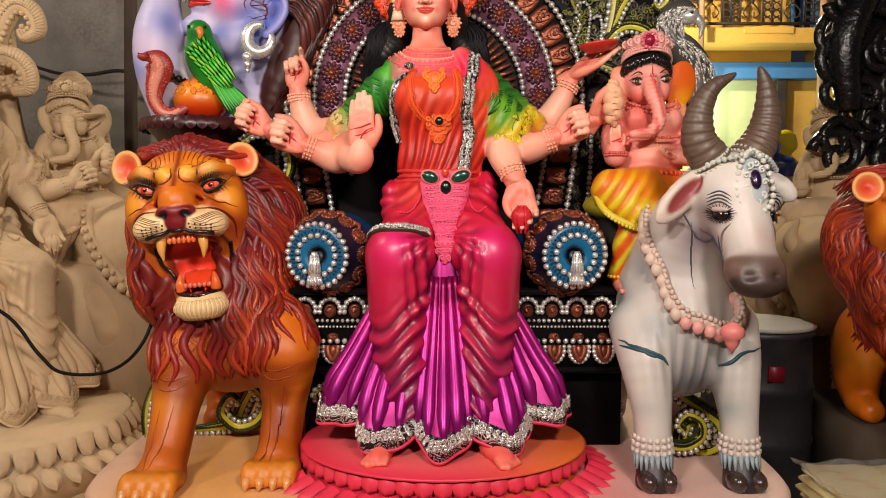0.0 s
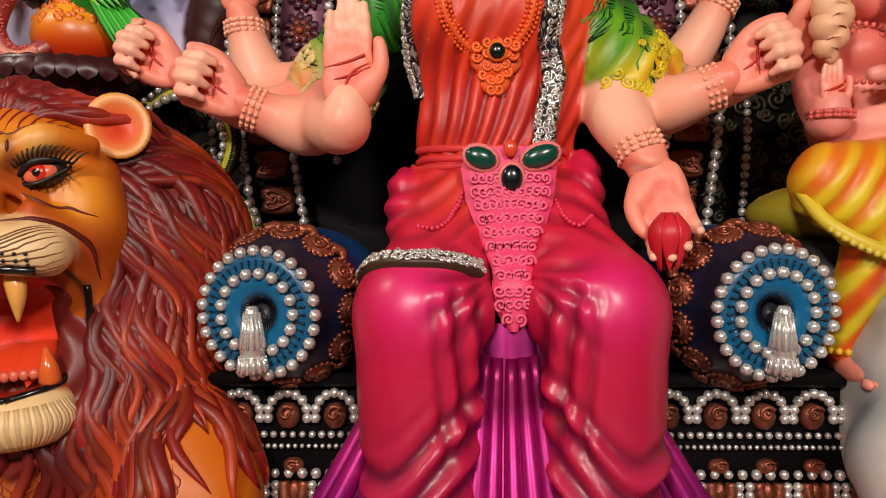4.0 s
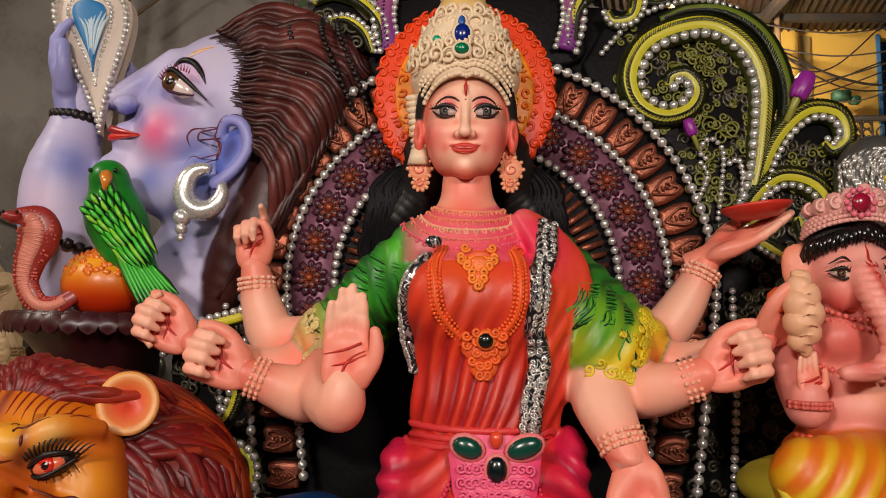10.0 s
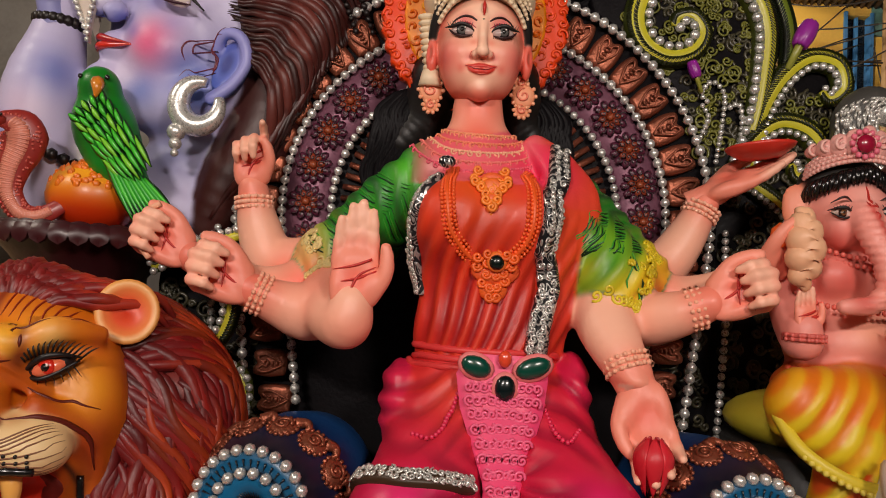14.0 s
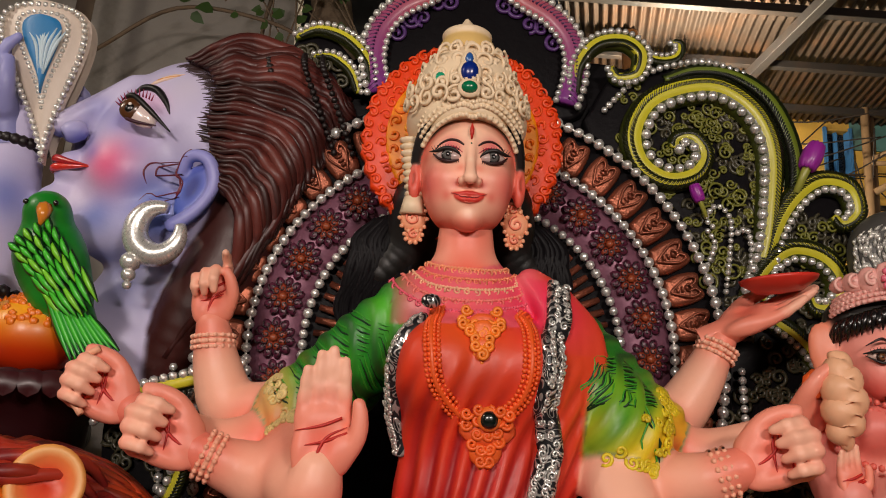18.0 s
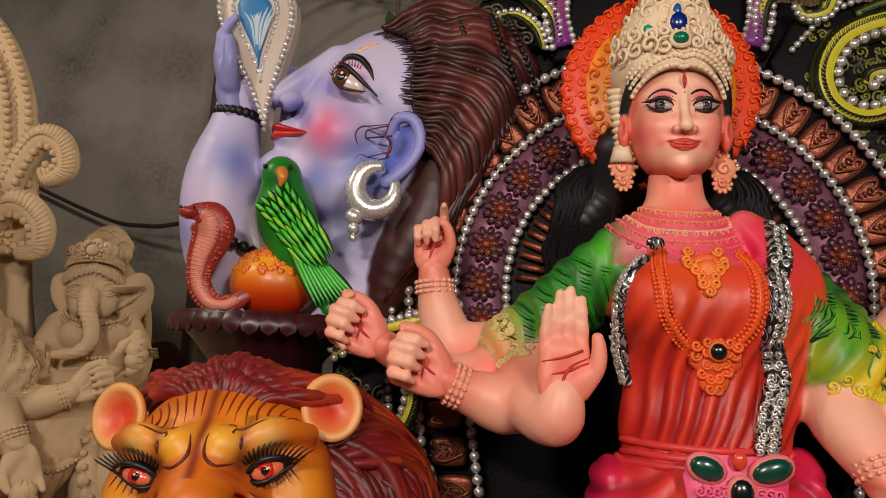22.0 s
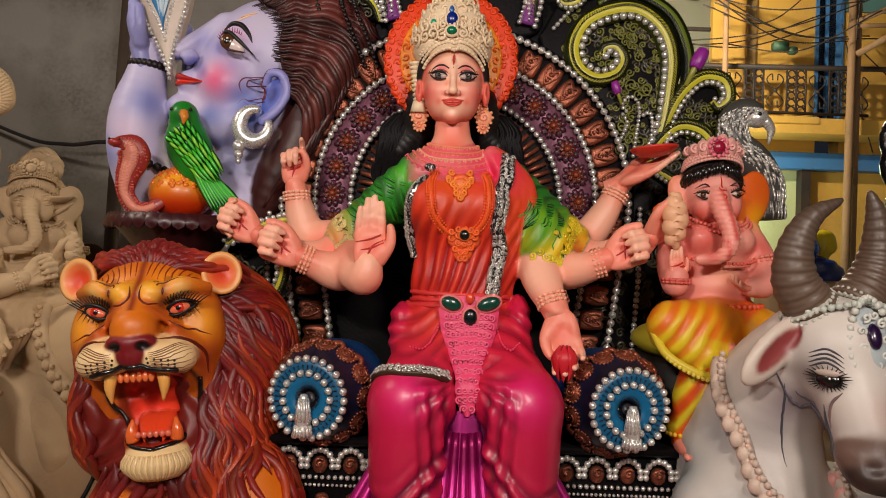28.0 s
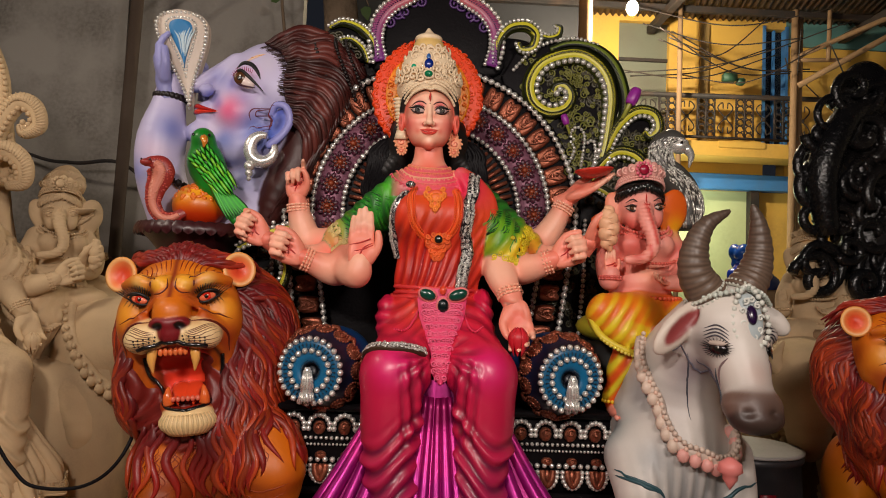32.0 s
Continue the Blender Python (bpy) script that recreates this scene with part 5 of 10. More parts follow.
def goddess_head(s):
    hx = -0.076
    FACE = srgb(250, 196, 166)
    c = Clay((-0.34, 3.06, 2.2), (0.18, 3.58, 2.66), 0.003)
    # black hair at the back and over the temples
    c.ell((hx, 3.375, 2.47), (0.135, 0.12, 0.14), INK)
    c.ell((hx, 3.31, 2.53), (0.132, 0.135, 0.1), INK, k=0.02)
    for sg in (-1, 1):
        c.tube([(hx + 0.1 * sg, 3.43, 2.42), (hx + 0.13 * sg, 3.47, 2.32), (hx + 0.2 * sg, 3.47, 2.24)], (0.085, 0.075, 0.05), INK, k=0.02)
        c.tube([(hx + 0.07 * sg, 3.185, 2.59), (hx + 0.105 * sg, 3.215, 2.555), (hx + 0.122 * sg, 3.245, 2.5), (hx + 0.128 * sg, 3.275, 2.44)], (0.008, 0.014, 0.014, 0.01), INK, k=0.006)
    # face
    c.ell((hx, 3.287, 2.478), (0.118, 0.132, 0.142), FACE, k=0.004)
    c.ell((hx, 3.262, 2.412), (0.092, 0.103, 0.08), FACE, k=0.045)
    c.ell((hx, 3.25, 2.362), (0.058, 0.073, 0.038), FACE, k=0.04)
    c.ell((hx + 0.001, 3.183, 2.324), (0.031, 0.032, 0.026), FACE, k=0.018)
    c.ell((hx, 3.25, 2.342), (0.055, 0.06, 0.03), FACE, k=0.035)
    for sg in (-1, 1):
        c.ell((hx + 0.052 * sg, 3.198, 2.418), (0.04, 0.042, 0.038), FACE, k=0.035)
        c.ell((hx + 0.126 * sg, 3.258, 2.43), (0.016, 0.022, 0.048), srgb(232, 156, 130), k=0.006)
        c.ell((hx + 0.134 * sg, 3.236, 2.438), (0.009, 0.012, 0.026), srgb(190, 84, 66), k=0.006, cut=True)
        c.ell((hx + 0.052 * sg, 3.132, 2.468), (0.036, 0.026, 0.018), FACE, k=0.03, kc=1e-4, cut=True)
    c.tube([(hx, 3.162, 2.51), (hx, 3.148, 2.455), (hx, 3.132, 2.42)], (0.007, 0.0075, 0.0105), FACE, k=0.012)
    c.ell((hx, 3.126, 2.408), (0.0165, 0.016, 0.0145), FACE, k=0.008)
    for sg in (-1, 1):
        c.ell((hx + 0.0178 * sg, 3.144, 2.405), (0.0105, 0.015, 0.0105), FACE, k=0.005)
        c.ell((hx + 0.0115 * sg, 3.13, 2.3935), (0.006, 0.008, 0.0045), srgb(110, 24, 18), k=0.003, kc=0.002, cut=True)
    c.ell((hx, 3.174, 2.366), (0.04, 0.026, 0.02), FACE, k=0.03)
    for sg in (-1, 1):
        c.ell((hx + 0.04 * sg, 3.232, 2.374), (0.046, 0.056, 0.042), FACE, k=0.035)
    # lips, modelled on the face
    lz = 2.371
    up, g1 = c.cling(curve_through([(hx + a, 3.14, lz + b) for a, b in ((-0.043, 0.006), (-0.026, 0.0055), (-0.01, 0.0065), (0, 0.0045), (0.01, 0.0065), (0.026, 0.0055), (0.043, 0.007))], 3), 8)
    lo, g2 = c.cling(curve_through([(hx + a, 3.14, lz + b) for a, b in ((-0.036, 0.001), (-0.016, -0.006), (0.016, -0.006), (0.036, 0.002))], 3), 8)
    t = np.linspace(-1, 1, len(up))
    c.tube(up + g1 * 0.001, 0.0012 + 0.0042 * (1 - t * t), srgb(202, 50, 40), 1, k=0.003, kc=0.0015)
    t = np.linspace(-1, 1, len(lo))
    c.tube(lo + g2 * 0.0015 - (0, 0, 0.002), 0.001 + 0.005 * (1 - t * t), srgb(206, 56, 44), 1, k=0.003, kc=0.0015)
    V, F, C = c.skin()
    sk = (C[:, 0] > 0.25).astype(float)
    lips = (C[:, 0] > 0.5) & (C[:, 1] < 0.1)
    sk = sk * ~lips
    for sg in (-1, 1):
        for q, r, col, f in (((0.105 * sg, 3.21, 2.4), 0.045, srgb(226, 76, 62), 0.7), ((0.075 * sg, 3.18, 2.415), 0.045, srgb(230, 96, 86), 0.55), ((0.085 * sg, 3.24, 2.34), 0.05, srgb(216, 70, 50), 0.85), ((0.112 * sg, 3.22, 2.49), 0.035, srgb(222, 84, 64), 0.75), ((0.09 * sg, 3.2, 2.56), 0.035, srgb(222, 90, 64), 0.7),
                             ((0.056 * sg, 3.16, 2.502), 0.024, srgb(218, 60, 92), 0.9), ((0.03 * sg, 3.165, 2.495), 0.014, srgb(222, 96, 84), 0.7), ((0.022 * sg, 3.15, 2.44), 0.012, srgb(226, 112, 88), 0.6), ((0.03 * sg, 3.15, 2.4), 0.012, srgb(206, 60, 46), 0.75), ((0.05 * sg, 3.16, 2.375), 0.014, srgb(222, 96, 76), 0.7), ((0.14 * sg, 3.27, 2.42), 0.05, srgb(214, 80, 62), 0.8)):
            tint(C, sk * f * near(V, np.array([hx, 0, 0]) + q, r), col)
    dx = np.abs(V[:, 0] - hx)
    tint(C, sk * 0.4 * smooth(0.075, 0.115, dx) * smooth(2.3, 2.38, V[:, 2]), srgb(222, 74, 58))
    # deeper red under the jaw, shade put into the skin colour
    tint(C, sk * 0.75 * smooth(2.35, 2.305, V[:, 2]), srgb(214, 74, 54))
    tint(C, sk * 0.45 * near(V, (hx - 0.075, 3.18, 2.405), 0.05), srgb(232, 84, 84))
    tint(C, sk * 0.45 * near(V, (hx + 0.075, 3.18, 2.405), 0.05), srgb(232, 84, 84))
    tint(C, sk * 0.7 * near(V, (hx, 3.17, 2.585), 0.035), srgb(222, 96, 72))
    tint(C, sk * 0.85 * near(V, (hx, 3.22, 2.312), 0.045), srgb(214, 78, 56))
    tint(C, sk * 0.6 * near(V, (hx, 3.15, 2.352), 0.012), srgb(220, 96, 76))
    tint(C, sk * 0.6 * near(V, (hx, 3.15, 2.393), 0.012), srgb(214, 84, 66))
    # pale highlights painted on nose, forehead and chin
    for q, r in (((0, 3.12, 2.412), 0.009), ((0, 3.14, 2.455), 0.008), ((0, 3.15, 2.54), 0.03), ((0, 3.155, 2.338), 0.014)):
        tint(C, sk * 0.7 * near(V, np.array([hx, 0, 0]) + q, r), srgb(252, 214, 186))
    s.add(V, F, C, 0)
    # eyes, brows, lips: raised and painted
    for sg in (-1, 1):
        e = np.array([hx + 0.0515 * sg, 3.169, 2.47])
        R = turn(0, -5 * sg, 14 * sg)
        s.ball(e, (0.03, 0.0145, 0.0138), srgb(182, 156, 150), 3, R, 20)
        s.ball(e + (0.001 * sg, -0.0085, 0.0005), (0.0152, 0.0075, 0.0145), srgb(26, 24, 26), 3, None, 18)
        s.ball(e + (0.001 * sg, -0.0105, 0.0005), (0.0128, 0.0068, 0.0122), srgb(84, 82, 80), 3, None, 18)
        s.ball(e + (0.001 * sg, -0.0152, 0.0005), (0.0062, 0.0035, 0.0062), INK, 3, None, 12)
        # tiny white ball as a glint on the eye
        s.ball(e + (0.006, -0.018, 0.005), 0.0024, WHITE, 3, None, 6)
        s.tube([e + (-0.034 * sg, -0.004, -0.006), e + (-0.018 * sg, -0.0125, 0.01), e + (0.004 * sg, -0.0145, 0.0158), e + (0.026 * sg, -0.005, 0.0105), e + (0.044 * sg, 0.009, 0.0115)], (0.0016, 0.004, 0.005, 0.0044, 0.0008), INK, 0, 7, 6)
        s.tube([e + (-0.033 * sg, -0.004, -0.0065), e + (-0.005 * sg, -0.0135, -0.0152), e + (0.02 * sg, -0.006, -0.009), e + (0.034 * sg, 0.0, 0.004)], (0.0012, 0.0032, 0.0034, 0.002), srgb(44, 8, 10), 0, 6, 6)
        s.tube(c.cling([e + (-0.034 * sg, -0.01, 0.008), e + (-0.014 * sg, -0.012, 0.021), e + (0.008 * sg, -0.012, 0.0255), e + (0.032 * sg, -0.004, 0.019), e + (0.05 * sg, 0.006, 0.013)])[0], (0.0008, 0.002, 0.0022, 0.002, 0.0008), srgb(170, 30, 60), 0, 6, 5)
        for k in range(11):
            u = k / 10
            o = e + np.array([(-0.024 + 0.05 * u) * sg, -0.0125 + 0.008 * u, -0.013 + 0.012 * (2 * u - 1) ** 2 * (u > 0.5)])
            s.tube([o, o + (0.003 * (u - 0.3) * sg, -0.002, -0.0055)], (0.001, 0.0004), srgb(50, 10, 12), 0, 4)
            o = e + np.array([(-0.022 + 0.056 * u) * sg, -0.014 + 0.01 * u, 0.0085 + 0.008 * math.sin(math.pi * (0.1 + 0.8 * u))])
            s.tube([o, o + (0.008 * (u - 0.3) * sg, -0.003, 0.0085)], (0.0012, 0.0004), INK, 0, 4)
        s.tube(c.cling([e + (-0.036 * sg, -0.01, 0.026), e + (-0.018 * sg, -0.012, 0.0385), e + (0.008 * sg, -0.012, 0.0455), e + (0.034 * sg, 0.0, 0.037), e + (0.052 * sg, 0.01, 0.022)])[0], (0.002, 0.0034, 0.0034, 0.0026, 0.0007), srgb(44, 14, 12), 0, 7, 6)
        # ear ornaments
        o = np.array([hx + 0.118 * sg, 3.285, 2.375])
        for q, r in (((0, 0, 0.006), 0.017), ((0.006 * sg, -0.006, -0.03), 0.033), ((0.004 * sg, 0, -0.068), 0.021)):
            s.ball(o + q, (r, 0.012, r), srgb(236, 160, 120), 0, None, 12)
            for k in range(10):
                a = k * 2 * math.pi / 10
                s.ball(o + q + np.array([r * math.cos(a), -0.005, r * math.sin(a)]), 0.0062, srgb(240, 170, 130), 0, None, 6)
            s.tube(spiral(o + q + np.array([0, -0.013, 0]), r * 0.6, 1.3, 90), 0.003, srgb(226, 120, 90), 0, 5)
    c.mark(s, [(hx - 0.047, 3.14, lz + 0.0075), (hx - 0.02, 3.13, lz + 0.0012), (hx, 3.13, lz - 0.0002), (hx + 0.02, 3.13, lz + 0.0012), (hx + 0.047, 3.14, lz + 0.0085)], 0.0016, srgb(110, 14, 14))
    for sg in (-1, 1):
        c.mark(s, [(hx + 0.027 * sg, 3.14, 2.415), (hx + 0.029 * sg, 3.14, 2.404), (hx + 0.023 * sg, 3.14, 2.394)], 0.0016, srgb(200, 84, 66))
    c.mark(s, [(hx - 0.012, 3.14, 2.353), (hx, 3.14, 2.351), (hx + 0.012, 3.14, 2.353)], 0.0014, srgb(214, 110, 88))
    s.tube([(hx, 3.149, 2.508), (hx, 3.147, 2.53), (hx, 3.158, 2.552)], (0.0016, 0.0052, 0.001), srgb(190, 30, 20), 0, 8, 4)
    s.ball((hx, 3.152, 2.498), 0.0038, srgb(20, 70, 30), 0, None, 8)
    # hair that falls in waves behind the shoulders
    for sg in (-1, 1):
        for k in range(30):
            u = k / 29
            x0, wv = hx + sg * (0.1 + 0.15 * u), 0.012 * math.sin(2.4 * k)
            s.tube([(x0 - 0.02 * sg, 3.42 + 0.03 * u, 2.42 - 0.04 * u), (x0 + 0.02 * sg + wv, 3.415 + 0.02 * u, 2.32), (x0 + 0.03 * sg - wv, 3.43, 2.24), (x0 + 0.055 * sg + wv, 3.45, 2.15), (x0 + 0.05 * sg - wv, 3.46, 2.06)], (0.008, 0.012, 0.012, 0.01, 0.002), INK, 6, 6, 5)
    # tall cream crown
    k = Clay((-0.3, 3.08, 2.48), (0.14, 3.5, 2.93), 0.005)
    k.ell((hx - 0.006, 3.3, 2.6), (0.152, 0.15, 0.1), CREAM)
    k.ell((hx - 0.01, 3.295, 2.69), (0.128, 0.12, 0.11), CREAM, k=0.03)
    k.ell((hx - 0.014, 3.3, 2.795), (0.075, 0.07, 0.06), srgb(216, 180, 110), k=0.008)
    k.ell((hx - 0.016, 3.3, 2.842), (0.066, 0.062, 0.022), CREAM, k=0.006)
    k.cone((hx - 0.016, 3.3, 2.86), 0.03, (hx - 0.018, 3.3, 2.89), 0.009, CREAM)
    k.ell((hx, 3.18, 2.49), (0.118, 0.13, 0.082), CREAM, k=0.008, cut=True)
    Vk, Fk, Ck = k.skin()
    s.add(Vk, Fk, Ck, 0)
    # arch of beads along the brow
    t = np.linspace(-1.15, 1.15, 41)
    for dz, dy, r in ((0.0, 0.0, 0.0085), (0.02, -0.004, 0.007), (0.034, 0.0, 0.0085), (0.05, 0.004, 0.007)):
        line = np.stack([hx + (0.122 + dz * 0.3) * np.sin(t), 3.268 - (0.107 + dz * 0.2) * np.cos(t) + dy, 2.452 + dz + 0.122 * np.cos(t) ** 0.8 - 0.008 * np.exp(-(t / 0.1) ** 2)], 1)
        s.tube(line, r * 0.8, CREAM, 0, 6)
        s.pearls(line + (0, -0.004, 0), r * 0.8, CREAM, 0, 2.2, 6)
    rng = random.Random(3)
    for zz, rad_x, rad_y, num in ((2.62, 0.158, 0.155, 11), (2.655, 0.15, 0.145, 11), (2.69, 0.133, 0.124, 9), (2.725, 0.122, 0.114, 9), (2.76, 0.1, 0.094, 7), (2.785, 0.075, 0.072, 5)):
        for i in range(num):
            a = math.pi * (1.08 + 0.84 * (i + 0.5) / num)
            o = np.array([hx - 0.008 + rad_x * math.cos(a), 3.297 + rad_y * math.sin(a), zz])
            sp = spiral((0, rng.uniform(-0.004, 0.004), rng.uniform(-0.006, 0.006)), rng.uniform(0.014, 0.027), rng.uniform(0.9, 1.5), 90 + 180 * (i % 2) + rng.uniform(-60, 60), 1 if i < num / 2 else -1)
            R = turn(0, 0, math.degrees(a) + 90)
            s.tube(sp @ R.T + o, np.linspace(0.0075, 0.0035, len(sp)), CREAM, 0, 6)
    for q, r, col in (((hx - 0.012, 3.163, 2.68), (0.022, 0.016, 0.027), srgb(6, 36, 120)), ((hx - 0.014, 3.17, 2.712), (0.011, 0.014, 0.02), srgb(40, 90, 160)), ((hx - 0.012, 3.138, 2.628), (0.02, 0.016, 0.016), srgb(0, 110, 70)), ((hx - 0.08, 3.19, 2.675), (0.012, 0.008, 0.012), srgb(20, 150, 110))):
        s.ball(q, (r[0] + 0.008, r[1] * 0.6, r[2] + 0.008), CREAM, 0, None, 14)
        s.ball((q[0], q[1] - 0.004, q[2]), r, col, 3, None, 14)
    # tassel beside the ear
    for i in range(9):
        s.ball((hx - 0.142 + 0.002 * i, 3.27, 2.54 - 0.017 * i), (0.03 - 0.0007 * i, 0.022, 0.0105), CREAM, 0, None, 10)
    s.lathe([(0.022, 0), (0.031, -0.04), (0.0, -0.042)], (hx - 0.128, 3.27, 2.395), CREAM, 0, 14)
    # orange halo, scalloped, with curls
    t = np.linspace(0, 2 * math.pi, 145)[:-1]
    hc = np.array([hx - 0.01, 3.4, 2.6])
    rx, rz = 0.268 * (1 + 0.02 * np.cos(36 * t)), 0.28 * (1 + 0.02 * np.cos(36 * t))
    m = Matrix.Translation(hc)
    s.slab(np.stack([rx * np.cos(t), rz * np.sin(t)], 1), m, 0.04, srgb(226, 62, 2), 0, 0.012)
    tt = np.linspace(0, 2 * math.pi, 73)[:-1]
    s.slab(np.stack([0.205 * np.cos(tt), 0.215 * np.sin(tt)], 1), Matrix.Translation(hc + (0, -0.008, 0)), 0.02, srgb(240, 140, 4), 0, 0.01)
    for ring, (r0, num, col) in enumerate(((0.254, 52, srgb(230, 70, 2)), (0.216, 36, srgb(230, 74, 2)), (0.184, 30, srgb(236, 112, 4)), (0.148, 24, srgb(240, 160, 10)))):
        for i in range(num):
            a = 2 * math.pi * (i + 0.5 * (ring % 2)) / num
            o = hc + (r0 * 0.985 * math.cos(a), -0.004 if ring < 2 else -0.0125, r0 * 1.04 * math.sin(a))
            s.tube(spiral(o + np.array([0, 0.002, 0]), rng.uniform(0.013, 0.02), rng.uniform(0.7, 1.2), math.degrees(a) + rng.uniform(-80, 80), 1 if i % 2 else -1), np.linspace(0.0065, 0.003, 28), col * rng.uniform(0.9, 1.05), 0, 6)


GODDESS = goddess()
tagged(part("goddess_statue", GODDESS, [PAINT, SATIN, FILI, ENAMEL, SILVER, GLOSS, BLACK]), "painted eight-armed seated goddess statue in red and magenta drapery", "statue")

# ---- the painted lion ----


def lion_head():
    """The snarling head, about its own centre, facing -y."""
    AMBER, GOLD, RUST, UMBER, BONE, RED = srgb(212, 110, 14), srgb(236, 158, 36), srgb(150, 46, 12), srgb(92, 22, 8), srgb(236, 202, 146), srgb(232, 56, 28)
    WINE = srgb(120, 18, 26)
    c = Clay((-0.34, -0.36, -0.5), (0.34, 0.3, 0.36), 0.0055)
    c.ell((0, 0.02, 0.07), (0.225, 0.2, 0.205), AMBER, k=0.02)
    for sg in (-1, 1):
        c.ell((0.165 * sg, -0.05, 0.0), (0.085, 0.11, 0.14), AMBER, k=0.04)
        c.ell((0.152 * sg + 0.01, -0.02, -0.17), (0.06, 0.1, 0.15), srgb(196, 92, 16), k=0.04)
        c.ell((0.043 * sg, -0.17, 0.152), (0.038, 0.046, 0.036), GOLD, turn(0, 20 * sg, 0), k=0.012)
        c.tube([(0.075 * sg, -0.165, 0.135), (0.13 * sg, -0.155, 0.17), (0.2 * sg, -0.09, 0.155)], (0.022, 0.024, 0.014), AMBER, k=0.03)
        c.ell((0.13 * sg, -0.2, 0.095), (0.05, 0.042, 0.03), UMBER, turn(0, -14 * sg, 0), k=0.02, cut=True, kc=0.004)
    c.tube([(0, -0.13, 0.13), (0, -0.185, 0.085), (0, -0.228, 0.04)], (0.05, 0.056, 0.066), AMBER, k=0.03)
    for sg in (-1, 1):
        for j in range(3):
            c.tube([(0.008 * sg, -0.245 + 0.022 * j, 0.088 + 0.02 * j), (0.045 * sg, -0.232 + 0.022 * j, 0.098 + 0.02 * j), (0.09 * sg, -0.19 + 0.012 * j, 0.06 + 0.014 * j), (0.125 * sg, -0.16, 0.03 + 0.012 * j)], (0.006, 0.0105, 0.0095, 0.004), srgb(190, 84, 14), k=0.008)
        c.ell((0.085 * sg, -0.207, -0.052), (0.1, 0.085, 0.066), BONE, turn(0, 10 * sg, 0), k=0.02)
        c.tube([(0.115 * sg, -0.2, 0.02), (0.165 * sg, -0.15, -0.03), (0.185 * sg, -0.1, -0.11), (0.175 * sg, -0.08, -0.2)], (0.018, 0.024, 0.02, 0.012), srgb(186, 78, 14), k=0.025)
    c.ell((0, -0.266, 0.0), (0.076, 0.044, 0.034), WINE, k=0.008, kc=0.003)
    c.ell((0, -0.272, -0.034), (0.043, 0.034, 0.044), WINE, k=0.01, kc=0.003)
    for sg in (-1, 1):
        c.ell((0.047 * sg, -0.303, -0.012), (0.025, 0.024, 0.015), srgb(14, 2, 4), turn(0, 20 * sg, 0), k=0.008, kc=0.003, cut=True)
    # jaw, open wide
    c.ell((0.02, 0.0, -0.2), (0.168, 0.13, 0.17), RUST, k=0.03)
    c.ell((0.035, -0.1, -0.335), (0.115, 0.13, 0.06), srgb(176, 70, 26), k=0.03)
    c.ell((0.042, -0.185, -0.385), (0.104, 0.082, 0.062), BONE, k=0.03)
    c.ell((0.02, -0.2, -0.165), (0.15, 0.13, 0.08), RED, k=0.016, kc=0.004, cut=True)
    c.ell((0.03, -0.2, -0.235), (0.128, 0.13, 0.105), RED, k=0.016, kc=0.004, cut=True)
    V, F, C = c.skin()
    x, y, z = V.T
    ax = np.abs(x)
    hide = (C[:, 0] > 0.25) & (C[:, 1] > 0.02)
    for sg in (-1, 1):
        for q, r, col, f in (((0.1 * sg, -0.16, 0.19), 0.06, GOLD, 0.8), ((0.185 * sg, -0.13, 0.04), 0.055, GOLD, 0.9), ((0.13 * sg, -0.17, 0.16), 0.028, srgb(236, 190, 110), 0.9), ((0.05 * sg, -0.21, 0.16), 0.02, srgb(240, 178, 60), 0.9), ((0.075 * sg, -0.19, 0.115), 0.026, UMBER, 0.85), ((0.2 * sg, -0.1, 0.14), 0.03, RUST, 0.6),
                             ((0.145 * sg, -0.19, 0.055), 0.025, UMBER, 0.6), ((0.2 * sg, -0.12, -0.06), 0.05, RUST, 0.8), ((0.24 * sg, -0.02, 0.05), 0.06, RUST, 0.7), ((0.12 * sg, -0.1, 0.27), 0.05, RUST, 0.7), ((0.13 * sg, -0.26, -0.055), 0.03, srgb(244, 216, 168), 0.8), ((0.09 * sg, -0.24, 0.0), 0.025, srgb(206, 140, 80), 0.7)):
            tint(C, hide * f * near(V, q, r), col)
    tint(C, hide * 0.9 * np.exp(-(x / 0.011) ** 2) * (z > 0.1) * (y < 0), srgb(120, 24, 8))
    tint(C, hide * 0.55 * np.exp(-((ax - 0.085) / 0.012) ** 2) * (z > 0.12) * (z < 0.2) * (y < 0), UMBER)
    rim = np.exp(-((np.sqrt(((x - 0.022) / np.interp(z, [-0.33, -0.16], [0.108, 0.145])) ** 2 + ((z + 0.2) / 0.125) ** 2) - 1.06) / 0.07) ** 2) * (y < -0.09) * (z < -0.085)
    tint(C, rim * 0.9, srgb(16, 6, 6))
    # shade tinted into the red at the back of the mouth
    tint(C, (C[:, 1] < 0.1) * 0.6 * near(V, (0.02, -0.07, -0.13), 0.05), srgb(150, 20, 12))
    tint(C, (y < 0.02) * near(V, (0.1, -0.04, -0.24), 0.05) * 0.6, srgb(232, 90, 50))
    s = Soup()
    s.add(V, F, C, 0)
    # black lip, drawn round the mouth
    lip = curve_through([(0.02 + a, -0.3, b) for a, b in ((-0.15, -0.13), (-0.11, -0.102), (-0.05, -0.1), (-0.02, -0.088), (0.01, -0.1), (0.08, -0.102), (0.135, -0.13))], 6)
    q, g = c.cling(lip, 8)
    s.tube(q, 0.009, INK, 1, 7)
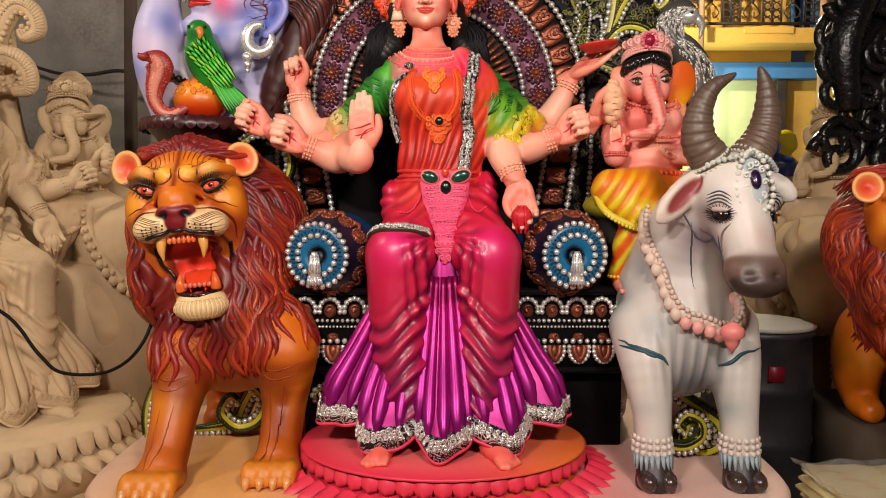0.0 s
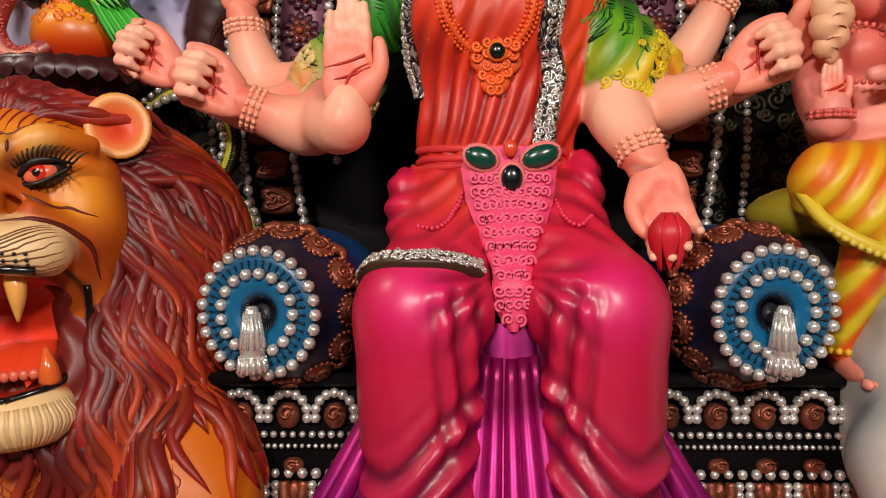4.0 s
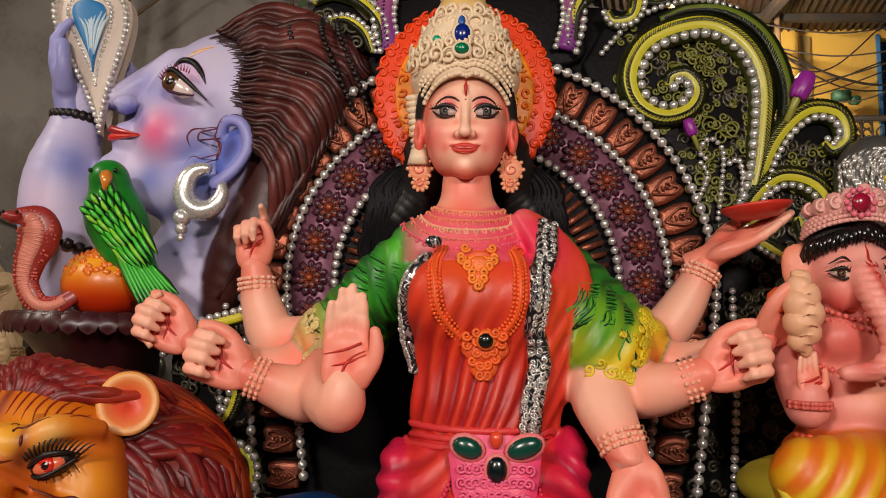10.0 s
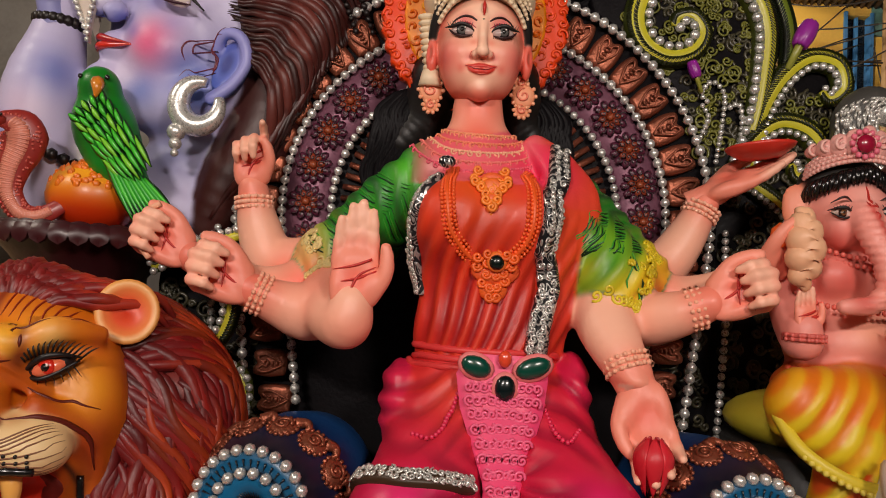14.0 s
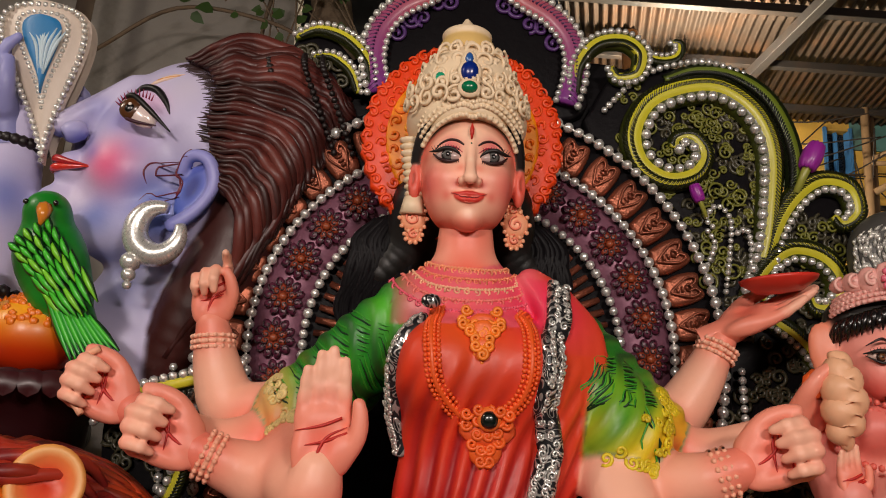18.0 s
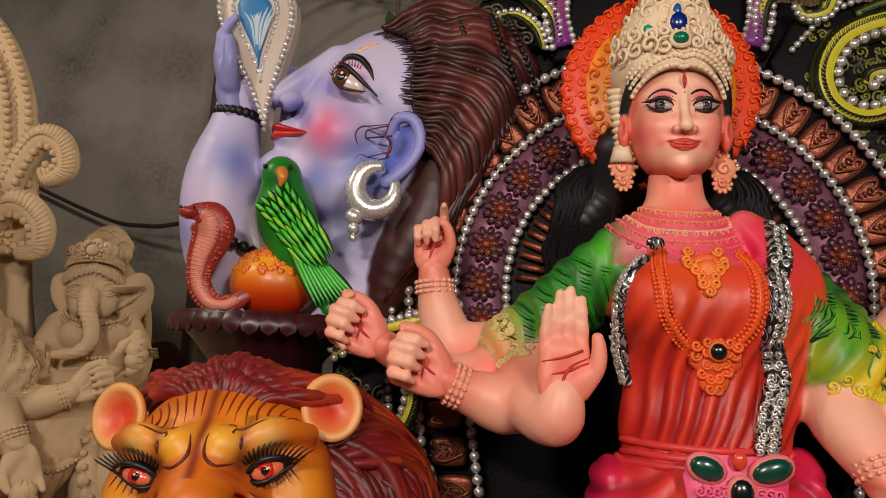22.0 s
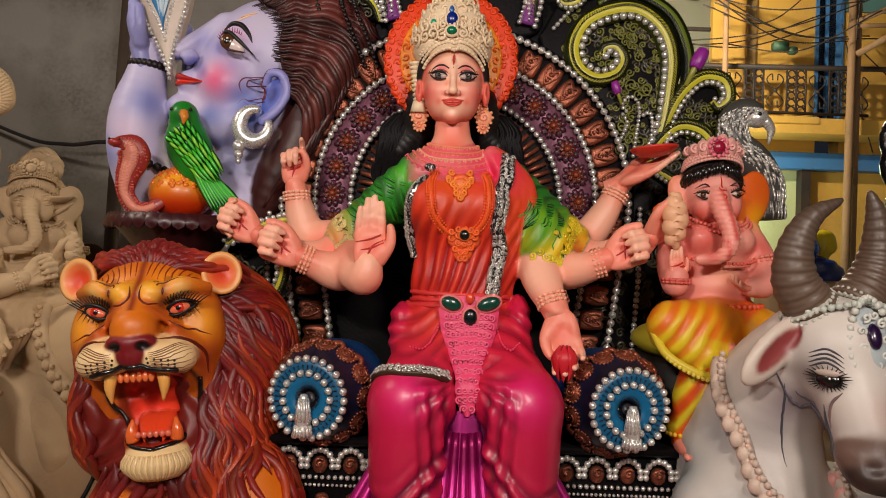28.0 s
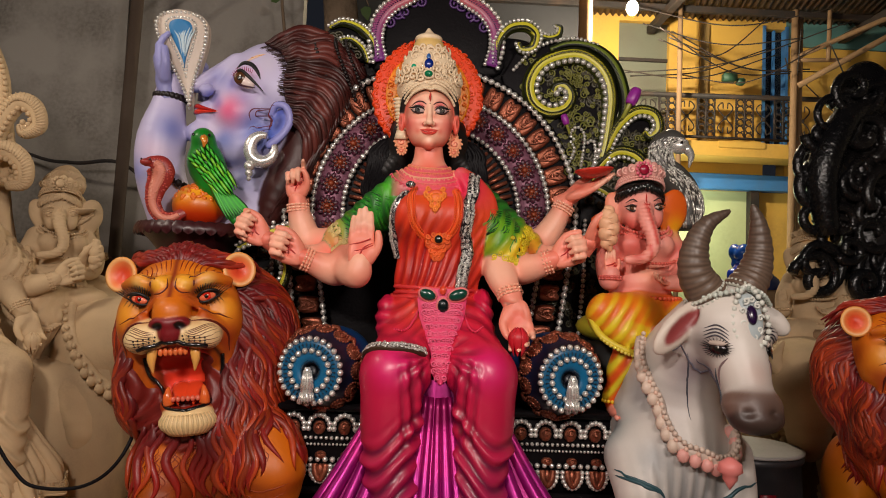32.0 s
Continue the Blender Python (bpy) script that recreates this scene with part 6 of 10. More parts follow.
    for sg in (-1, 1):
        q, g = c.cling(curve_through([(0.022 + 0.15 * sg, -0.13, -0.14), (0.028 + 0.142 * sg, -0.13, -0.2), (0.034 + 0.122 * sg, -0.15, -0.27), (0.04 + 0.09 * sg, -0.2, -0.318), (0.042, -0.25, -0.33)], 6), 4)
        s.tube(q, 0.008, INK, 1, 7)
        # teeth
        s.tube([(0.005 + 0.077 * sg, -0.232, -0.098), (0.005 + 0.082 * sg, -0.24, -0.14), (0.004 + 0.077 * sg, -0.236, -0.19)], (0.021, 0.017, 0.003), srgb(232, 168, 84), 1, 10, 5)
        s.tube([(0.038 + 0.068 * sg, -0.19, -0.32), (0.038 + 0.07 * sg, -0.196, -0.29), (0.038 + 0.066 * sg, -0.19, -0.252)], (0.022, 0.018, 0.005), srgb(230, 104, 44), 1, 10, 4)
        # whisker rows and strokes
        for k in range(15):
            o, g = c.cling(np.array([[(0.05 + 0.022 * (k % 5)) * sg, -0.3, -0.05 - 0.017 * (k // 5) - 0.003 * (k % 5)]]), 8)
            s.ball(o[0], 0.0045, INK, 0, None, 6)
        for k in range(11):
            c.mark(s, [(0.055 * sg, -0.3, -0.03 - 0.006 * k), (0.1 * sg, -0.28, -0.022 - 0.0075 * k), (0.16 * sg, -0.22, -0.006 - 0.009 * k)], 0.0019, srgb(130, 84, 56))
        # eye, cream lid, lashes
        e = np.array([0.13 * sg, -0.163, 0.096])
        R = turn(0, -15 * sg, 14 * sg)
        s.ball(e, (0.046, 0.022, 0.026), srgb(22, 6, 5), 0, R, 16)
        s.ball(e + (0, -0.012, -0.001), (0.034, 0.015, 0.0175), srgb(226, 110, 74), 1, R, 14)
        s.ball(e + (-0.003 * sg, -0.018, 0.001), (0.019, 0.011, 0.0175), srgb(206, 40, 22), 1, None, 14)
        s.ball(e + (-0.003 * sg, -0.027, 0.001), (0.0085, 0.005, 0.0085), INK, 1, None, 10)
        # white dot modelled as an eye glint
        s.ball(e + (0.003, -0.032, 0.006), 0.0032, WHITE, 1, None, 6)
        s.tube([e + (-0.052 * sg, -0.012, -0.014), e + (-0.02 * sg, -0.026, 0.016), e + (0.018 * sg, -0.022, 0.026), e + (0.056 * sg, 0.006, 0.016)], (0.003, 0.006, 0.006, 0.002), INK, 0, 7, 6)
        s.tube([e + (-0.05 * sg, -0.012, -0.014), e + (-0.008 * sg, -0.024, -0.021), e + (0.054 * sg, 0.004, 0.01)], (0.003, 0.005, 0.003), INK, 0, 7, 6)
        for k in range(15):
            u = k / 14
            o = e + np.array([(-0.042 + 0.094 * u) * sg, -0.022 + 0.02 * u * u, -0.004 + 0.03 * math.sin(math.pi * (0.2 + 0.65 * u))])
            s.tube([o, o + ((-0.012 + 0.04 * u) * sg, -0.006, 0.02), o + ((-0.014 + 0.055 * u) * sg, 0.002, 0.034 - 0.008 * u)], (0.0026, 0.002, 0.0005), INK, 0, 5, 3)
            if k % 2:
                o = e + np.array([(-0.04 + 0.09 * u) * sg, -0.018 + 0.016 * u, -0.018 + 0.02 * u * u])
                s.tube([o, o + ((-0.006 + 0.024 * u) * sg, -0.002, -0.022)], (0.002, 0.0005), INK, 0, 5)
        # dished round ears
        R = turn(-8, 0, 18 * sg) @ turn(90, 0, 0)
        s.lathe([(0.0, -0.04), (0.045, -0.03), (0.068, 0.0), (0.07, 0.012), (0.06, 0.016), (0.048, 0.006), (0.028, -0.006), (0.0, -0.01)], (0.235 * sg, -0.01, 0.2), np.array([srgb(150, 70, 24)] * 2 + [srgb(226, 150, 70)] * 2 + [srgb(236, 176, 110), srgb(232, 130, 70), srgb(220, 80, 40), srgb(200, 50, 20)]), 0, 26, R, 1.0, 1.08)
        # painted creases
        for pts, r in (([(0.012 * sg, -0.2, 0.185), (0.016 * sg, -0.22, 0.14), (0.04 * sg, -0.23, 0.118), (0.08 * sg, -0.21, 0.118)], 0.0042), ([(0.085 * sg, -0.2, 0.17), (0.082 * sg, -0.2, 0.14)], 0.004), ([(0.09 * sg, -0.27, 0.03), (0.14 * sg, -0.22, 0.0), (0.19 * sg, -0.15, -0.05), (0.2 * sg, -0.12, -0.13)], 0.0065), ([(0.1 * sg, -0.2, 0.06), (0.15 * sg, -0.18, 0.035), (0.2 * sg, -0.12, 0.0)], 0.004),
                       ([(0.03 * sg, -0.2, 0.245), (0.08 * sg, -0.2, 0.21), (0.13 * sg, -0.18, 0.215)], 0.0025)):
            c.mark(s, pts, r, UMBER)
        for k in range(9):
            c.mark(s, [((0.02 + 0.018 * k) * sg, -0.15, 0.225 - 0.004 * k), ((0.024 + 0.02 * k) * sg, -0.1, 0.252 - 0.006 * k), ((0.03 + 0.023 * k) * sg, -0.06, 0.275 - 0.008 * k)], 0.0026, srgb(140, 40, 12), per=4)
    for k in range(6):
        s.ball((-0.042 + 0.0185 * k, -0.246, -0.11), (0.0105, 0.008, 0.017), srgb(232, 116, 60), 1, None, 8)
        s.ball((-0.01 + 0.0185 * k, -0.205, -0.3), (0.0105, 0.009, 0.012), srgb(226, 110, 84), 1, None, 8)
    # tongue, with a groove
    rows = []
    for v in np.linspace(0, 1, 12):
        w = 0.062 * math.sin(math.pi * (0.22 + 0.7 * v)) ** 0.6
        rows.append([(0.028 + w * u + 0.008 * v, -0.06 - 0.14 * v, -0.25 - 0.055 * v + 0.022 * math.sin(math.pi * v) - 0.01 * u * u + 0.007 * abs(u) ** 0.5 - (0.02 if abs(u) == 1 else 0)) for u in (-1, -0.9, -0.6, -0.3, -0.08, 0, 0.08, 0.3, 0.6, 0.9, 1)])
    s.grid(rows[::-1], srgb(236, 72, 36), 1)
    # tuft on the chin
    for k in range(34):
        a = math.pi * (1.04 + 0.92 * k / 33)
        s.tube([(0.042 + 0.09 * math.cos(a), -0.185 + 0.078 * math.sin(a), -0.355), (0.042 + 0.106 * math.cos(a), -0.185 + 0.09 * math.sin(a), -0.395), (0.042 + 0.075 * math.cos(a), -0.185 + 0.07 * math.sin(a), -0.435)], (0.004, 0.0085, 0.004), BONE * (0.75 + 0.25 * (k % 2)), 0, 6, 3)
    return s


def lion():
    AMBER, RUST, MANE, BONE = srgb(218, 112, 10), srgb(150, 44, 14), srgb(112, 26, 20), srgb(232, 190, 130)
    ox = -1.045
    c = Clay((-1.5, 2.42, 0.42), (-0.42, 3.85, 1.82), 0.0085)
    # mane and body
    c.ell((-1.025, 3.25, 1.4), (0.385, 0.27, 0.37), MANE, k=0.05)
    c.ell((-0.92, 3.12, 0.92), (0.27, 0.24, 0.22), AMBER, k=0.06)
    c.ell((-0.98, 3.17, 1.15), (0.32, 0.27, 0.3), MANE, k=0.04)
    c.ell((-1.23, 3.03, 1.24), (0.085, 0.12, 0.2), MANE, k=0.04)
    c.ell((-1.02, 2.99, 1.06), (0.18, 0.12, 0.11), MANE, k=0.05)
    c.ell((-0.95, 3.03, 1.06), (0.2, 0.16, 0.17), MANE, k=0.05)
    c.ell((-0.87, 3.5, 0.95), (0.27, 0.35, 0.28), AMBER, k=0.06)
    for x, yf, yz in ((-1.095, 2.66, 0), (-0.675, 2.78, 0)):
        c.ell((x + (0.04 if x < -1 else -0.02), 3.02, 0.93), (0.135, 0.16, 0.19), AMBER, k=0.05)
        c.tube([(x + 0.01, 2.97, 0.9), (x, yf + 0.2, 0.7), (x, yf + 0.1, 0.55), (x, yf + 0.04, 0.5)], (0.13, 0.088, 0.078, 0.08), AMBER, k=0.04)
        c.ell((x, yf, 0.475), (0.105, 0.1, 0.05), AMBER, k=0.03)
        for i in range(4):
            px = x - 0.078 + 0.052 * i
            c.tube([(px, yf - 0.02, 0.49), (px, yf - 0.085, 0.5), (px, yf - 0.115, 0.465)], (0.03, 0.03, 0.026), srgb(214, 128, 30), k=0.015)
    for x in (-1.1, -0.66):
        c.ell((x, 3.6, 0.75), (0.12, 0.2, 0.28), AMBER, k=0.04)
        c.tube([(x, 3.6, 0.6), (x, 3.52, 0.5), (x, 3.4, 0.48)], (0.1, 0.08, 0.06), AMBER, k=0.04)
    c.ell((ox - 0.02, 3.14, 1.56), (0.22, 0.16, 0.22), MANE, k=0.02)
    # hollow behind the open jaws
    c.ell((-1.055, 2.84, 1.29), (0.13, 0.2, 0.12), MANE, k=0.02, cut=True)
    V, F, C = c.skin()
    n = normals(V, F)
    x, y, z = V.T
    # shade painted into the hide: darker where it turns from the front
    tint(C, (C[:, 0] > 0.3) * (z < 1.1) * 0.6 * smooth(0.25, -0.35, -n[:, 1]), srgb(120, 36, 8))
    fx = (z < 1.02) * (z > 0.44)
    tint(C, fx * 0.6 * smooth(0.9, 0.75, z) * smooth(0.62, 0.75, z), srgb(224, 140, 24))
    # dark shade painted between the legs and down their sides
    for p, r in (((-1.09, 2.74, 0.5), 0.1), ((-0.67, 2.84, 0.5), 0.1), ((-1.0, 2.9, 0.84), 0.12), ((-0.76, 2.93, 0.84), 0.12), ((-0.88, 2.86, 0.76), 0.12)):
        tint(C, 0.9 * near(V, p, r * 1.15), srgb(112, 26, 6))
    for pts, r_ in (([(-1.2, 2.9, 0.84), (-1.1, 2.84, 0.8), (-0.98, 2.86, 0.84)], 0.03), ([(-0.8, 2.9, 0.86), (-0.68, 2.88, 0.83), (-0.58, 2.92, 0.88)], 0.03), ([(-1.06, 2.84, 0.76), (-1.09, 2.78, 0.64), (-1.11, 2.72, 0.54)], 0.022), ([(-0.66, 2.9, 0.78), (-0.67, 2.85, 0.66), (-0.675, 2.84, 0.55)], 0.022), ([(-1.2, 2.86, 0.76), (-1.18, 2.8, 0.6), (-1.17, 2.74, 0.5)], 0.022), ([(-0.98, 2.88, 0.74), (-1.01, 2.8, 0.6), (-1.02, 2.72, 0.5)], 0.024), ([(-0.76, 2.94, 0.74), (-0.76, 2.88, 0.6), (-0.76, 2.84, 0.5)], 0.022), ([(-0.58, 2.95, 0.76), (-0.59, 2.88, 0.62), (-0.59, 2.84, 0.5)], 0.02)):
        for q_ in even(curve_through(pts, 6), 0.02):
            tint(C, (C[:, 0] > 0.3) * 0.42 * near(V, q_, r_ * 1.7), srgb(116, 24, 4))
    mn = (C[:, 0] < 0.2) * (z > 0.9)
    V += n * (0.008 * mn * np.sin(60 * x + 14 * np.sin(9 * z)))[:, None]
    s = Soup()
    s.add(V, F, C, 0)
    # locks of the mane, laid along its surface
    rng = np.random.default_rng(11)
    red = (C[:, 0] < 0.17) & (C[:, 1] < 0.03) & (V[:, 2] > 1.085)
    face = ((np.abs(V[:, 0] + 1.06) < 0.17) & (V[:, 2] > 1.15) & (V[:, 2] < 1.7) & (V[:, 1] < 3.06))
    cand = np.where(red & ~face & (V[:, 1] < 3.5))[0]
    for rank, (num, lift, fat) in enumerate(((1700, 0.003, 0.018), (900, 0.012, 0.014))):
        p = V[rng.choice(cand, num)]
        lines = [p]
        ph = rng.uniform(0, 6.28, len(p))
        for k in range(13):
            rad = p - np.array([-1.06, 3.05, 1.56])
            rad[:, 1] *= 0.4
            rad /= np.linalg.norm(rad, axis=1)[:, None]
            w = np.clip((1.68 - p[:, 2]) / 0.3, 0.2, 1)[:, None]
            flow = rad * (1.2 - w) + np.array([0, 0.05, -1.0]) * w
            p2, g = c.cling(p)
            flow -= g * (flow * g).sum(1)[:, None]
            flow /= np.linalg.norm(flow, axis=1)[:, None] + 1e-9
            side = np.cross(flow, g)
            p = p2 + flow * 0.023 + side * (0.014 * np.sin(11 * p2[:, 0] + 30 * p2[:, 2] + 0.55 * ph))[:, None]
            p, g = c.cling(p, 2)
            lines.append(p + g * lift * math.sin(0.25 + 2.4 * k / 12))
        lines = np.array(lines)
        prof = np.array([0.3, 0.7, 0.95, 1, 1, 1, 1, 1, 0.95, 0.9, 0.8, 0.6, 0.35, 0.06])
        for k in range(lines.shape[1]):
            q = lines[:, k]
            if ((np.abs(q[:, 0] + 1.05) < 0.17) & (q[:, 2] > 1.1) & (q[:, 2] < 1.66) & (q[:, 1] < 3.0)).any():
                continue
            gl = rng.random()
            low, high = srgb(100, 14, 18) * (0.5 + 0.9 * gl), srgb(140, 26, 18) * (0.7 + 0.6 * gl) if rank == 0 else srgb(200, 72, 28) * (0.4 + 0.6 * gl)
            s.tube(q, fat * rng.uniform(0.7, 1.15) * prof, np.array([low + (high - low) * smooth(0.1, 0.75, u) for u in np.linspace(0, 1, 14)]), 0, 7)
    rng = random.Random(11)
    # hair parted over the forehead, swept back in waves
    for i in range(64):
        u = -1 + 2 * i / 63
        for lay in (0, 1):
            p0 = np.array([-1.085 + 0.045 * u, 2.975 + 0.03 * lay, 1.715 - 0.035 * abs(u) + 0.025 * lay])
            q = np.array([p0, p0 + (0.05 * u, 0.02, 0.055), p0 + (0.125 * u, 0.06, 0.075 - 0.02 * abs(u)), p0 + (0.2 * u, 0.13, 0.05), p0 + (0.27 * u, 0.2, 0.0 - 0.03 * abs(u))])
            q += np.array([0.013 * math.sin(1.9 * i + lay), 0, 0.012 * math.sin(1.3 * i)]) * np.array([[0], [1], [-1], [1], [-1]])
            gl = rng.random()
            s.tube(q, (0.004, 0.012, 0.014, 0.012, 0.004), np.array([srgb(90, 14, 16), srgb(120, 22, 20) * (0.7 + 0.5 * gl), srgb(170, 50, 30) * (0.5 + 0.6 * gl), srgb(120, 24, 20)]), 0, 7, 4)
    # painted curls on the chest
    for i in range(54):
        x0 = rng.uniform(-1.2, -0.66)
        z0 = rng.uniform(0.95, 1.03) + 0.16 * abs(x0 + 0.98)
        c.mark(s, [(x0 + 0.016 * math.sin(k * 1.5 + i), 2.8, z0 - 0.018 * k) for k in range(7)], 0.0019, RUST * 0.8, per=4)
    # shade drawn as dark lines along the shoulder and leg creases
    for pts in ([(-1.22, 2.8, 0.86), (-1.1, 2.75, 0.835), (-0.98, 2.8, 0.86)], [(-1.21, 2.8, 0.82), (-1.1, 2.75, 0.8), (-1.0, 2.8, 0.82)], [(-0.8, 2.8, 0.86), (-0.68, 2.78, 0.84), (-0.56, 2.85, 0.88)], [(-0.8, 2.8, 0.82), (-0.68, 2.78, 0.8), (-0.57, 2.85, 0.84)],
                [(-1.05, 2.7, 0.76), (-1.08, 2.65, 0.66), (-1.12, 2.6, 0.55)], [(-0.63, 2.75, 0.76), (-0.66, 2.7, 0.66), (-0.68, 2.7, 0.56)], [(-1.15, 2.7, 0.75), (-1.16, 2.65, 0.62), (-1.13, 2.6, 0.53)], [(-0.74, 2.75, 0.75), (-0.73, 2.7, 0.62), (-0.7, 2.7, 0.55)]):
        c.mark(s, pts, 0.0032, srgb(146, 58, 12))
    s.moved(lion_head(), pose(-1.08, 3.05, 1.5, 0, -5, 7))
    for x, yf in ((-1.095, 2.66), (-0.675, 2.78)):
        for i in range(4):
            px = x - 0.078 + 0.052 * i
            s.tube([(px, yf - 0.125, 0.478), (px, yf - 0.145, 0.462), (px, yf - 0.152, 0.441)], (0.019, 0.015, 0.003), srgb(220, 150, 90), 1, 7, 3)
    return s


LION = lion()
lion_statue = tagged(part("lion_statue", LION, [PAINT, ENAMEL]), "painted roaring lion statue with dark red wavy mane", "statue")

# ---- the white bull ----


def bull():
    PALE, GREY, TEAL = srgb(210, 201, 192), srgb(120, 100, 96), srgb(40, 76, 84)
    c = Clay((0.55, 2.28, 0.42), (1.6, 3.75, 1.86), 0.0085)
    c.ell((0.99, 3.05, 1.05), (0.235, 0.34, 0.3), PALE, k=0.06)
    c.ell((1.05, 3.4, 1.05), (0.24, 0.34, 0.29), PALE, k=0.06)
    c.tube([(0.98, 3.02, 1.2), (1.0, 2.9, 1.42), (1.04, 2.78, 1.55)], (0.205, 0.155, 0.13), PALE, k=0.06)
    c.ell((0.96, 2.88, 0.98), (0.2, 0.16, 0.24), PALE, k=0.06)
    for x in (0.82, 1.16):
        c.tube([(x, 2.9, 1.02), (x - 0.005, 2.8, 0.9), (x, 2.74, 0.72), (x + 0.004, 2.72, 0.56)], (0.125, 0.1, 0.068, 0.06), PALE, k=0.04)
        c.cone((x, 2.71, 0.54), 0.062, (x, 2.68, 0.46), 0.075, srgb(40, 34, 34), 0.01)
    for x in (0.85, 1.15):
        c.tube([(x, 3.55, 0.95), (x, 3.55, 0.5)], (0.13, 0.07), PALE, k=0.04)
    # head, lowered and turned a little
    c.ell((1.09, 2.72, 1.58), (0.15, 0.15, 0.15), PALE, turn(10, 0, 0), k=0.03)
    c.cone((1.1, 2.68, 1.55), 0.122, (1.115, 2.56, 1.33), 0.086, PALE, 0.04)
    c.ell((1.115, 2.53, 1.295), (0.108, 0.085, 0.072), srgb(120, 92, 80), k=0.025)
    c.ell((1.115, 2.5, 1.255), (0.098, 0.075, 0.055), srgb(46, 32, 28), k=0.02)
    for sg in (-1, 1):
        c.ell((1.11 + 0.11 * sg, 2.66, 1.545), (0.045, 0.06, 0.04), PALE, k=0.03)
        c.ell((1.11 + 0.05 * sg, 2.44, 1.285), (0.022, 0.02, 0.016), INK, k=0.01, cut=True)
    # ears
    c.ell((0.895, 2.68, 1.56), (0.14, 0.028, 0.058), srgb(206, 190, 176), turn(0, -45, 12), k=0.012)
    c.ell((0.9, 2.65, 1.562), (0.1, 0.018, 0.03), srgb(140, 56, 56), turn(0, -45, 12), k=0.01, cut=True, kc=0.002)
    c.ell((1.3, 2.78, 1.6), (0.09, 0.03, 0.05), PALE, turn(0, 35, -20), k=0.015)
    # hump
    c.ell((1.02, 3.2, 1.35), (0.15, 0.2, 0.14), PALE, k=0.06)
    V, F, C = c.skin()
    x, y, z = V.T
    n = normals(V, F)
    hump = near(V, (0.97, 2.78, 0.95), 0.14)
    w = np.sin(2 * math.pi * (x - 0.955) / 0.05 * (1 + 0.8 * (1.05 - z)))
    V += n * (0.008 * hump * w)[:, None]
    # shade painted into the valleys of the chest folds
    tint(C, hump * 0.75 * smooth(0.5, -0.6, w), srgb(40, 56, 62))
    # teal-grey airbrush, with dark shade painted between the forelegs
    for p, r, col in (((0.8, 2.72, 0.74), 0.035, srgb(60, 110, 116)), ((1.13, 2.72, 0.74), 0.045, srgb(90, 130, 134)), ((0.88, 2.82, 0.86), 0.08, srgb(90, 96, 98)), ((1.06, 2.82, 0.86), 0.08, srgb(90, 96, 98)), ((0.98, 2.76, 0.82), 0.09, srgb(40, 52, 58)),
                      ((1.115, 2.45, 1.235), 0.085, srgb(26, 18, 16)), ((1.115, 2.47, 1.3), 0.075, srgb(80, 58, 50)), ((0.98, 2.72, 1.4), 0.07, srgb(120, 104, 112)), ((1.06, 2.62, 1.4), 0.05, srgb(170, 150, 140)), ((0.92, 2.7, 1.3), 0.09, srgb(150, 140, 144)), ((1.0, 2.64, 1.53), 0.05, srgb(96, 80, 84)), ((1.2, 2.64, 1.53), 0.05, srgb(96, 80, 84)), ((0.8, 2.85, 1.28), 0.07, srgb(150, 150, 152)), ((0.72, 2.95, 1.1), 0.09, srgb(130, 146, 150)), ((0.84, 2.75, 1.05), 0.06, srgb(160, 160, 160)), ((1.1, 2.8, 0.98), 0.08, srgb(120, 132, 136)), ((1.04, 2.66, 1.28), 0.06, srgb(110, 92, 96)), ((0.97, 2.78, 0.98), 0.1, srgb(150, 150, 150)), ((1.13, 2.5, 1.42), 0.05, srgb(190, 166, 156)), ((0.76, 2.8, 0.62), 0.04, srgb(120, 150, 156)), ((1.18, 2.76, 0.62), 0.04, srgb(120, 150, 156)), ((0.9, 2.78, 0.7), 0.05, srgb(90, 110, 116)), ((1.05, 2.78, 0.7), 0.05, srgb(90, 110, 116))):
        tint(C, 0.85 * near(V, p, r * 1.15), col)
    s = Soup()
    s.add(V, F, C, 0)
    # horns, ringed
    for pts in ([(1.02, 2.71, 1.69), (0.965, 2.7, 1.77), (0.96, 2.69, 1.87), (1.0, 2.68, 1.96), (1.085, 2.67, 2.015)], [(1.165, 2.73, 1.7), (1.215, 2.74, 1.78), (1.235, 2.74, 1.87), (1.225, 2.73, 1.97), (1.195, 2.72, 2.05)]):
        q = curve_through(pts, 12)
        t = np.linspace(0, 1, len(q))
        r = (0.074 * (1 - t) ** 0.72 + 0.006) * (1 + 0.035 * np.sin(t * 75))
        col = np.array([srgb(104, 84, 70) * (0.75 + 0.45 * math.sin(k * 75) ** 2) * (1 - 0.45 * k) for k in t])
        s.tube(q, r, col, 0, 14)
        b = q[2]
        bracelet(s, b - (0, 0.0, 0.012), q[4] - q[0], 0.073, srgb(190, 190, 178), 0, 2, 0.02)
    # brow pendant
    s.ball((1.125, 2.583, 1.612), (0.05, 0.018, 0.095), srgb(170, 180, 182), 0, turn(-18, 0, 0), 16)
    for k in range(9):
        s.tube(spiral((1.125 + 0.034 * math.cos(0.7 * k), 2.566 + 0.012 * math.sin(0.7 * k), 1.612 + 0.07 * math.sin(0.7 * k)), 0.013, 1.2, 80 * k), 0.0045, srgb(214, 214, 206), 0, 5)
    s.ball((1.125, 2.564, 1.622), (0.02, 0.014, 0.038), srgb(34, 10, 50), 1, turn(-18, 0, 0), 14)
    for k in range(26):
        a = 2 * math.pi * k / 26
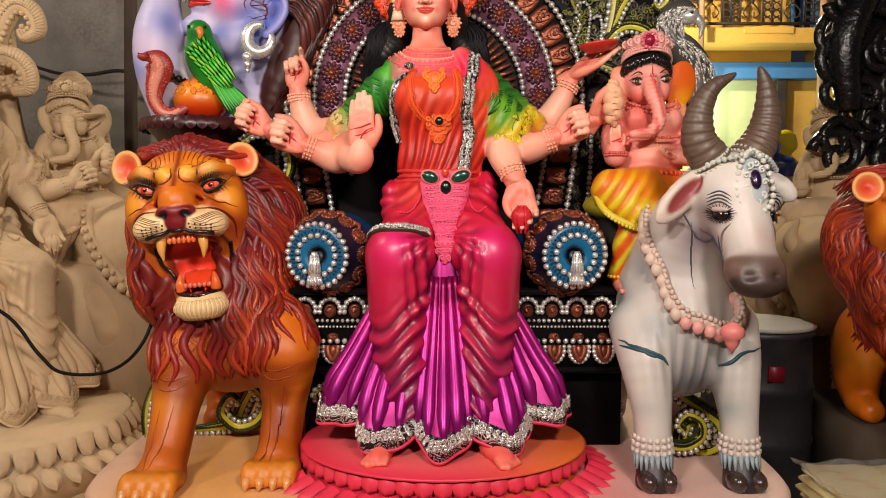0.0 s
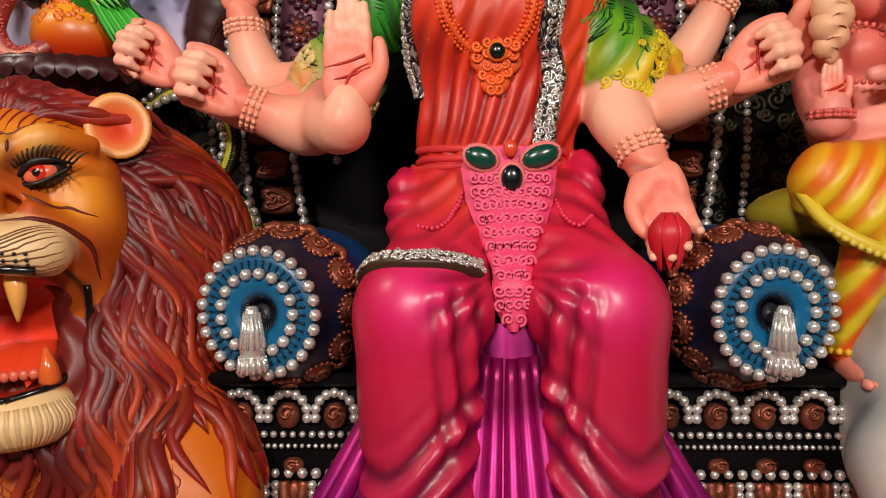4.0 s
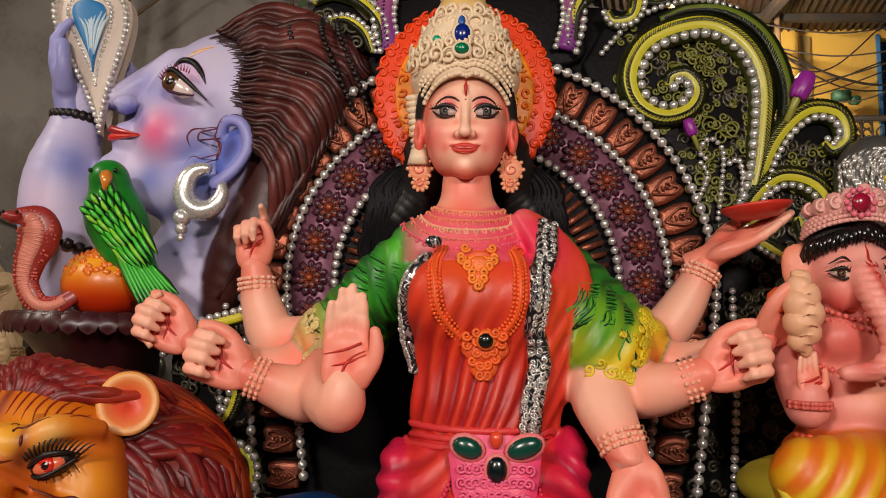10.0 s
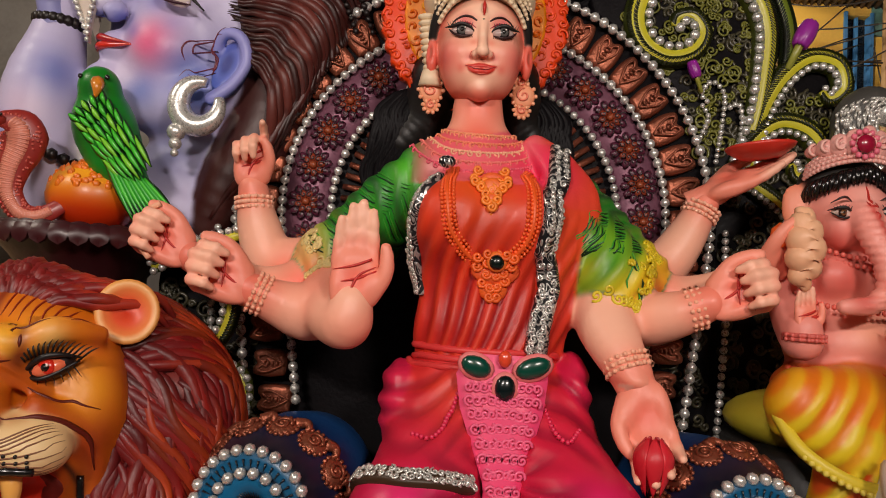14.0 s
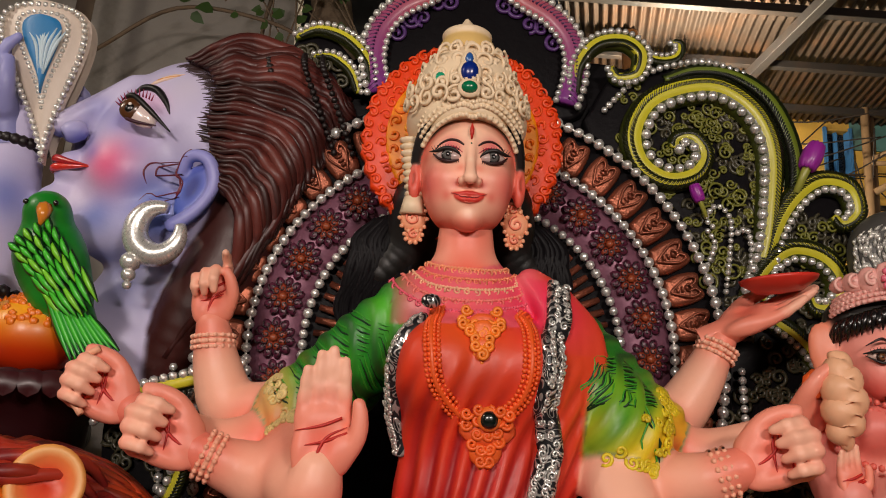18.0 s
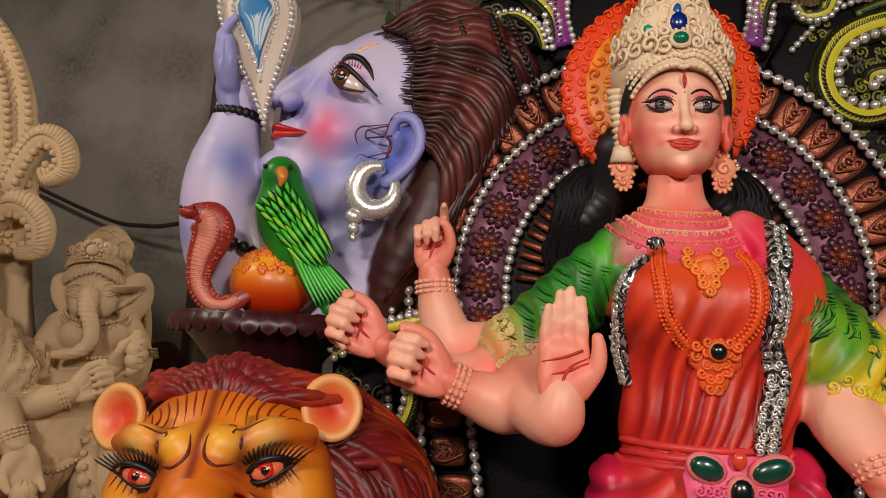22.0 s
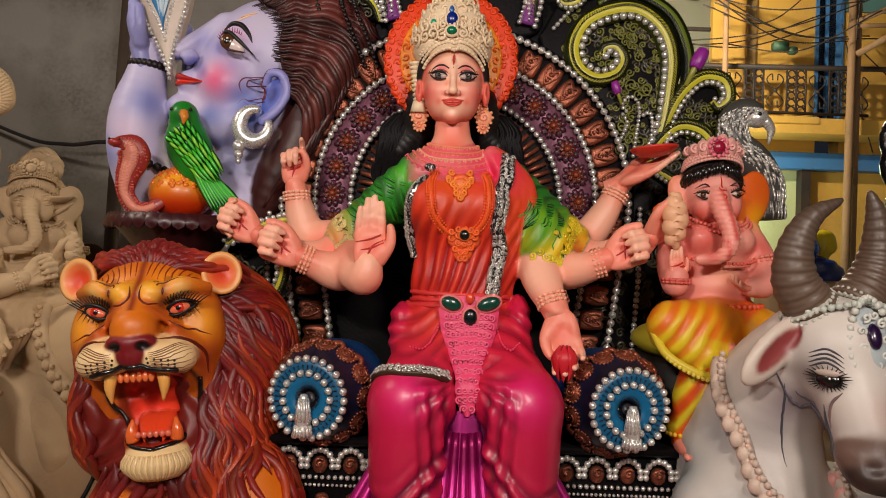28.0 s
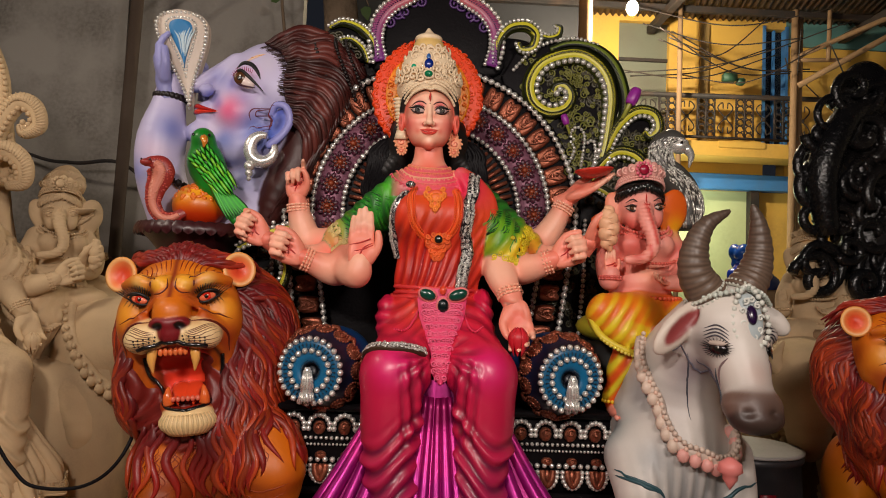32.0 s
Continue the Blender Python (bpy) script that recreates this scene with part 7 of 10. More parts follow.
        s.ball((1.125 + 0.064 * math.cos(a) * (1 - 0.3 * math.sin(a)), 2.578 + 0.026 * math.sin(a), 1.615 + 0.112 * math.sin(a)), 0.012, srgb(206, 206, 196), 0, None, 7)
    s.pearls(curve_through([(1.125, 2.6, 1.72), (1.06, 2.6, 1.705), (0.98, 2.65, 1.68)], 6), 0.011, srgb(190, 196, 186), 0, 2, 7)
    s.pearls(curve_through([(1.125, 2.6, 1.72), (1.19, 2.62, 1.7), (1.25, 2.68, 1.66)], 6), 0.011, srgb(190, 196, 186), 0, 2, 7)
    # eyes with heavy lids, and the lines painted round them
    for sg in (-1, 1):
        e, g = c.cling(np.array([[1.11 + 0.105 * sg, 2.58, 1.495]]))
        e, g = e[0], g[0]
        side = np.cross((0, 0, 1), g)
        side /= np.linalg.norm(side)
        up = np.cross(g, side)
        R = np.stack([side, -g, up], 1)
        s.ball(e - up * 0.002, (0.038, 0.015, 0.023), INK, 1, R, 14)
        s.ball(e + g * 0.004 + up * 0.019, (0.043, 0.013, 0.012), srgb(190, 172, 160), 0, R, 12)
        # painted highlight on the black eye
        s.ball(e + g * 0.014 + up * 0.004 + side * 0.008, 0.004, WHITE, 1, None, 6)
        for k in range(13):
            a = math.pi * (0.06 + 0.88 * k / 12)
            for f, ln in ((1, 0.03), (-1, 0.02)):
                o = side * 0.036 * math.cos(a) + up * 0.021 * math.sin(a) * f
                s.tube([e + o + g * 0.008, e + o * (1 + ln / 0.032) + g * 0.012], (0.003, 0.0006), INK, 0, 5)
        for k in range(4):
            c.mark(s, [e - side * 0.05 + up * (0.03 + 0.014 * k) + g * 0.02, e + up * (0.046 + 0.014 * k) + g * 0.02, e + side * 0.05 + up * (0.024 + 0.014 * k) + g * 0.02], 0.0032, srgb(60, 56, 64))
        c.mark(s, [e - up * 0.03 - side * 0.04 * sg + g * 0.01, e - up * 0.07 - side * 0.01 * sg, e - up * 0.14], 0.005, srgb(120, 96, 96))
    GREYL = srgb(70, 72, 82)
    for k in range(5):
        c.mark(s, [(0.9 + 0.03 * k, 2.66, 1.44 - 0.03 * k), (0.93 + 0.03 * k, 2.66, 1.34 - 0.03 * k), (0.99 + 0.022 * k, 2.64, 1.24 - 0.016 * k)], 0.0055, srgb(96, 92, 104))
    for pts, r in (([(0.94, 2.7, 1.46), (0.95, 2.7, 1.34), (0.98, 2.7, 1.22)], 0.004), ([(1.0, 2.6, 1.42), (1.01, 2.6, 1.33), (1.06, 2.55, 1.25)], 0.006)):
        c.mark(s, pts, r, GREYL)
    for pts in ([(0.66, 2.8, 1.0), (0.75, 2.7, 0.985), (0.84, 2.7, 0.95), (0.88, 2.7, 0.9)], [(0.7, 2.8, 0.97), (0.78, 2.7, 0.965), (0.86, 2.7, 0.93)], [(1.2, 2.8, 0.95), (1.12, 2.7, 0.93), (1.06, 2.7, 0.9)]):
        c.mark(s, pts, 0.008, TEAL)
    # garland of shells and a tassel
    line = curve_through([(0.83, 2.93, 1.5), (0.82, 2.84, 1.36), (0.84, 2.74, 1.24), (0.9, 2.66, 1.13), (1.02, 2.63, 1.075), (1.1, 2.66, 1.06), (1.18, 2.72, 1.1), (1.21, 2.8, 1.2)], 10)
    line, gl = c.cling(line, 6)
    line = line + gl * 0.014
    s.tube(line, 0.026, srgb(196, 176, 162), 0, 8)
    s.pearls(line + (0, -0.02, 0.025), 0.012, srgb(206, 184, 168), 0, 1.9, 7)
    for p in even(line, 0.05):
        s.ball(p + (-0.008, -0.022, -0.022), (0.025, 0.02, 0.028), srgb(214, 190, 172) if p[0] < 0.93 else srgb(224, 160, 150), 0, None, 9)
        s.ball(p + (0, -0.03, 0.004), 0.01, srgb(220, 180, 160), 0, None, 7)
    s.lathe([(0.01, 0.05), (0.04, 0.03), (0.045, 0.0), (0.028, -0.012), (0.026, -0.03), (0.0, -0.07)], (1.075, 2.61, 1.045), srgb(224, 128, 122), 0, 14)
    # anklets and hooves
    for x in (0.82, 1.16):
        for k in range(16):
            a = 2 * math.pi * k / 16
            for zz, r in ((0.625, 0.066), (0.6, 0.07), (0.575, 0.072)):
                s.ball((x + r * math.cos(a), 2.724 + r * math.sin(a), zz), 0.013, srgb(214, 200, 190), 0, None, 7)
        for k in range(20):
            a = 2 * math.pi * k / 20
            s.tube([(x + 0.066 * math.cos(a), 2.717 + 0.066 * math.sin(a), 0.57), (x + 0.072 * math.cos(a), 2.705 + 0.072 * math.sin(a), 0.51)], (0.012, 0.004), srgb(150, 164, 170), 0, 5)
        for sg in (-1, 1):
            s.ball((x + 0.038 * sg, 2.65, 0.475), (0.038, 0.065, 0.042), srgb(60, 46, 42), 1, None, 12)
    return s


BULL = bull()
bull_statue = tagged(part("bull_statue", BULL, [PAINT, ENAMEL]), "white painted bull statue with ringed horns and shell garland", "statue")

# ---- the base, the lotus and the throne ----
BASEPAINT = painted("base_paint", rough=0.6, grain=50, wear=0.5, relief=0.25, dirt=(0.4, 0.2, 0.15))
TH_Y = 3.66


def arc(rx, rz, a0, a1, n=60, c=(-0.045, 2.06), legs=0.0, y=0.0):
    """The arch of the throne's back, from its left foot over the top to its right foot."""
    t = np.radians(np.linspace(a0, a1, n))
    line = np.stack([c[0] + rx * np.cos(t), np.full(n, y), c[1] + rz * np.sin(t)], 1)
    if legs:
        d = np.linspace(1, 0, 12)[:-1]
        left = np.stack([line[0][0] + 0.02 * d, np.full(11, y), line[0][2] - legs * d], 1)
        right = np.stack([line[-1][0] - 0.02 * d, np.full(11, y), line[-1][2] - legs * d], 1)[::-1]
        line = np.vstack([left, line, right])
    return line


def base_and_lotus():
    base = thing("statue_base", "low painted plaster base blushed pink and yellow", "base")
    s = Soup()
    t = np.linspace(0, 2 * math.pi, 97)[:-1]
    out = np.stack([1.42 * np.sign(np.cos(t)) * np.abs(np.cos(t)) ** 0.5, 0.82 * np.sign(np.sin(t)) * np.abs(np.sin(t)) ** 0.5], 1)
    rows, cols = [], []
    for r, z in ((1.0, 0.2), (1.0, 0.41), (0.985, 0.435), (0.95, 0.44), (0.7, 0.44), (0.4, 0.44), (0.02, 0.44)):
        p = np.column_stack([-0.02 + out[:, 0] * r, 3.18 + out[:, 1] * r, np.full(len(out), z)])
        rows.append(p)
        pink = np.exp(-((p[:, 0] - 0.05) / 0.75) ** 4)[:, None]
        gold = np.exp(-(((p[:, 0] + 0.9) / 0.45) ** 2))[:, None]
        cc = srgb(222, 190, 176) * (1 - pink) + srgb(226, 130, 130) * pink
        cols.append(cc * (1 - gold) + srgb(226, 166, 84) * gold)
    s.grid(rows, np.array(cols).reshape(-1, 3), 0, True)
    part("plinth", s, BASEPAINT, base)
    s = Soup()
    for x in (-1.2, -0.4, 0.4, 1.2):
        s.box((x - 0.05, 2.5, 0.1), (x + 0.05, 3.9, 0.2), ONE, 0)
    for y in (2.6, 3.2, 3.8):
        s.box((-1.35, y - 0.05, 0.0), (1.35, y + 0.05, 0.1), ONE, 0)
    part("timber_frame", s, WOOD, base, "rough timber bearers", soft=False)
    lotus = thing("lotus_pedestal", "pink painted lotus pedestal with two rings of petals", "pedestal")
    s = Soup()
    prof = [(0.56, 0.44), (0.58, 0.47), (0.53, 0.5), (0.55, 0.53), (0.595, 0.548), (0.58, 0.556), (0.3, 0.56), (0.0, 0.56)]
    n = 64
    rows, cols = [], []
    for r, z in prof:
        t = np.arange(n) * 2 * math.pi / n
        p = np.column_stack([0.0 + r * np.cos(t), 2.92 + 0.78 * r * np.sin(t), np.full(n, z)])
        rows.append(p)
        g = np.exp(-((p[:, 0] - 0.5) / 0.25) ** 2)[:, None]
        g2 = smooth(0.3, 0.55, r) * np.ones((n, 1))
        cols.append((srgb(232, 110, 108) * (1 - g2) + srgb(222, 44, 72) * g2) * (1 - g) + srgb(226, 110, 44) * g)
    s.grid(rows, np.array(cols).reshape(-1, 3), 0, True)
    part("lotus_body", s, PAINT, lotus)
    for num, rr, zz, ln, tilt, col in ((52, 0.575, 0.535, 0.05, -15, srgb(226, 56, 80)), (46, 0.6, 0.475, 0.12, -60, srgb(222, 50, 78))):
        pet = Soup()
        g = []
        for v in np.linspace(0, 1, 6):
            w = 0.036 * (1 - v ** 3) ** 0.5
            g.append([(u * w, -ln * v, -0.016 * u * u - 0.02 * v * v + 0.012) for u in np.linspace(-1, 1, 7)])
        pet.grid(g, col, 0)
        g2 = [[(x, y, z - 0.012) for x, y, z in row] for row in g]
        pet.grid([r[::-1] for r in g2], col * 0.8, 0)
        me = pet.mesh("petal", [PAINT])
        for k in range(num):
            a = 360 * k / num
            ob = new("petal", me)
            ob.parent = lotus
            ca, sa = math.cos(radians(a)), math.sin(radians(a))
            ob.matrix_basis = pose(rr * ca, 2.92 + 0.78 * rr * sa, zz) @ pose(0, 0, 0, 0, 0, math.degrees(math.atan2(sa / 0.78, ca)) + 90) @ pose(0, 0, 0, 60 if ln < 0.1 else 12, 0, 0)


base_and_lotus()



VIOLET = painted("dusky_violet", (0.25, 0.1, 0.15), rough=0.4, metal=0.35, grain=60, wear=0.8, relief=0.5, dirt=(0.05, 0.015, 0.04))
LIME, OLIVE, NIGHT = srgb(184, 176, 40), srgb(66, 74, 12), srgb(10, 10, 10)
STEEL = srgb(205, 204, 198)


def child(name, me, parent, m, label=""):
    ob = new(name, me)
    ob.parent = parent
    ob.matrix_basis = m
    return tagged(ob, label)


def scroll(parent, pts, width, name="scroll", y=TH_Y, beads=1, bead=0.0125, col=LIME, ground=OLIVE, ribs=True, side=1, per=8):
    """A carved scroll that winds in at its end: a dark body, a bright tongue with ribs, and a string of silver beads along it."""
    line = curve_through([(a, y, b) for a, b in pts], per)
    n = len(line)
    t = np.linspace(0, 1, n)
    w = width * (0.45 + 0.55 * np.sin(math.pi * np.clip(0.25 + 0.75 * (1 - t), 0, 1)) ** 0.7) * (1 - 0.55 * t ** 2)
    d = np.gradient(line, axis=0)
    d /= np.linalg.norm(d, axis=1)[:, None]
    off = np.stack([d[:, 2], np.zeros(n), -d[:, 0]], 1) * side
    s = Soup()
    s.tube(line, w, ground * 0.7, 0, 10, 0, 0.75, (0, -1, 0))
    s.tube(line + (0, -0.5, 0) * w[:, None] - off * w[:, None] * 0.15, w * 0.62, np.array([col * (0.8 + 0.45 * math.sin(3.1 * q)) + ground * 0.2 for q in t]), 0, 8, 0, 0.5, (0, -1, 0))
    if ribs:
        for k in range(2, n - 1, 1):
            for u in (0.0, 0.5):
                p = line[k] * (1 - u) + line[k - 1] * u
                a = p - off[k] * w[k] * 0.2 + (0, -0.78 * w[k], 0)
                s.tube([a, p - off[k] * w[k] * 0.8 - d[k] * w[k] * 0.6 + (0, -0.52 * w[k], 0)], (0.0032, 0.0058), ground * 0.22, 0, 5)
    body = part(name, s, SATIN, parent)
    if beads:
        s = Soup()
        s.pearls(line + off * w[:, None] * 0.62 + (0, -0.62, 0) * w[:, None], bead, STEEL, 0, 2.05)
        tagged(part("bead_string", s, SILVER, body, "string of silver beads"), kind="stuff")
    return body


def curls(parent, spots, col, name="curl_relief", r=0.004):
    s = Soup()
    for x, z, rad, start, hand, y in spots:
        s.tube(spiral((x, y, z), rad, 1.4, start, hand), r, col, 0, 5)
    return tagged(part(name, s, SATIN, parent), kind="stuff")


def throne():
    th = thing("throne", "black throne with tall arched back, silver beads and lime scrolls", "throne")
    s = Soup()
    line = arc(0.785, 0.785, 180, 0, 60, (-0.045, 2.06), 1.0)
    s.slab([(p[0], p[2]) for p in line], Matrix.Translation((0, TH_Y, 0)), 0.06, ONE, 0, 0.015)
    part("back_board", s, BLACK, th, "black lacquered back board")
    # violet band with rosettes
    s = Soup()
    a, b = arc(0.6, 0.6, 192, -12, 70), arc(0.455, 0.455, 192, -12, 70)
    rows = []
    for w in np.linspace(0, 1, 7):
        q = a * (1 - w) + b * w
        q[:, 1] = TH_Y - 0.004 - 0.03 * math.sin(math.pi * w) ** 0.6
        rows.append(q)
    s.grid(rows[::-1], ONE, 0)
    band = part("arch_band", s, VIOLET, th, "dusky violet arch band")
    r = Soup()
    for ring, (num, rad, pr, col) in enumerate(((11, 0.042, 0.0165, srgb(84, 30, 52)), (8, 0.024, 0.0135, srgb(136, 54, 32)))):
        for k in range(num):
            an = 2 * math.pi * (k + 0.5 * ring) / num
            r.ball((rad * math.cos(an), -0.006 - 0.006 * ring, rad * math.sin(an)), (pr * 1.15, 0.008, pr * 0.8), col, 0, turn(0, -math.degrees(an), 0), 8)
            r.tube(spiral((rad * math.cos(an), -0.013 - 0.006 * ring, rad * math.sin(an)), pr * 0.75, 1.0, math.degrees(an), 1, n=12), 0.0022, srgb(40, 12, 22), 0, 4)
    r.ball((0, -0.018, 0), 0.012, srgb(150, 70, 40), 0, None, 8)
    rose = r.mesh("rosette", [SATIN])
    for k in range(17):
        an = 192 - 12.75 * k
        ca, sa = math.cos(radians(an)), math.sin(radians(an))
        child("rosette", rose, band, pose(-0.045 + 0.527 * ca, TH_Y - 0.034, 2.06 + 0.527 * sa, 0, 90 - an))
    # copper tiles round the arch and down its legs
    r = Soup()
    out = curve_through([(x, 0, z) for x, z in ((-0.036, -0.048), (-0.043, 0.0), (-0.036, 0.045), (-0.016, 0.05), (0, 0.04), (0.016, 0.05), (0.036, 0.045), (0.043, 0.0), (0.036, -0.048), (0, -0.054), (-0.036, -0.048))], 4)[:-1]
    r.slab([(p[0], p[2]) for p in out], Matrix.Identity(4), 0.03, ONE, 0, 0.012)
    for sg in (-1, 1):
        r.tube([(0.0, -0.006, -0.045), (0.014 * sg, -0.008, -0.02), (0.026 * sg, -0.008, 0.01), (0.02 * sg, -0.008, 0.032), (0.006 * sg, -0.006, 0.022), (0.01 * sg, -0.005, 0.006)], 0.0036, ONE, 0, 6, 5)
    for k in range(5):
        r.ball((0, -0.004, -0.036 + 0.013 * k), (0.01, 0.006, 0.005), ONE, 0, None, 8)
    tile = r.mesh("arch_tile", [COPPER])
    for k in range(23):
        an = 188 - 8.9 * k
        ca, sa = math.cos(radians(an)), math.sin(radians(an))
        child("arch_tile", tile, th, pose(-0.045 + 0.675 * ca, TH_Y - 0.028, 2.06 + 0.675 * sa, 0, 90 - an) @ Matrix.Diagonal((1.1, 1.2, 1.08, 1)), "dark copper relief tile" if k == 0 else "")
    for sg in (-1, 1):
        for k in range(6):
            child("arch_tile", tile, th, pose(-0.045 + sg * (0.665 - 0.022 * k), TH_Y - 0.028 - 0.012 * k, 1.88 - 0.105 * k, 0, sg * 90))
    # strings of silver beads
    for rad, size, leg in ((0.748, 0.0165, 0.62), (0.605, 0.0155, 0.55), (0.45, 0.0145, 0.35)):
        s = Soup()
        line = arc(rad, rad, 184, -4, 90, y=TH_Y - 0.03)
        d = np.linspace(1, 0, 16)[:-1]
        tip = 0.1 if rad > 0.5 else 0.04
        left = np.stack([line[0][0] + tip * d, np.full(15, TH_Y - 0.03) - 0.08 * d, line[0][2] - leg * d], 1)
        right = np.stack([line[-1][0] - tip * d, np.full(15, TH_Y - 0.03) - 0.08 * d, line[-1][2] - leg * d], 1)[::-1]
        path = np.vstack([left, line, right])
        if rad > 0.5:
            s.tube(path, 0.004, STEEL, 0, 5)
            string = tagged(part("bead_string", s, SILVER, th, "arched string of silver beads"), kind="stuff")
            b = Soup()
            b.ball((0, 0, 0), size, STEEL, 0, None, 10)
            me = b.mesh("bead", [SILVER])
            for p in even(path, size * 2.1):
                child("bead", me, string, pose(*p) @ Matrix.Diagonal((1, 1, 1.0 + 0.1 * math.sin(40 * p[0]), 1)))
        else:
            s.pearls(path, size, STEEL, 0, 2.05)
            tagged(part("bead_string", s, SILVER, th, "arched string of silver beads"), kind="stuff")
    for sg in (-1, 1):
        s = Soup()
        s.pearls([(-0.045 + 0.8 * sg, TH_Y - 0.02, 2.05), (-0.045 + 0.785 * sg, TH_Y - 0.08, 1.75), (-0.045 + 0.76 * sg, TH_Y - 0.1, 1.42)], 0.013, STEEL, 0, 2.05)
        tagged(part("bead_string", s, SILVER, th), kind="stuff")
        # copper rays behind the shoulders
        for k in range(15):
            a = radians(4 + 5 * k)
            s = Soup()
            s.tube([(-0.045 + sg * 0.3 * math.cos(a), TH_Y - 0.012, 2.06 + 0.3 * math.sin(a)), (-0.045 + sg * 0.36 * math.cos(a), TH_Y - 0.024, 2.06 + 0.36 * math.sin(a)), (-0.045 + sg * 0.425 * math.cos(a), TH_Y - 0.016, 2.06 + 0.425 * math.sin(a))], (0.006, 0.012, 0.009), ONE, 0, 8, 0, 0.6, (0, -1, 0))
            part("copper_ray", s, COPPER, th)
    # side wings of black carved work behind the scrolls
    for out in ([(0.3, 2.8), (0.42, 2.98), (0.65, 2.99), (0.86, 2.93), (0.95, 2.75), (0.92, 2.6), (1.03, 2.63), (1.12, 2.58), (1.12, 2.45), (1.08, 2.3), (1.05, 2.0), (0.98, 1.5), (0.72, 1.3), (0.55, 2.0)],
                [(-0.75, 2.3), (-0.8, 2.0), (-1.0, 1.9), (-1.02, 1.7), (-0.9, 1.4), (-0.6, 1.3), (-0.6, 2.0)],
                [(-0.35, 2.85), (-0.5, 3.02), (-0.62, 2.99), (-0.52, 2.85)]):
        s = Soup()
        line = curve_through([(a, 0, b) for a, b in out + out[:1]], 5)[:-1]
        s.slab([(p[0], p[2]) for p in line], Matrix.Translation((0, TH_Y + 0.012, 0)), 0.05, ONE, 0, 0.012)
        part("wing_board", s, BLACK, th, "black carved side wing")
    for out in ([(0.16, 2.68), (0.16, 2.95), (0.28, 3.02), (0.48, 2.99), (0.56, 2.8), (0.4, 2.66)], [(-0.25, 2.68), (-0.25, 2.95), (-0.4, 2.99), (-0.52, 2.9), (-0.5, 2.7)]):
        s = Soup()
        line = curve_through([(a, 0, b) for a, b in out + out[:1]], 5)[:-1]
        s.slab([(p[0], p[2]) for p in line], Matrix.Translation((0, TH_Y + 0.066, 0)), 0.04, ONE, 0, 0.01)
        part("hood_foot_board", s, BLACK, th)
    # lime scrolls
    scroll(th, [(0.78, 2.25), (0.835, 2.4), (0.86, 2.55), (0.868, 2.72), (0.82, 2.84), (0.72, 2.91), (0.61, 2.905), (0.5, 2.85), (0.452, 2.75), (0.475, 2.66), (0.55, 2.617), (0.63, 2.64), (0.66, 2.7), (0.63, 2.75), (0.585, 2.745), (0.575, 2.715)], 0.056, side=-1, bead=0.0165)
    scroll(th, [(0.9, 2.45), (0.95, 2.62), (0.945, 2.76), (0.88, 2.9), (0.77, 2.975), (0.65, 2.985), (0.55, 2.95)], 0.04, "leaf_border", TH_Y + 0.01, 0, col=srgb(96, 110, 30), ground=srgb(30, 40, 12))
    s = Soup()
    s.pearls(curve_through([(0.36, TH_Y, 2.83), (0.45, TH_Y, 2.93), (0.55, TH_Y - 0.01, 2.985), (0.68, TH_Y - 0.01, 3.01), (0.8, TH_Y, 2.985)], 8), 0.011, STEEL, 0, 2.05)
    tagged(part("bead_string", s, SILVER, th), kind="stuff")
    scroll(th, [(0.26, 2.86), (0.27, 2.97), (0.33, 3.05), (0.42, 3.065), (0.475, 3.02), (0.46, 2.95), (0.4, 2.935), (0.375, 2.97)], 0.042, side=-1, bead=0.011)
    scroll(th, [(0.45, 3.05), (0.52, 3.01), (0.58, 3.02), (0.595, 3.06), (0.57, 3.075)], 0.026, side=-1, bead=0.009)
    scroll(th, [(0.83, 2.26), (0.86, 2.42), (0.92, 2.55), (1.01, 2.63), (1.1, 2.62), (1.125, 2.55), (1.085, 2.51), (1.06, 2.535)], 0.048, side=1, bead=0.0125)
    scroll(th, [(0.78, 2.24), (0.83, 2.34), (0.91, 2.41), (1.0, 2.4), (1.055, 2.34), (1.04, 2.26), (0.985, 2.25), (0.97, 2.29)], 0.05, side=1, bead=0.0125)
    scroll(th, [(0.79, 2.23), (0.86, 2.2), (0.95, 2.13), (1.02, 2.02), (1.08, 1.86)], 0.04, "leaf", side=1, bead=0.011)
    scroll(th, [(-0.36, 2.85), (-0.38, 2.94), (-0.45, 3.01), (-0.54, 3.035), (-0.61, 3.005)], 0.034, side=1, bead=0.011)
    scroll(th, [(-0.4, 2.83), (-0.43, 2.9), (-0.49, 2.945), (-0.55, 2.945)], 0.026, side=1, bead=0.01)
    scroll(th, [(1.07, 2.2), (1.13, 2.05), (1.16, 1.9), (1.17, 1.7)], 0.045, "leaf", TH_Y - 0.12, side=1, bead=0.011)
    # small carved curls between them
    rng = random.Random(8)
    spots = [(rng.uniform(0.62, 0.8), rng.uniform(2.3, 2.62), rng.uniform(0.016, 0.034), rng.uniform(0, 360), rng.choice((-1, 1)), TH_Y - 0.006) for _ in range(26)]
    spots += [(rng.uniform(0.5, 0.74), rng.uniform(2.66, 2.86), rng.uniform(0.014, 0.024), rng.uniform(0, 360), rng.choice((-1, 1)), TH_Y - 0.002) for _ in range(24)]
    spots += [(rng.uniform(0.95, 1.1), rng.uniform(2.38, 2.5), rng.uniform(0.014, 0.024), rng.uniform(0, 360), rng.choice((-1, 1)), TH_Y - 0.002) for _ in range(12)]
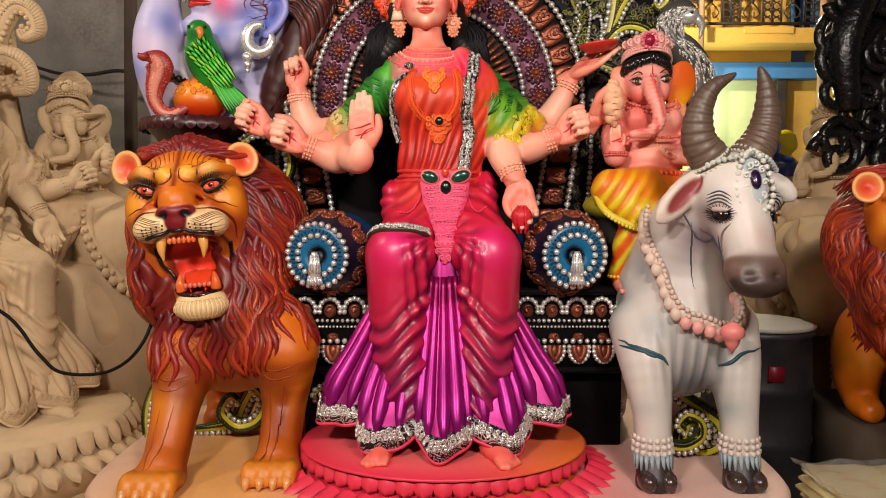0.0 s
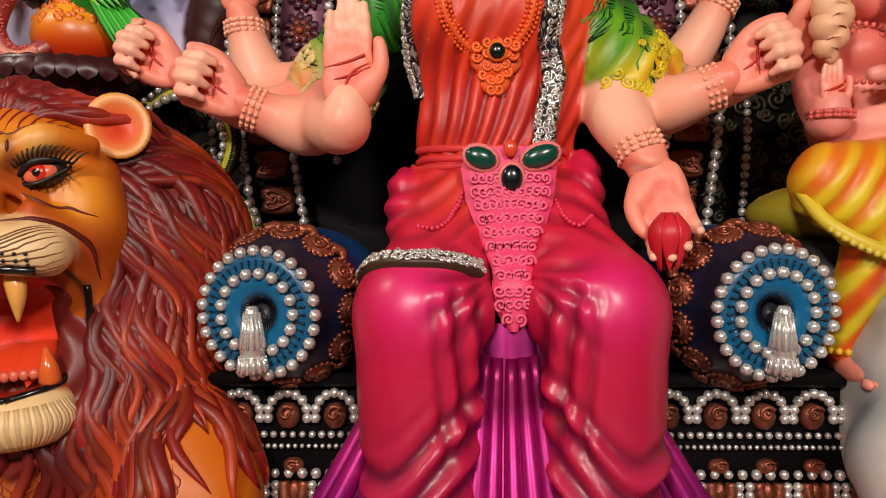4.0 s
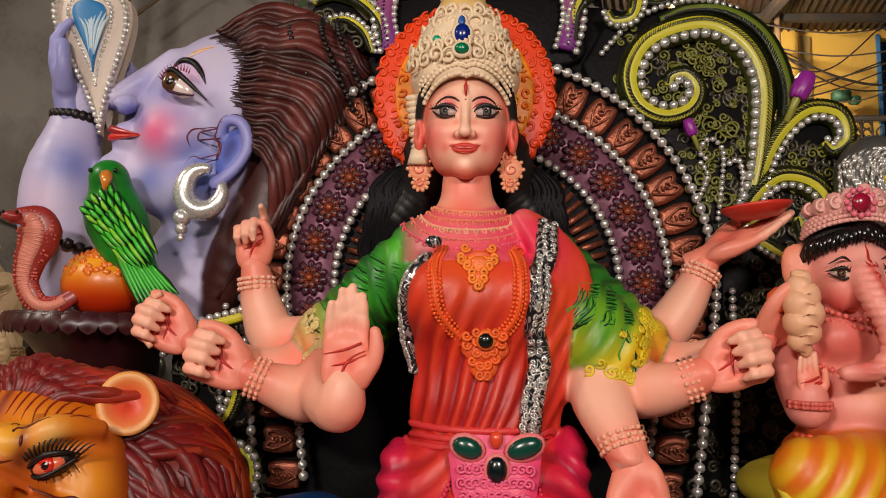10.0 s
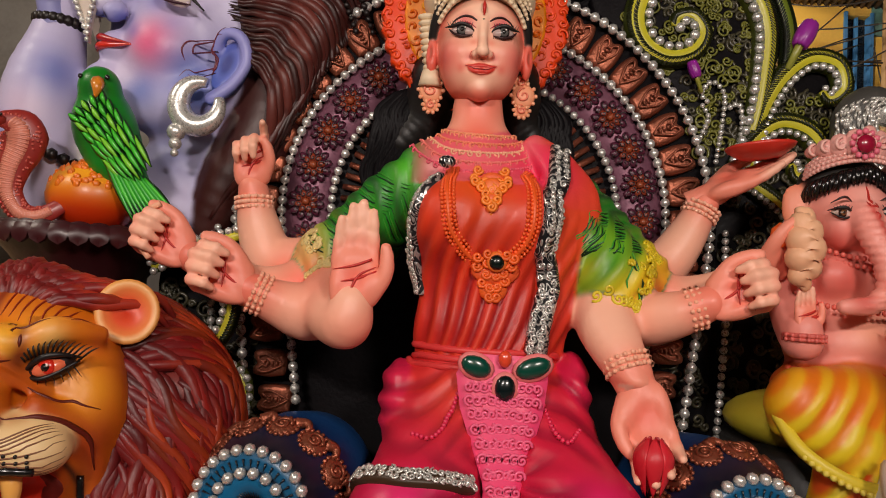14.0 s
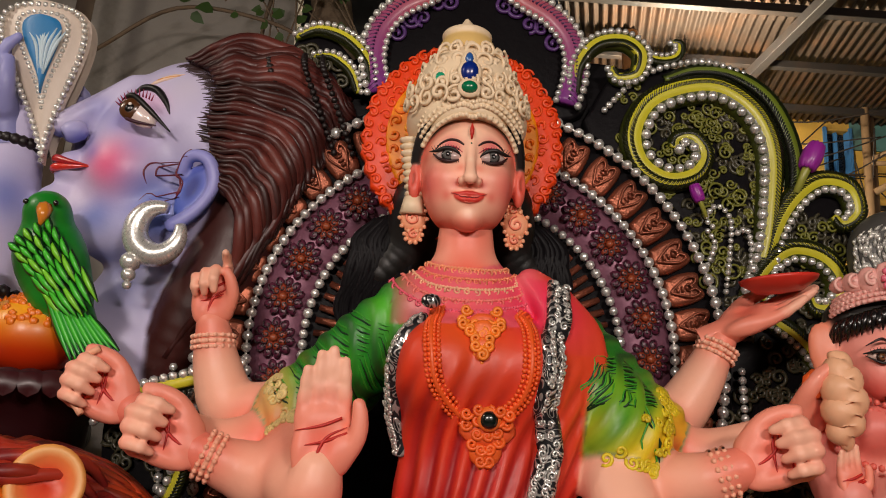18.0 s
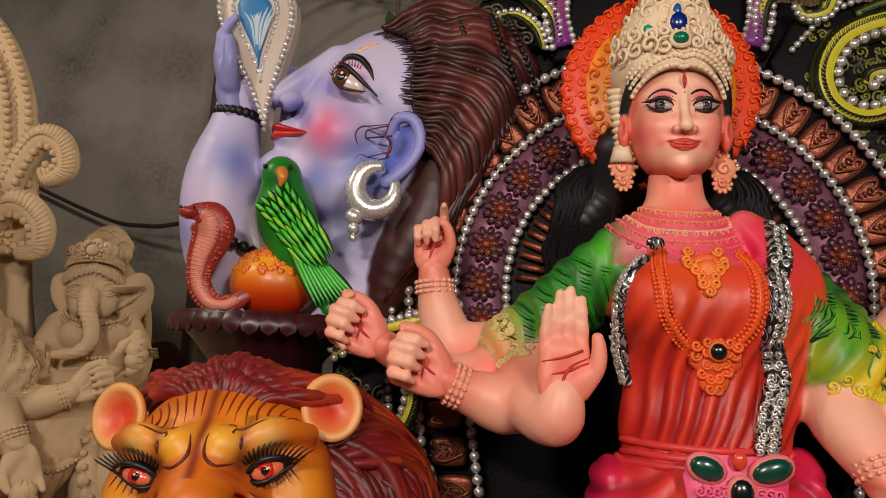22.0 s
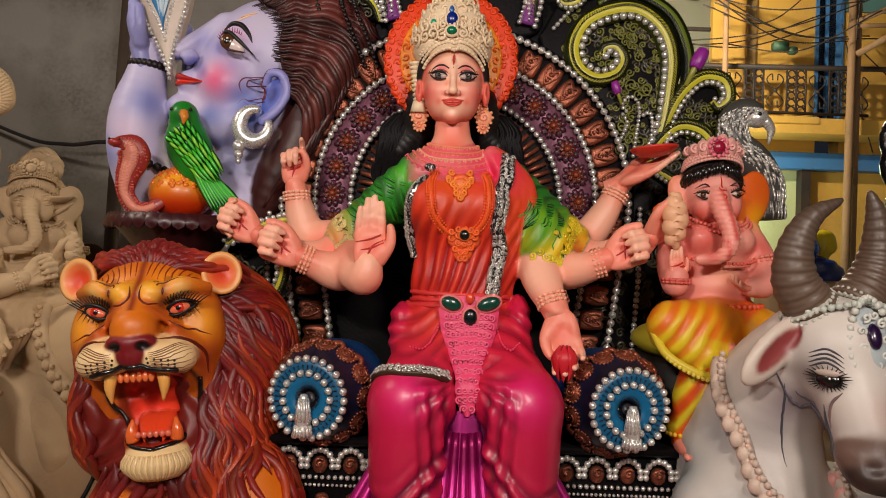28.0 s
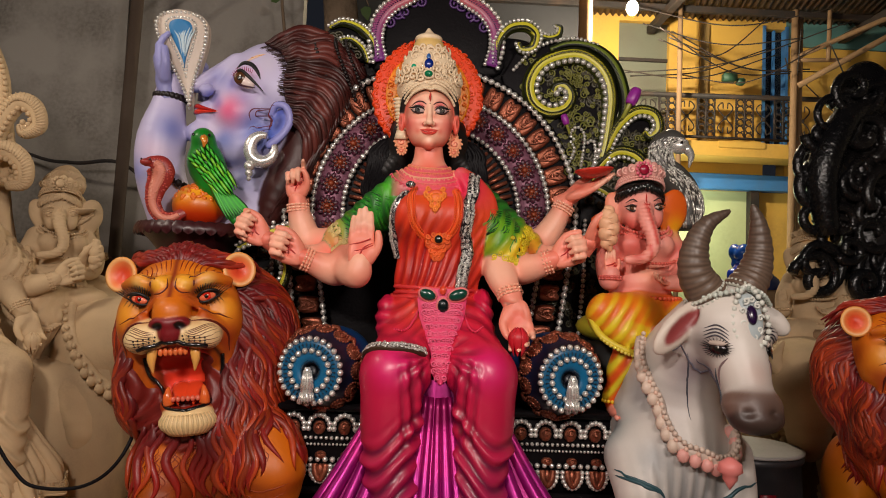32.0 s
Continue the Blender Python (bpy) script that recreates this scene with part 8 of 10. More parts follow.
    spots += [(rng.uniform(0.4, 0.88), rng.uniform(2.3, 2.94), rng.uniform(0.01, 0.02), rng.uniform(0, 360), rng.choice((-1, 1)), TH_Y + 0.006) for _ in range(150)]
    curls(th, spots, srgb(112, 112, 40))
    # dense dark scrolls carved into the boards
    spots = []
    for x0, x1, z0, z1, num in ((0.42, 0.84, 2.62, 2.9, 60), (0.6, 0.92, 2.25, 2.62, 60), (0.84, 1.1, 2.3, 2.58, 40), (0.75, 1.05, 1.5, 2.3, 130), (-1.0, -0.78, 1.45, 1.95, 60), (-0.8, -0.66, 1.4, 2.1, 40), (0.58, 0.72, 1.4, 2.1, 40), (-0.6, -0.4, 2.86, 2.98, 14)):
        for _ in range(num):
            spots.append((rng.uniform(x0, x1), rng.uniform(z0, z1), rng.uniform(0.012, 0.03), rng.uniform(0, 360), rng.choice((-1, 1)), TH_Y - 0.001 + (0.012 if x0 > 0.3 and z0 > 2.2 else 0)))
    curls(th, spots, srgb(64, 60, 42), "carved_ground", 0.006)
    for pts in ([(0.72, 2.28), (0.735, 2.4), (0.74, 2.5), (0.7, 2.54), (0.665, 2.5), (0.685, 2.475)], [(0.78, 2.3), (0.8, 2.4), (0.79, 2.47), (0.76, 2.46)], [(0.66, 2.34), (0.69, 2.42), (0.67, 2.46)]):
        s = Soup()
        s.pearls(curve_through([(x, TH_Y - 0.012, z) for x, z in pts], 8), 0.0095, STEEL, 0, 2.05)
        tagged(part("bead_string", s, SILVER, th), kind="stuff")
    # violet lotus buds
    for x, z, sc, tilt in ((0.985, 2.7, 1.0, 25), (0.635, 2.565, 0.6, -20)):
        s = Soup()
        s.tube([(0, 0, 0.02 * sc), (0, 0, -0.03 * sc), (0, 0, -0.12 * sc)], (0.016 * sc, 0.014 * sc, 0.01 * sc), srgb(150, 150, 60), 0, 8)
        ob = part("lotus_bud", s, SATIN, th, "violet lotus bud")
        ob.matrix_basis = pose(x, TH_Y - 0.03, z, 0, tilt)
        p = Soup()
        p.ball((0, 0, 0), (0.014 * sc, 0.02 * sc, 0.05 * sc), srgb(150, 40, 150), 0, None, 10)
        me = p.mesh("bud_petal", [SATIN])
        for k in range(9):
            a = 40 * k
            child("bud_petal", me, ob, pose(0.018 * math.cos(radians(a)) * sc, 0.018 * math.sin(radians(a)) * sc, 0.01 * sc, 0, 0, a))
    # pointed violet hood over the halo
    s = Soup()
    out = curve_through([(a, 0, b) for a, b in ((-0.37, 2.8), (-0.355, 3.0), (-0.29, 3.12), (-0.17, 3.2), (-0.085, 3.3), (-0.06, 3.42), (-0.035, 3.3), (0.08, 3.21), (0.22, 3.13), (0.28, 3.0), (0.26, 2.8), (-0.37, 2.8))], 6)[:-1]
    s.slab([(p[0], p[2]) for p in out], Matrix.Translation((0, TH_Y + 0.02, 0)), 0.05, ONE, 0, 0.012)
    hood = part("hood_board", s, BLACK, th, "black pointed hood")
    for sg in (-1, 1):
        X = lambda v: -0.05 + sg * v
        pts = [(X(0.29), 2.84), (X(0.315), 2.95), (X(0.3), 3.05), (X(0.24), 3.13), (X(0.15), 3.185), (X(0.07), 3.25), (X(0.03), 3.33)]
        s = Soup()
        line = curve_through([(a, TH_Y, b) for a, b in pts], 8)
        t = np.linspace(0, 1, len(line))
        s.tube(line, 0.036, np.array([srgb(120, 46, 130) * (1 - q) + srgb(196, 96, 60) * q for q in t]), 0, 10, 0, 0.6, (0, -1, 0))
        d = np.gradient(line, axis=0)
        d /= np.linalg.norm(d, axis=1)[:, None]
        off = np.stack([d[:, 2], 0 * t, -d[:, 0]], 1) * sg
        for k in range(1, len(line) - 1):
            s.tube([line[k] + (0, -0.022, 0), line[k] + off[k] * 0.03 - d[k] * 0.012 + (0, -0.012, 0)], (0.004, 0.002), srgb(60, 14, 70), 0, 4)
        ob = part("hood_rim", s, SATIN, hood, "violet hood rim")
        s = Soup()
        s.pearls(line + off * 0.036 + (0, -0.012, 0), 0.0135, STEEL, 0, 2.05)
        s.pearls(line - off * 0.034 + (0, -0.012, 0), 0.011, STEEL, 0, 2.05)
        tagged(part("bead_string", s, SILVER, ob), kind="stuff")
        spots = [(X(0.05 + 0.04 * k), 3.22 - 0.03 * k - 0.02 * (k % 2), 0.03, 90 * k, sg, TH_Y + 0.014) for k in range(6)]
        curls(hood, spots, srgb(84, 50, 110), r=0.007)
        s = Soup()
        s.ball((X(0.07), TH_Y - 0.01, 3.36), (0.05, 0.03, 0.05), srgb(190, 80, 84), 0, None, 12)
        part("hood_knob", s, SATIN, hood, "rose painted knob")
    # left lower scrolls between lion and throne
    scroll(th, [(-0.62, 1.98), (-0.75, 1.94), (-0.88, 1.9), (-0.985, 1.84)], 0.03, "scroll_arm", 3.5, side=1, bead=0.0125, ribs=False, ground=srgb(40, 46, 24))
    for pts, w in (([(-0.98, 1.83), (-0.9, 1.87), (-0.8, 1.84), (-0.745, 1.74), (-0.78, 1.63), (-0.86, 1.6), (-0.92, 1.64), (-0.9, 1.69), (-0.865, 1.68)], 0.034), ([(-0.82, 1.5), (-0.77, 1.56), (-0.7, 1.53), (-0.69, 1.46), (-0.74, 1.42), (-0.785, 1.45)], 0.03)):
        scroll(th, pts, w, y=3.5, side=1 if w > 0.032 else -1, bead=0.0135)
    # scrolls round the foot of the throne
    scroll(th, [(0.5, 0.6), (0.585, 0.69), (0.675, 0.68), (0.754, 0.614), (0.765, 0.535), (0.704, 0.49), (0.645, 0.505), (0.64, 0.555), (0.68, 0.57)], 0.04, y=3.2, side=1, bead=0.0125)
    scroll(th, [(-0.5, 0.535), (-0.56, 0.65), (-0.615, 0.68), (-0.635, 0.654), (-0.62, 0.625), (-0.585, 0.635)], 0.022, y=3.2, side=-1, bead=0.01)
    scroll(th, [(0.937, 0.72), (0.93, 0.58), (0.965, 0.5), (1.045, 0.485), (1.115, 0.53), (1.11, 0.6), (1.05, 0.63), (1.013, 0.585), (1.043, 0.55)], 0.04, y=3.0, side=1, bead=0.0125)
    for pts, w, sd, yy in (([(0.42, 0.74), (0.55, 0.8), (0.66, 0.8), (0.79, 0.83), (0.87, 0.9)], 0.035, -1, 3.2), ([(0.46, 0.66), (0.55, 0.72), (0.68, 0.72), (0.77, 0.65), (0.78, 0.55), (0.7, 0.49), (0.62, 0.53), (0.63, 0.6), (0.68, 0.6)], 0.045, -1, 3.2),
                           ([(0.99, 0.85), (1.05, 0.78), (1.15, 0.74), (1.2, 0.79), (1.16, 0.82)], 0.035, 1, 3.05), ([(0.97, 0.8), (1.03, 0.7), (1.13, 0.63), (1.2, 0.57), (1.2, 0.48), (1.12, 0.45), (1.05, 0.5), (1.07, 0.57), (1.12, 0.56), (1.115, 0.53)], 0.055, 1, 3.05), ([(0.93, 0.46), (0.95, 0.6), (0.93, 0.74)], 0.045, 1, 3.1), ([(1.28, 0.46), (1.3, 0.6), (1.26, 0.7)], 0.03, -1, 3.1),
                           ([(-0.78, 0.9), (-0.85, 0.74), (-0.93, 0.6), (-0.98, 0.5), (-1.08, 0.47), (-1.2, 0.46)], 0.05, -1, 3.3), ([(-0.9, 0.7), (-0.83, 0.62), (-0.86, 0.53), (-0.95, 0.5), (-1.02, 0.56), (-0.99, 0.63), (-0.95, 0.61)], 0.045, 1, 3.25),
                           ([(-0.42, 0.74), (-0.5, 0.72), (-0.57, 0.68), (-0.55, 0.63)], 0.03, 1, 3.15), ([(-1.36, 0.46), (-1.35, 0.6), (-1.3, 0.75)], 0.03, 1, 3.2)):
        scroll(th, pts, w, y=yy, side=sd, bead=0.0135)
    # the seat block
    s = Soup()
    s.box((-0.7, 3.08, 0.8), (0.9, 3.7, 1.15), ONE, 0, 0.012)
    seat = part("seat_block", s, BLACK, th, "black seat block")
    for nm, lo, hi in (("seat_foot", (-0.62, 3.14, 0.44), (0.8, 3.68, 0.81)), ("seat_top", (-0.72, 3.05, 1.135), (0.92, 3.7, 1.165)), ("seat_ledge", (-0.71, 3.055, 0.79), (0.91, 3.2, 0.815))):
        s = Soup()
        s.box(lo, hi, ONE, 0, 0.008)
        part(nm, s, BLACK, seat)

    def ornament(w, h, kind):
        c, b = Soup(), Soup()
        if kind == "fan":
            c.ball((0, -0.004, -0.01), (w * 0.62, 0.022, h * 0.62), ONE, 0, None, 12)
            c.tube(spiral((0, -0.026, 0), w * 0.4, 1.2, 30), 0.005, ONE, 0, 5)
            for k in range(9):
                a = math.pi * (-0.05 + 1.1 * k / 8)
                b.ball((w * math.cos(a), -0.012, h * math.sin(a) - 0.006), 0.0125, STEEL, 0, None, 8)
        else:
            c.tube([(-w * 0.5, -0.012, h * 0.5), (-w * 0.42, -0.02, -h * 0.1), (0, -0.02, -h * 0.55), (w * 0.42, -0.02, -h * 0.1), (w * 0.5, -0.012, h * 0.5)], 0.013, ONE, 0, 7, 5)
            c.ball((0, -0.004, 0), (w * 0.4, 0.016, h * 0.5), ONE, 0, None, 10)
            for k in range(11):
                a = math.pi * (0.95 + 1.1 * k / 10)
                b.ball((w * 0.95 * math.cos(a), -0.012, h * 0.95 * math.sin(a) + 0.012), 0.0115, STEEL, 0, None, 8)
        return c.mesh("copper_ornament", [COPPER]), b.mesh("bead_fan", [SILVER])
    fan, fanb = ornament(0.045, 0.05, "fan")
    drop, dropb = ornament(0.045, 0.06, "drop")
    for k in range(14):
        x = -0.6 + 0.1075 * k
        for me, mb, z in ((fan, fanb, 1.075), (drop, dropb, 0.885)):
            o = child("copper_ornament", me, seat, pose(x + (0 if z > 1 else 0.012), 3.078, z))
            child("bead_fan", mb, seat, pose(x + (0 if z > 1 else 0.012), 3.078, z))
        half = child("copper_ornament", fan, seat, pose(x + 0.01, 3.08, 0.955) @ Matrix.Diagonal((0.9, 0.8, 0.6, 1)))
    for z, size in ((1.022, 0.0085), (0.932, 0.012), (0.995, 0.006)):
        s = Soup()
        s.pearls([(-0.68, 3.07, z), (0.88, 3.07, z)], size, STEEL, 0, 2.6)
        tagged(part("bead_string", s, SILVER, seat), kind="stuff")
    return th


THRONE = throne()


def bolster(x, y, z, yaw):
    b = thing("bolster", "blue painted bolster cushion with silver beads and copper paisleys", "cushion", "bolsters beside the seat")
    b.matrix_basis = pose(x, y, z, 0, 0, yaw) @ Matrix.Diagonal((0.87, 1, 0.87, 1))
    blue, deep, cyan = srgb(20, 66, 120), srgb(8, 12, 26), srgb(4, 96, 140)
    R = turn(90, 0, 0)
    s = Soup()
    prof = [(0.0, 0.012), (0.03, 0.0), (0.055, 0.022), (0.085, 0.03), (0.098, 0.02), (0.115, 0.03), (0.14, 0.028), (0.155, 0.015), (0.165, -0.01), (0.19, -0.06), (0.203, -0.13), (0.205, -0.22), (0.19, -0.32), (0.15, -0.4), (0.0, -0.43)]
    cols = [deep, deep, cyan, cyan, deep, cyan * 0.8, cyan * 0.7, deep, srgb(8, 14, 34), srgb(10, 24, 56), srgb(12, 36, 80), blue, blue, blue, blue]
    s.lathe(prof[::-1], (0, 0, 0), np.array(cols[::-1]), 0, 48, R)
    for k in range(40):
        a = 2 * math.pi * k / 40
        ca, sa = math.cos(a), math.sin(a)
        s.tube([(0.025 * ca, -0.006, 0.025 * sa), (0.05 * ca, -0.024, 0.05 * sa)], (0.003, 0.001), deep, 0, 4)
        s.tube([(0.11 * ca, -0.032, 0.11 * sa), (0.13 * ca, -0.033, 0.13 * sa)], (0.001, 0.0035), deep, 0, 4)
    part("cushion", s, SATIN, b)
    for rad, size, yy, num in ((0.152, 0.0155, -0.026, 27), (0.097, 0.0155, -0.032, 17)):
        s = Soup()
        for k in range(num):
            a = 2 * math.pi * k / num
            s.ball((rad * math.cos(a), yy, rad * math.sin(a)), size, STEEL, 0, None, 8)
        tagged(part("bead_ring", s, SILVER, b, "ring of silver beads"), kind="stuff")
    s = Soup()
    s.lathe([(0.012, 0.03), (0.016, 0.02), (0.02, 0.0), (0.027, -0.05), (0.029, -0.08), (0.024, -0.088), (0.029, -0.094), (0.034, -0.125), (0.0, -0.126)], (0, -0.05, -0.01), ONE, 0, 14)
    for k in range(14):
        a = 2 * math.pi * k / 14
        s.tube([(0.016 * math.cos(a), -0.05 + 0.016 * math.sin(a), 0.005), (0.029 * math.cos(a), -0.05 + 0.029 * math.sin(a), -0.08)], 0.004, ONE, 0, 5)
        s.tube([(0.028 * math.cos(a), -0.05 + 0.028 * math.sin(a), -0.1), (0.034 * math.cos(a), -0.05 + 0.034 * math.sin(a), -0.138)], 0.005, ONE, 0, 5)
    part("tassel", s, SILVER, b, "silver painted tassel")
    p = Soup()
    p.ball((0, 0, 0), (0.032, 0.012, 0.03), ONE, 0, None, 12)
    p.tube([(0.02, -0.004, 0.018), (0.04, -0.004, 0.026), (0.052, -0.002, 0.014), (0.046, -0.002, 0.006)], (0.014, 0.01, 0.007, 0.003), ONE, 0, 6, 4)
    for k in range(16):
        a = 2 * math.pi * k / 16
        p.ball((0.031 * math.cos(a), -0.004, 0.029 * math.sin(a)), 0.0058, ONE, 0, None, 6)
    p.tube(spiral((0, -0.012, 0), 0.019, 1.8, 0), 0.004, ONE, 0, 5)
    me = p.mesh("paisley", [COPPER])
    for k in range(13):
        a = 2 * math.pi * k / 13
        child("paisley", me, b, pose(0.19 * math.cos(a), 0.075, 0.19 * math.sin(a)) @ pose(0, 0, 0, 0, -math.degrees(a)) @ pose(0, 0, 0, 0, 0, 68) @ pose(0, 0, 0, 0, 90) @ Matrix.Diagonal((1.25, 1.3, 1.25, 1)))
    return b


bolster(-0.522, 2.99, 1.315, -14)
bolster(0.545, 2.97, 1.318, 10)

# ---- the blue head, bird, ball and snake on the throne's shoulder ----


def blue_head():
    LAV, BLUEISH, HAIR = srgb(196, 188, 222), srgb(64, 92, 176), srgb(62, 24, 20)
    c = Clay((-1.72, 3.38, 1.86), (-0.3, 4.12, 3.1), 0.0075)
    c.ell((-0.87, 3.82, 2.68), (0.26, 0.25, 0.27), LAV, k=0.03)
    c.ell((-1.04, 3.78, 2.66), (0.165, 0.2, 0.29), LAV, turn(0, 31, 0), k=0.05)
    c.ell((-1.05, 3.66, 2.53), (0.135, 0.115, 0.125), LAV, k=0.05)
    c.tube([(-0.86, 3.7, 2.4), (-1.04, 3.69, 2.365), (-1.21, 3.69, 2.41)], (0.1, 0.105, 0.075), LAV, k=0.05)
    c.ell((-1.255, 3.68, 2.425), (0.062, 0.08, 0.056), LAV, k=0.03)
    c.ell((-1.215, 3.67, 2.53), (0.062, 0.075, 0.056), LAV, k=0.03)
    c.tube([(-1.09, 3.68, 2.81), (-1.165, 3.665, 2.745), (-1.245, 3.655, 2.68)], (0.03, 0.03, 0.034), LAV, k=0.035)
    c.ell((-1.268, 3.648, 2.663), (0.044, 0.044, 0.038), LAV, turn(0, -20, 0), k=0.012)
    c.ell((-1.205, 3.595, 2.625), (0.042, 0.03, 0.034), LAV, turn(0, -20, 0), k=0.008)
    c.ell((-1.243, 3.583, 2.608), (0.024, 0.018, 0.012), srgb(50, 50, 110), turn(0, 25, 0), k=0.006, cut=True)
    c.ell((-1.0, 3.55, 2.668), (0.085, 0.05, 0.05), LAV, turn(0, 34, 0), k=0.03, cut=True)
    c.tube([(-0.95, 3.8, 2.42), (-0.97, 3.8, 2.2), (-1.05, 3.82, 1.95)], (0.15, 0.16, 0.24), LAV, k=0.04)
    c.ell((-0.82, 3.565, 2.455), (0.052, 0.035, 0.1), srgb(90, 104, 190), turn(0, 20, 0), k=0.012)
    c.tube([(-0.865, 3.545, 2.5), (-0.835, 3.525, 2.55), (-0.785, 3.525, 2.54), (-0.765, 3.53, 2.47), (-0.8, 3.53, 2.4), (-0.86, 3.53, 2.35)], (0.012, 0.016, 0.018, 0.016, 0.016, 0.022), srgb(150, 150, 214), k=0.008)
    c.ell((-0.83, 3.52, 2.465), (0.026, 0.02, 0.05), srgb(50, 60, 140), turn(0, 18, 0), k=0.01, cut=True)
    # raised arm
    c.tube([(-1.38, 3.75, 1.98), (-1.44, 3.68, 2.2), (-1.44, 3.67, 2.38), (-1.42, 3.68, 2.55), (-1.41, 3.68, 2.68)], (0.12, 0.115, 0.115, 0.08, 0.058), LAV, k=0.03)
    # hair
    c.ell((-0.64, 3.84, 2.73), (0.24, 0.24, 0.24), HAIR, k=0.01)
    c.ell((-0.62, 3.8, 2.86), (0.16, 0.16, 0.11), HAIR, turn(0, 20, 0), k=0.02)
    c.tube([(-0.72, 3.74, 2.5), (-0.74, 3.7, 2.3), (-0.84, 3.68, 2.1), (-0.9, 3.68, 1.95)], (0.13, 0.12, 0.09, 0.06), HAIR, k=0.02)
    V, F, C = c.skin()
    n = normals(V, F)
    sk = (C[:, 2] > 0.3).astype(float)
    # shade airbrushed into the colour where the skin turns down or back
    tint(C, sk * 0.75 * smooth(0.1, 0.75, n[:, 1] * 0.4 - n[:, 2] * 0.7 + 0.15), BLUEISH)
    # blush, plus pale highlights and blue shade put into the colour
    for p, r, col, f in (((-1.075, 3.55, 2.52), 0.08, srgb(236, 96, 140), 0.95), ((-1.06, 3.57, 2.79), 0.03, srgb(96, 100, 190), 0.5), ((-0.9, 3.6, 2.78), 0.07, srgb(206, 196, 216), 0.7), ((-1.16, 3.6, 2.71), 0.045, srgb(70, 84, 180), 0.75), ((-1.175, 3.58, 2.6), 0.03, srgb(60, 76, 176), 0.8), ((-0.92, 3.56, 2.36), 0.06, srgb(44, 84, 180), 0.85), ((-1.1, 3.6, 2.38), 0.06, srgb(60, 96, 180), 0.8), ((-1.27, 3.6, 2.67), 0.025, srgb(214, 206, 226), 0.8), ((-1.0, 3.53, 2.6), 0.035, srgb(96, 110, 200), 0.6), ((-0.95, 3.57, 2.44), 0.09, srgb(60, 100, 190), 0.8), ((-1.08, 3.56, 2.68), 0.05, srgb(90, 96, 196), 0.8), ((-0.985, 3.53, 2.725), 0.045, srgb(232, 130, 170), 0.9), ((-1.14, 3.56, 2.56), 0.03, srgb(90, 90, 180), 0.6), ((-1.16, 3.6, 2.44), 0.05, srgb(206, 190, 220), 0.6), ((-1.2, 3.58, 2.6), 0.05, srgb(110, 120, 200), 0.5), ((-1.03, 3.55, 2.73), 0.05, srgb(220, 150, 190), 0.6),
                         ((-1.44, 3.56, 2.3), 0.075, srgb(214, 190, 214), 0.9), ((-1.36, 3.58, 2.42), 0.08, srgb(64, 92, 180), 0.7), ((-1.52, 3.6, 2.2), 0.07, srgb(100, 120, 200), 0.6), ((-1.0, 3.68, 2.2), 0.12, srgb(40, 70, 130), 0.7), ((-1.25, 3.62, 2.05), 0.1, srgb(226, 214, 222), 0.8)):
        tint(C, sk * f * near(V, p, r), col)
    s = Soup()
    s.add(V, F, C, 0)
    # strands of hair
    S0 = np.array([(-0.935, 3.66, 2.9), (-0.84, 3.595, 2.845), (-0.795, 3.56, 2.766), (-0.81, 3.55, 2.66), (-0.79, 3.55, 2.57), (-0.755, 3.555, 2.47)])
    S1 = np.array([(-0.78, 3.68, 2.99), (-0.72, 3.6, 2.88), (-0.69, 3.57, 2.78), (-0.67, 3.57, 2.66), (-0.665, 3.57, 2.54), (-0.69, 3.57, 2.38)])
    S2 = np.array([(-0.58, 3.74, 2.98), (-0.52, 3.66, 2.88), (-0.52, 3.62, 2.74), (-0.56, 3.6, 2.58), (-0.6, 3.6, 2.42), (-0.72, 3.6, 2.2)])
    S3 = np.array([(-0.44, 3.78, 2.88), (-0.41, 3.7, 2.76), (-0.45, 3.66, 2.64), (-0.56, 3.63, 2.44), (-0.68, 3.62, 2.22), (-0.88, 3.62, 1.98)])
    num = 120
    tone = random.Random(5)
    for k in range(num):
        v = 5 * k / (num - 1)
        pick = lambda A: np.array([np.interp(v, np.arange(6), A[:, j]) for j in range(3)])
        q = curve_through([pick(S0), pick(S1), pick(S2), pick(S3)], 9)
        st = np.arange(len(q)) / (len(q) - 1)
        q[:, 2] += 0.008 * np.sin((19 + 5 * math.sin(1.7 * v)) * st + 2.3 * v + 0.7 * math.sin(k * 1.3)) * smooth(0, 0.15, st)
        q[:, 1] += 0.009 * np.sin(17 * st + 2.1 * v) - 0.014 * (k % 3 == 0) - 0.006 * (k % 2)
        gl = tone.random()
        base = srgb(70, 26, 22) * (0.45 + 0.9 * gl)
        s.tube(q, (0.0135 + 0.006 * gl) * np.sin(np.linspace(0.3, 2.75, len(q))), np.array([base * 0.6, base, base + srgb(120, 62, 52) * 0.35 * gl, base, base * 0.6]), 0, 8)
    rng = random.Random(12)
    for k in range(60):
        v = 4.2 * k / 59
        a = np.array([np.interp(v, np.arange(6), S0[:, j]) for j in range(3)])
        b = np.array([np.interp(v, np.arange(6), S1[:, j]) for j in range(3)])
        d = (b - a) / np.linalg.norm(b - a)
        c.mark(s, [a - d * rng.uniform(0.02, 0.045) + (0, -0.02, 0), a + (0, -0.02, 0.006 * math.sin(k)), a + d * 0.05 + (0, -0.02, 0)], 0.003, HAIR * 0.5, per=3)
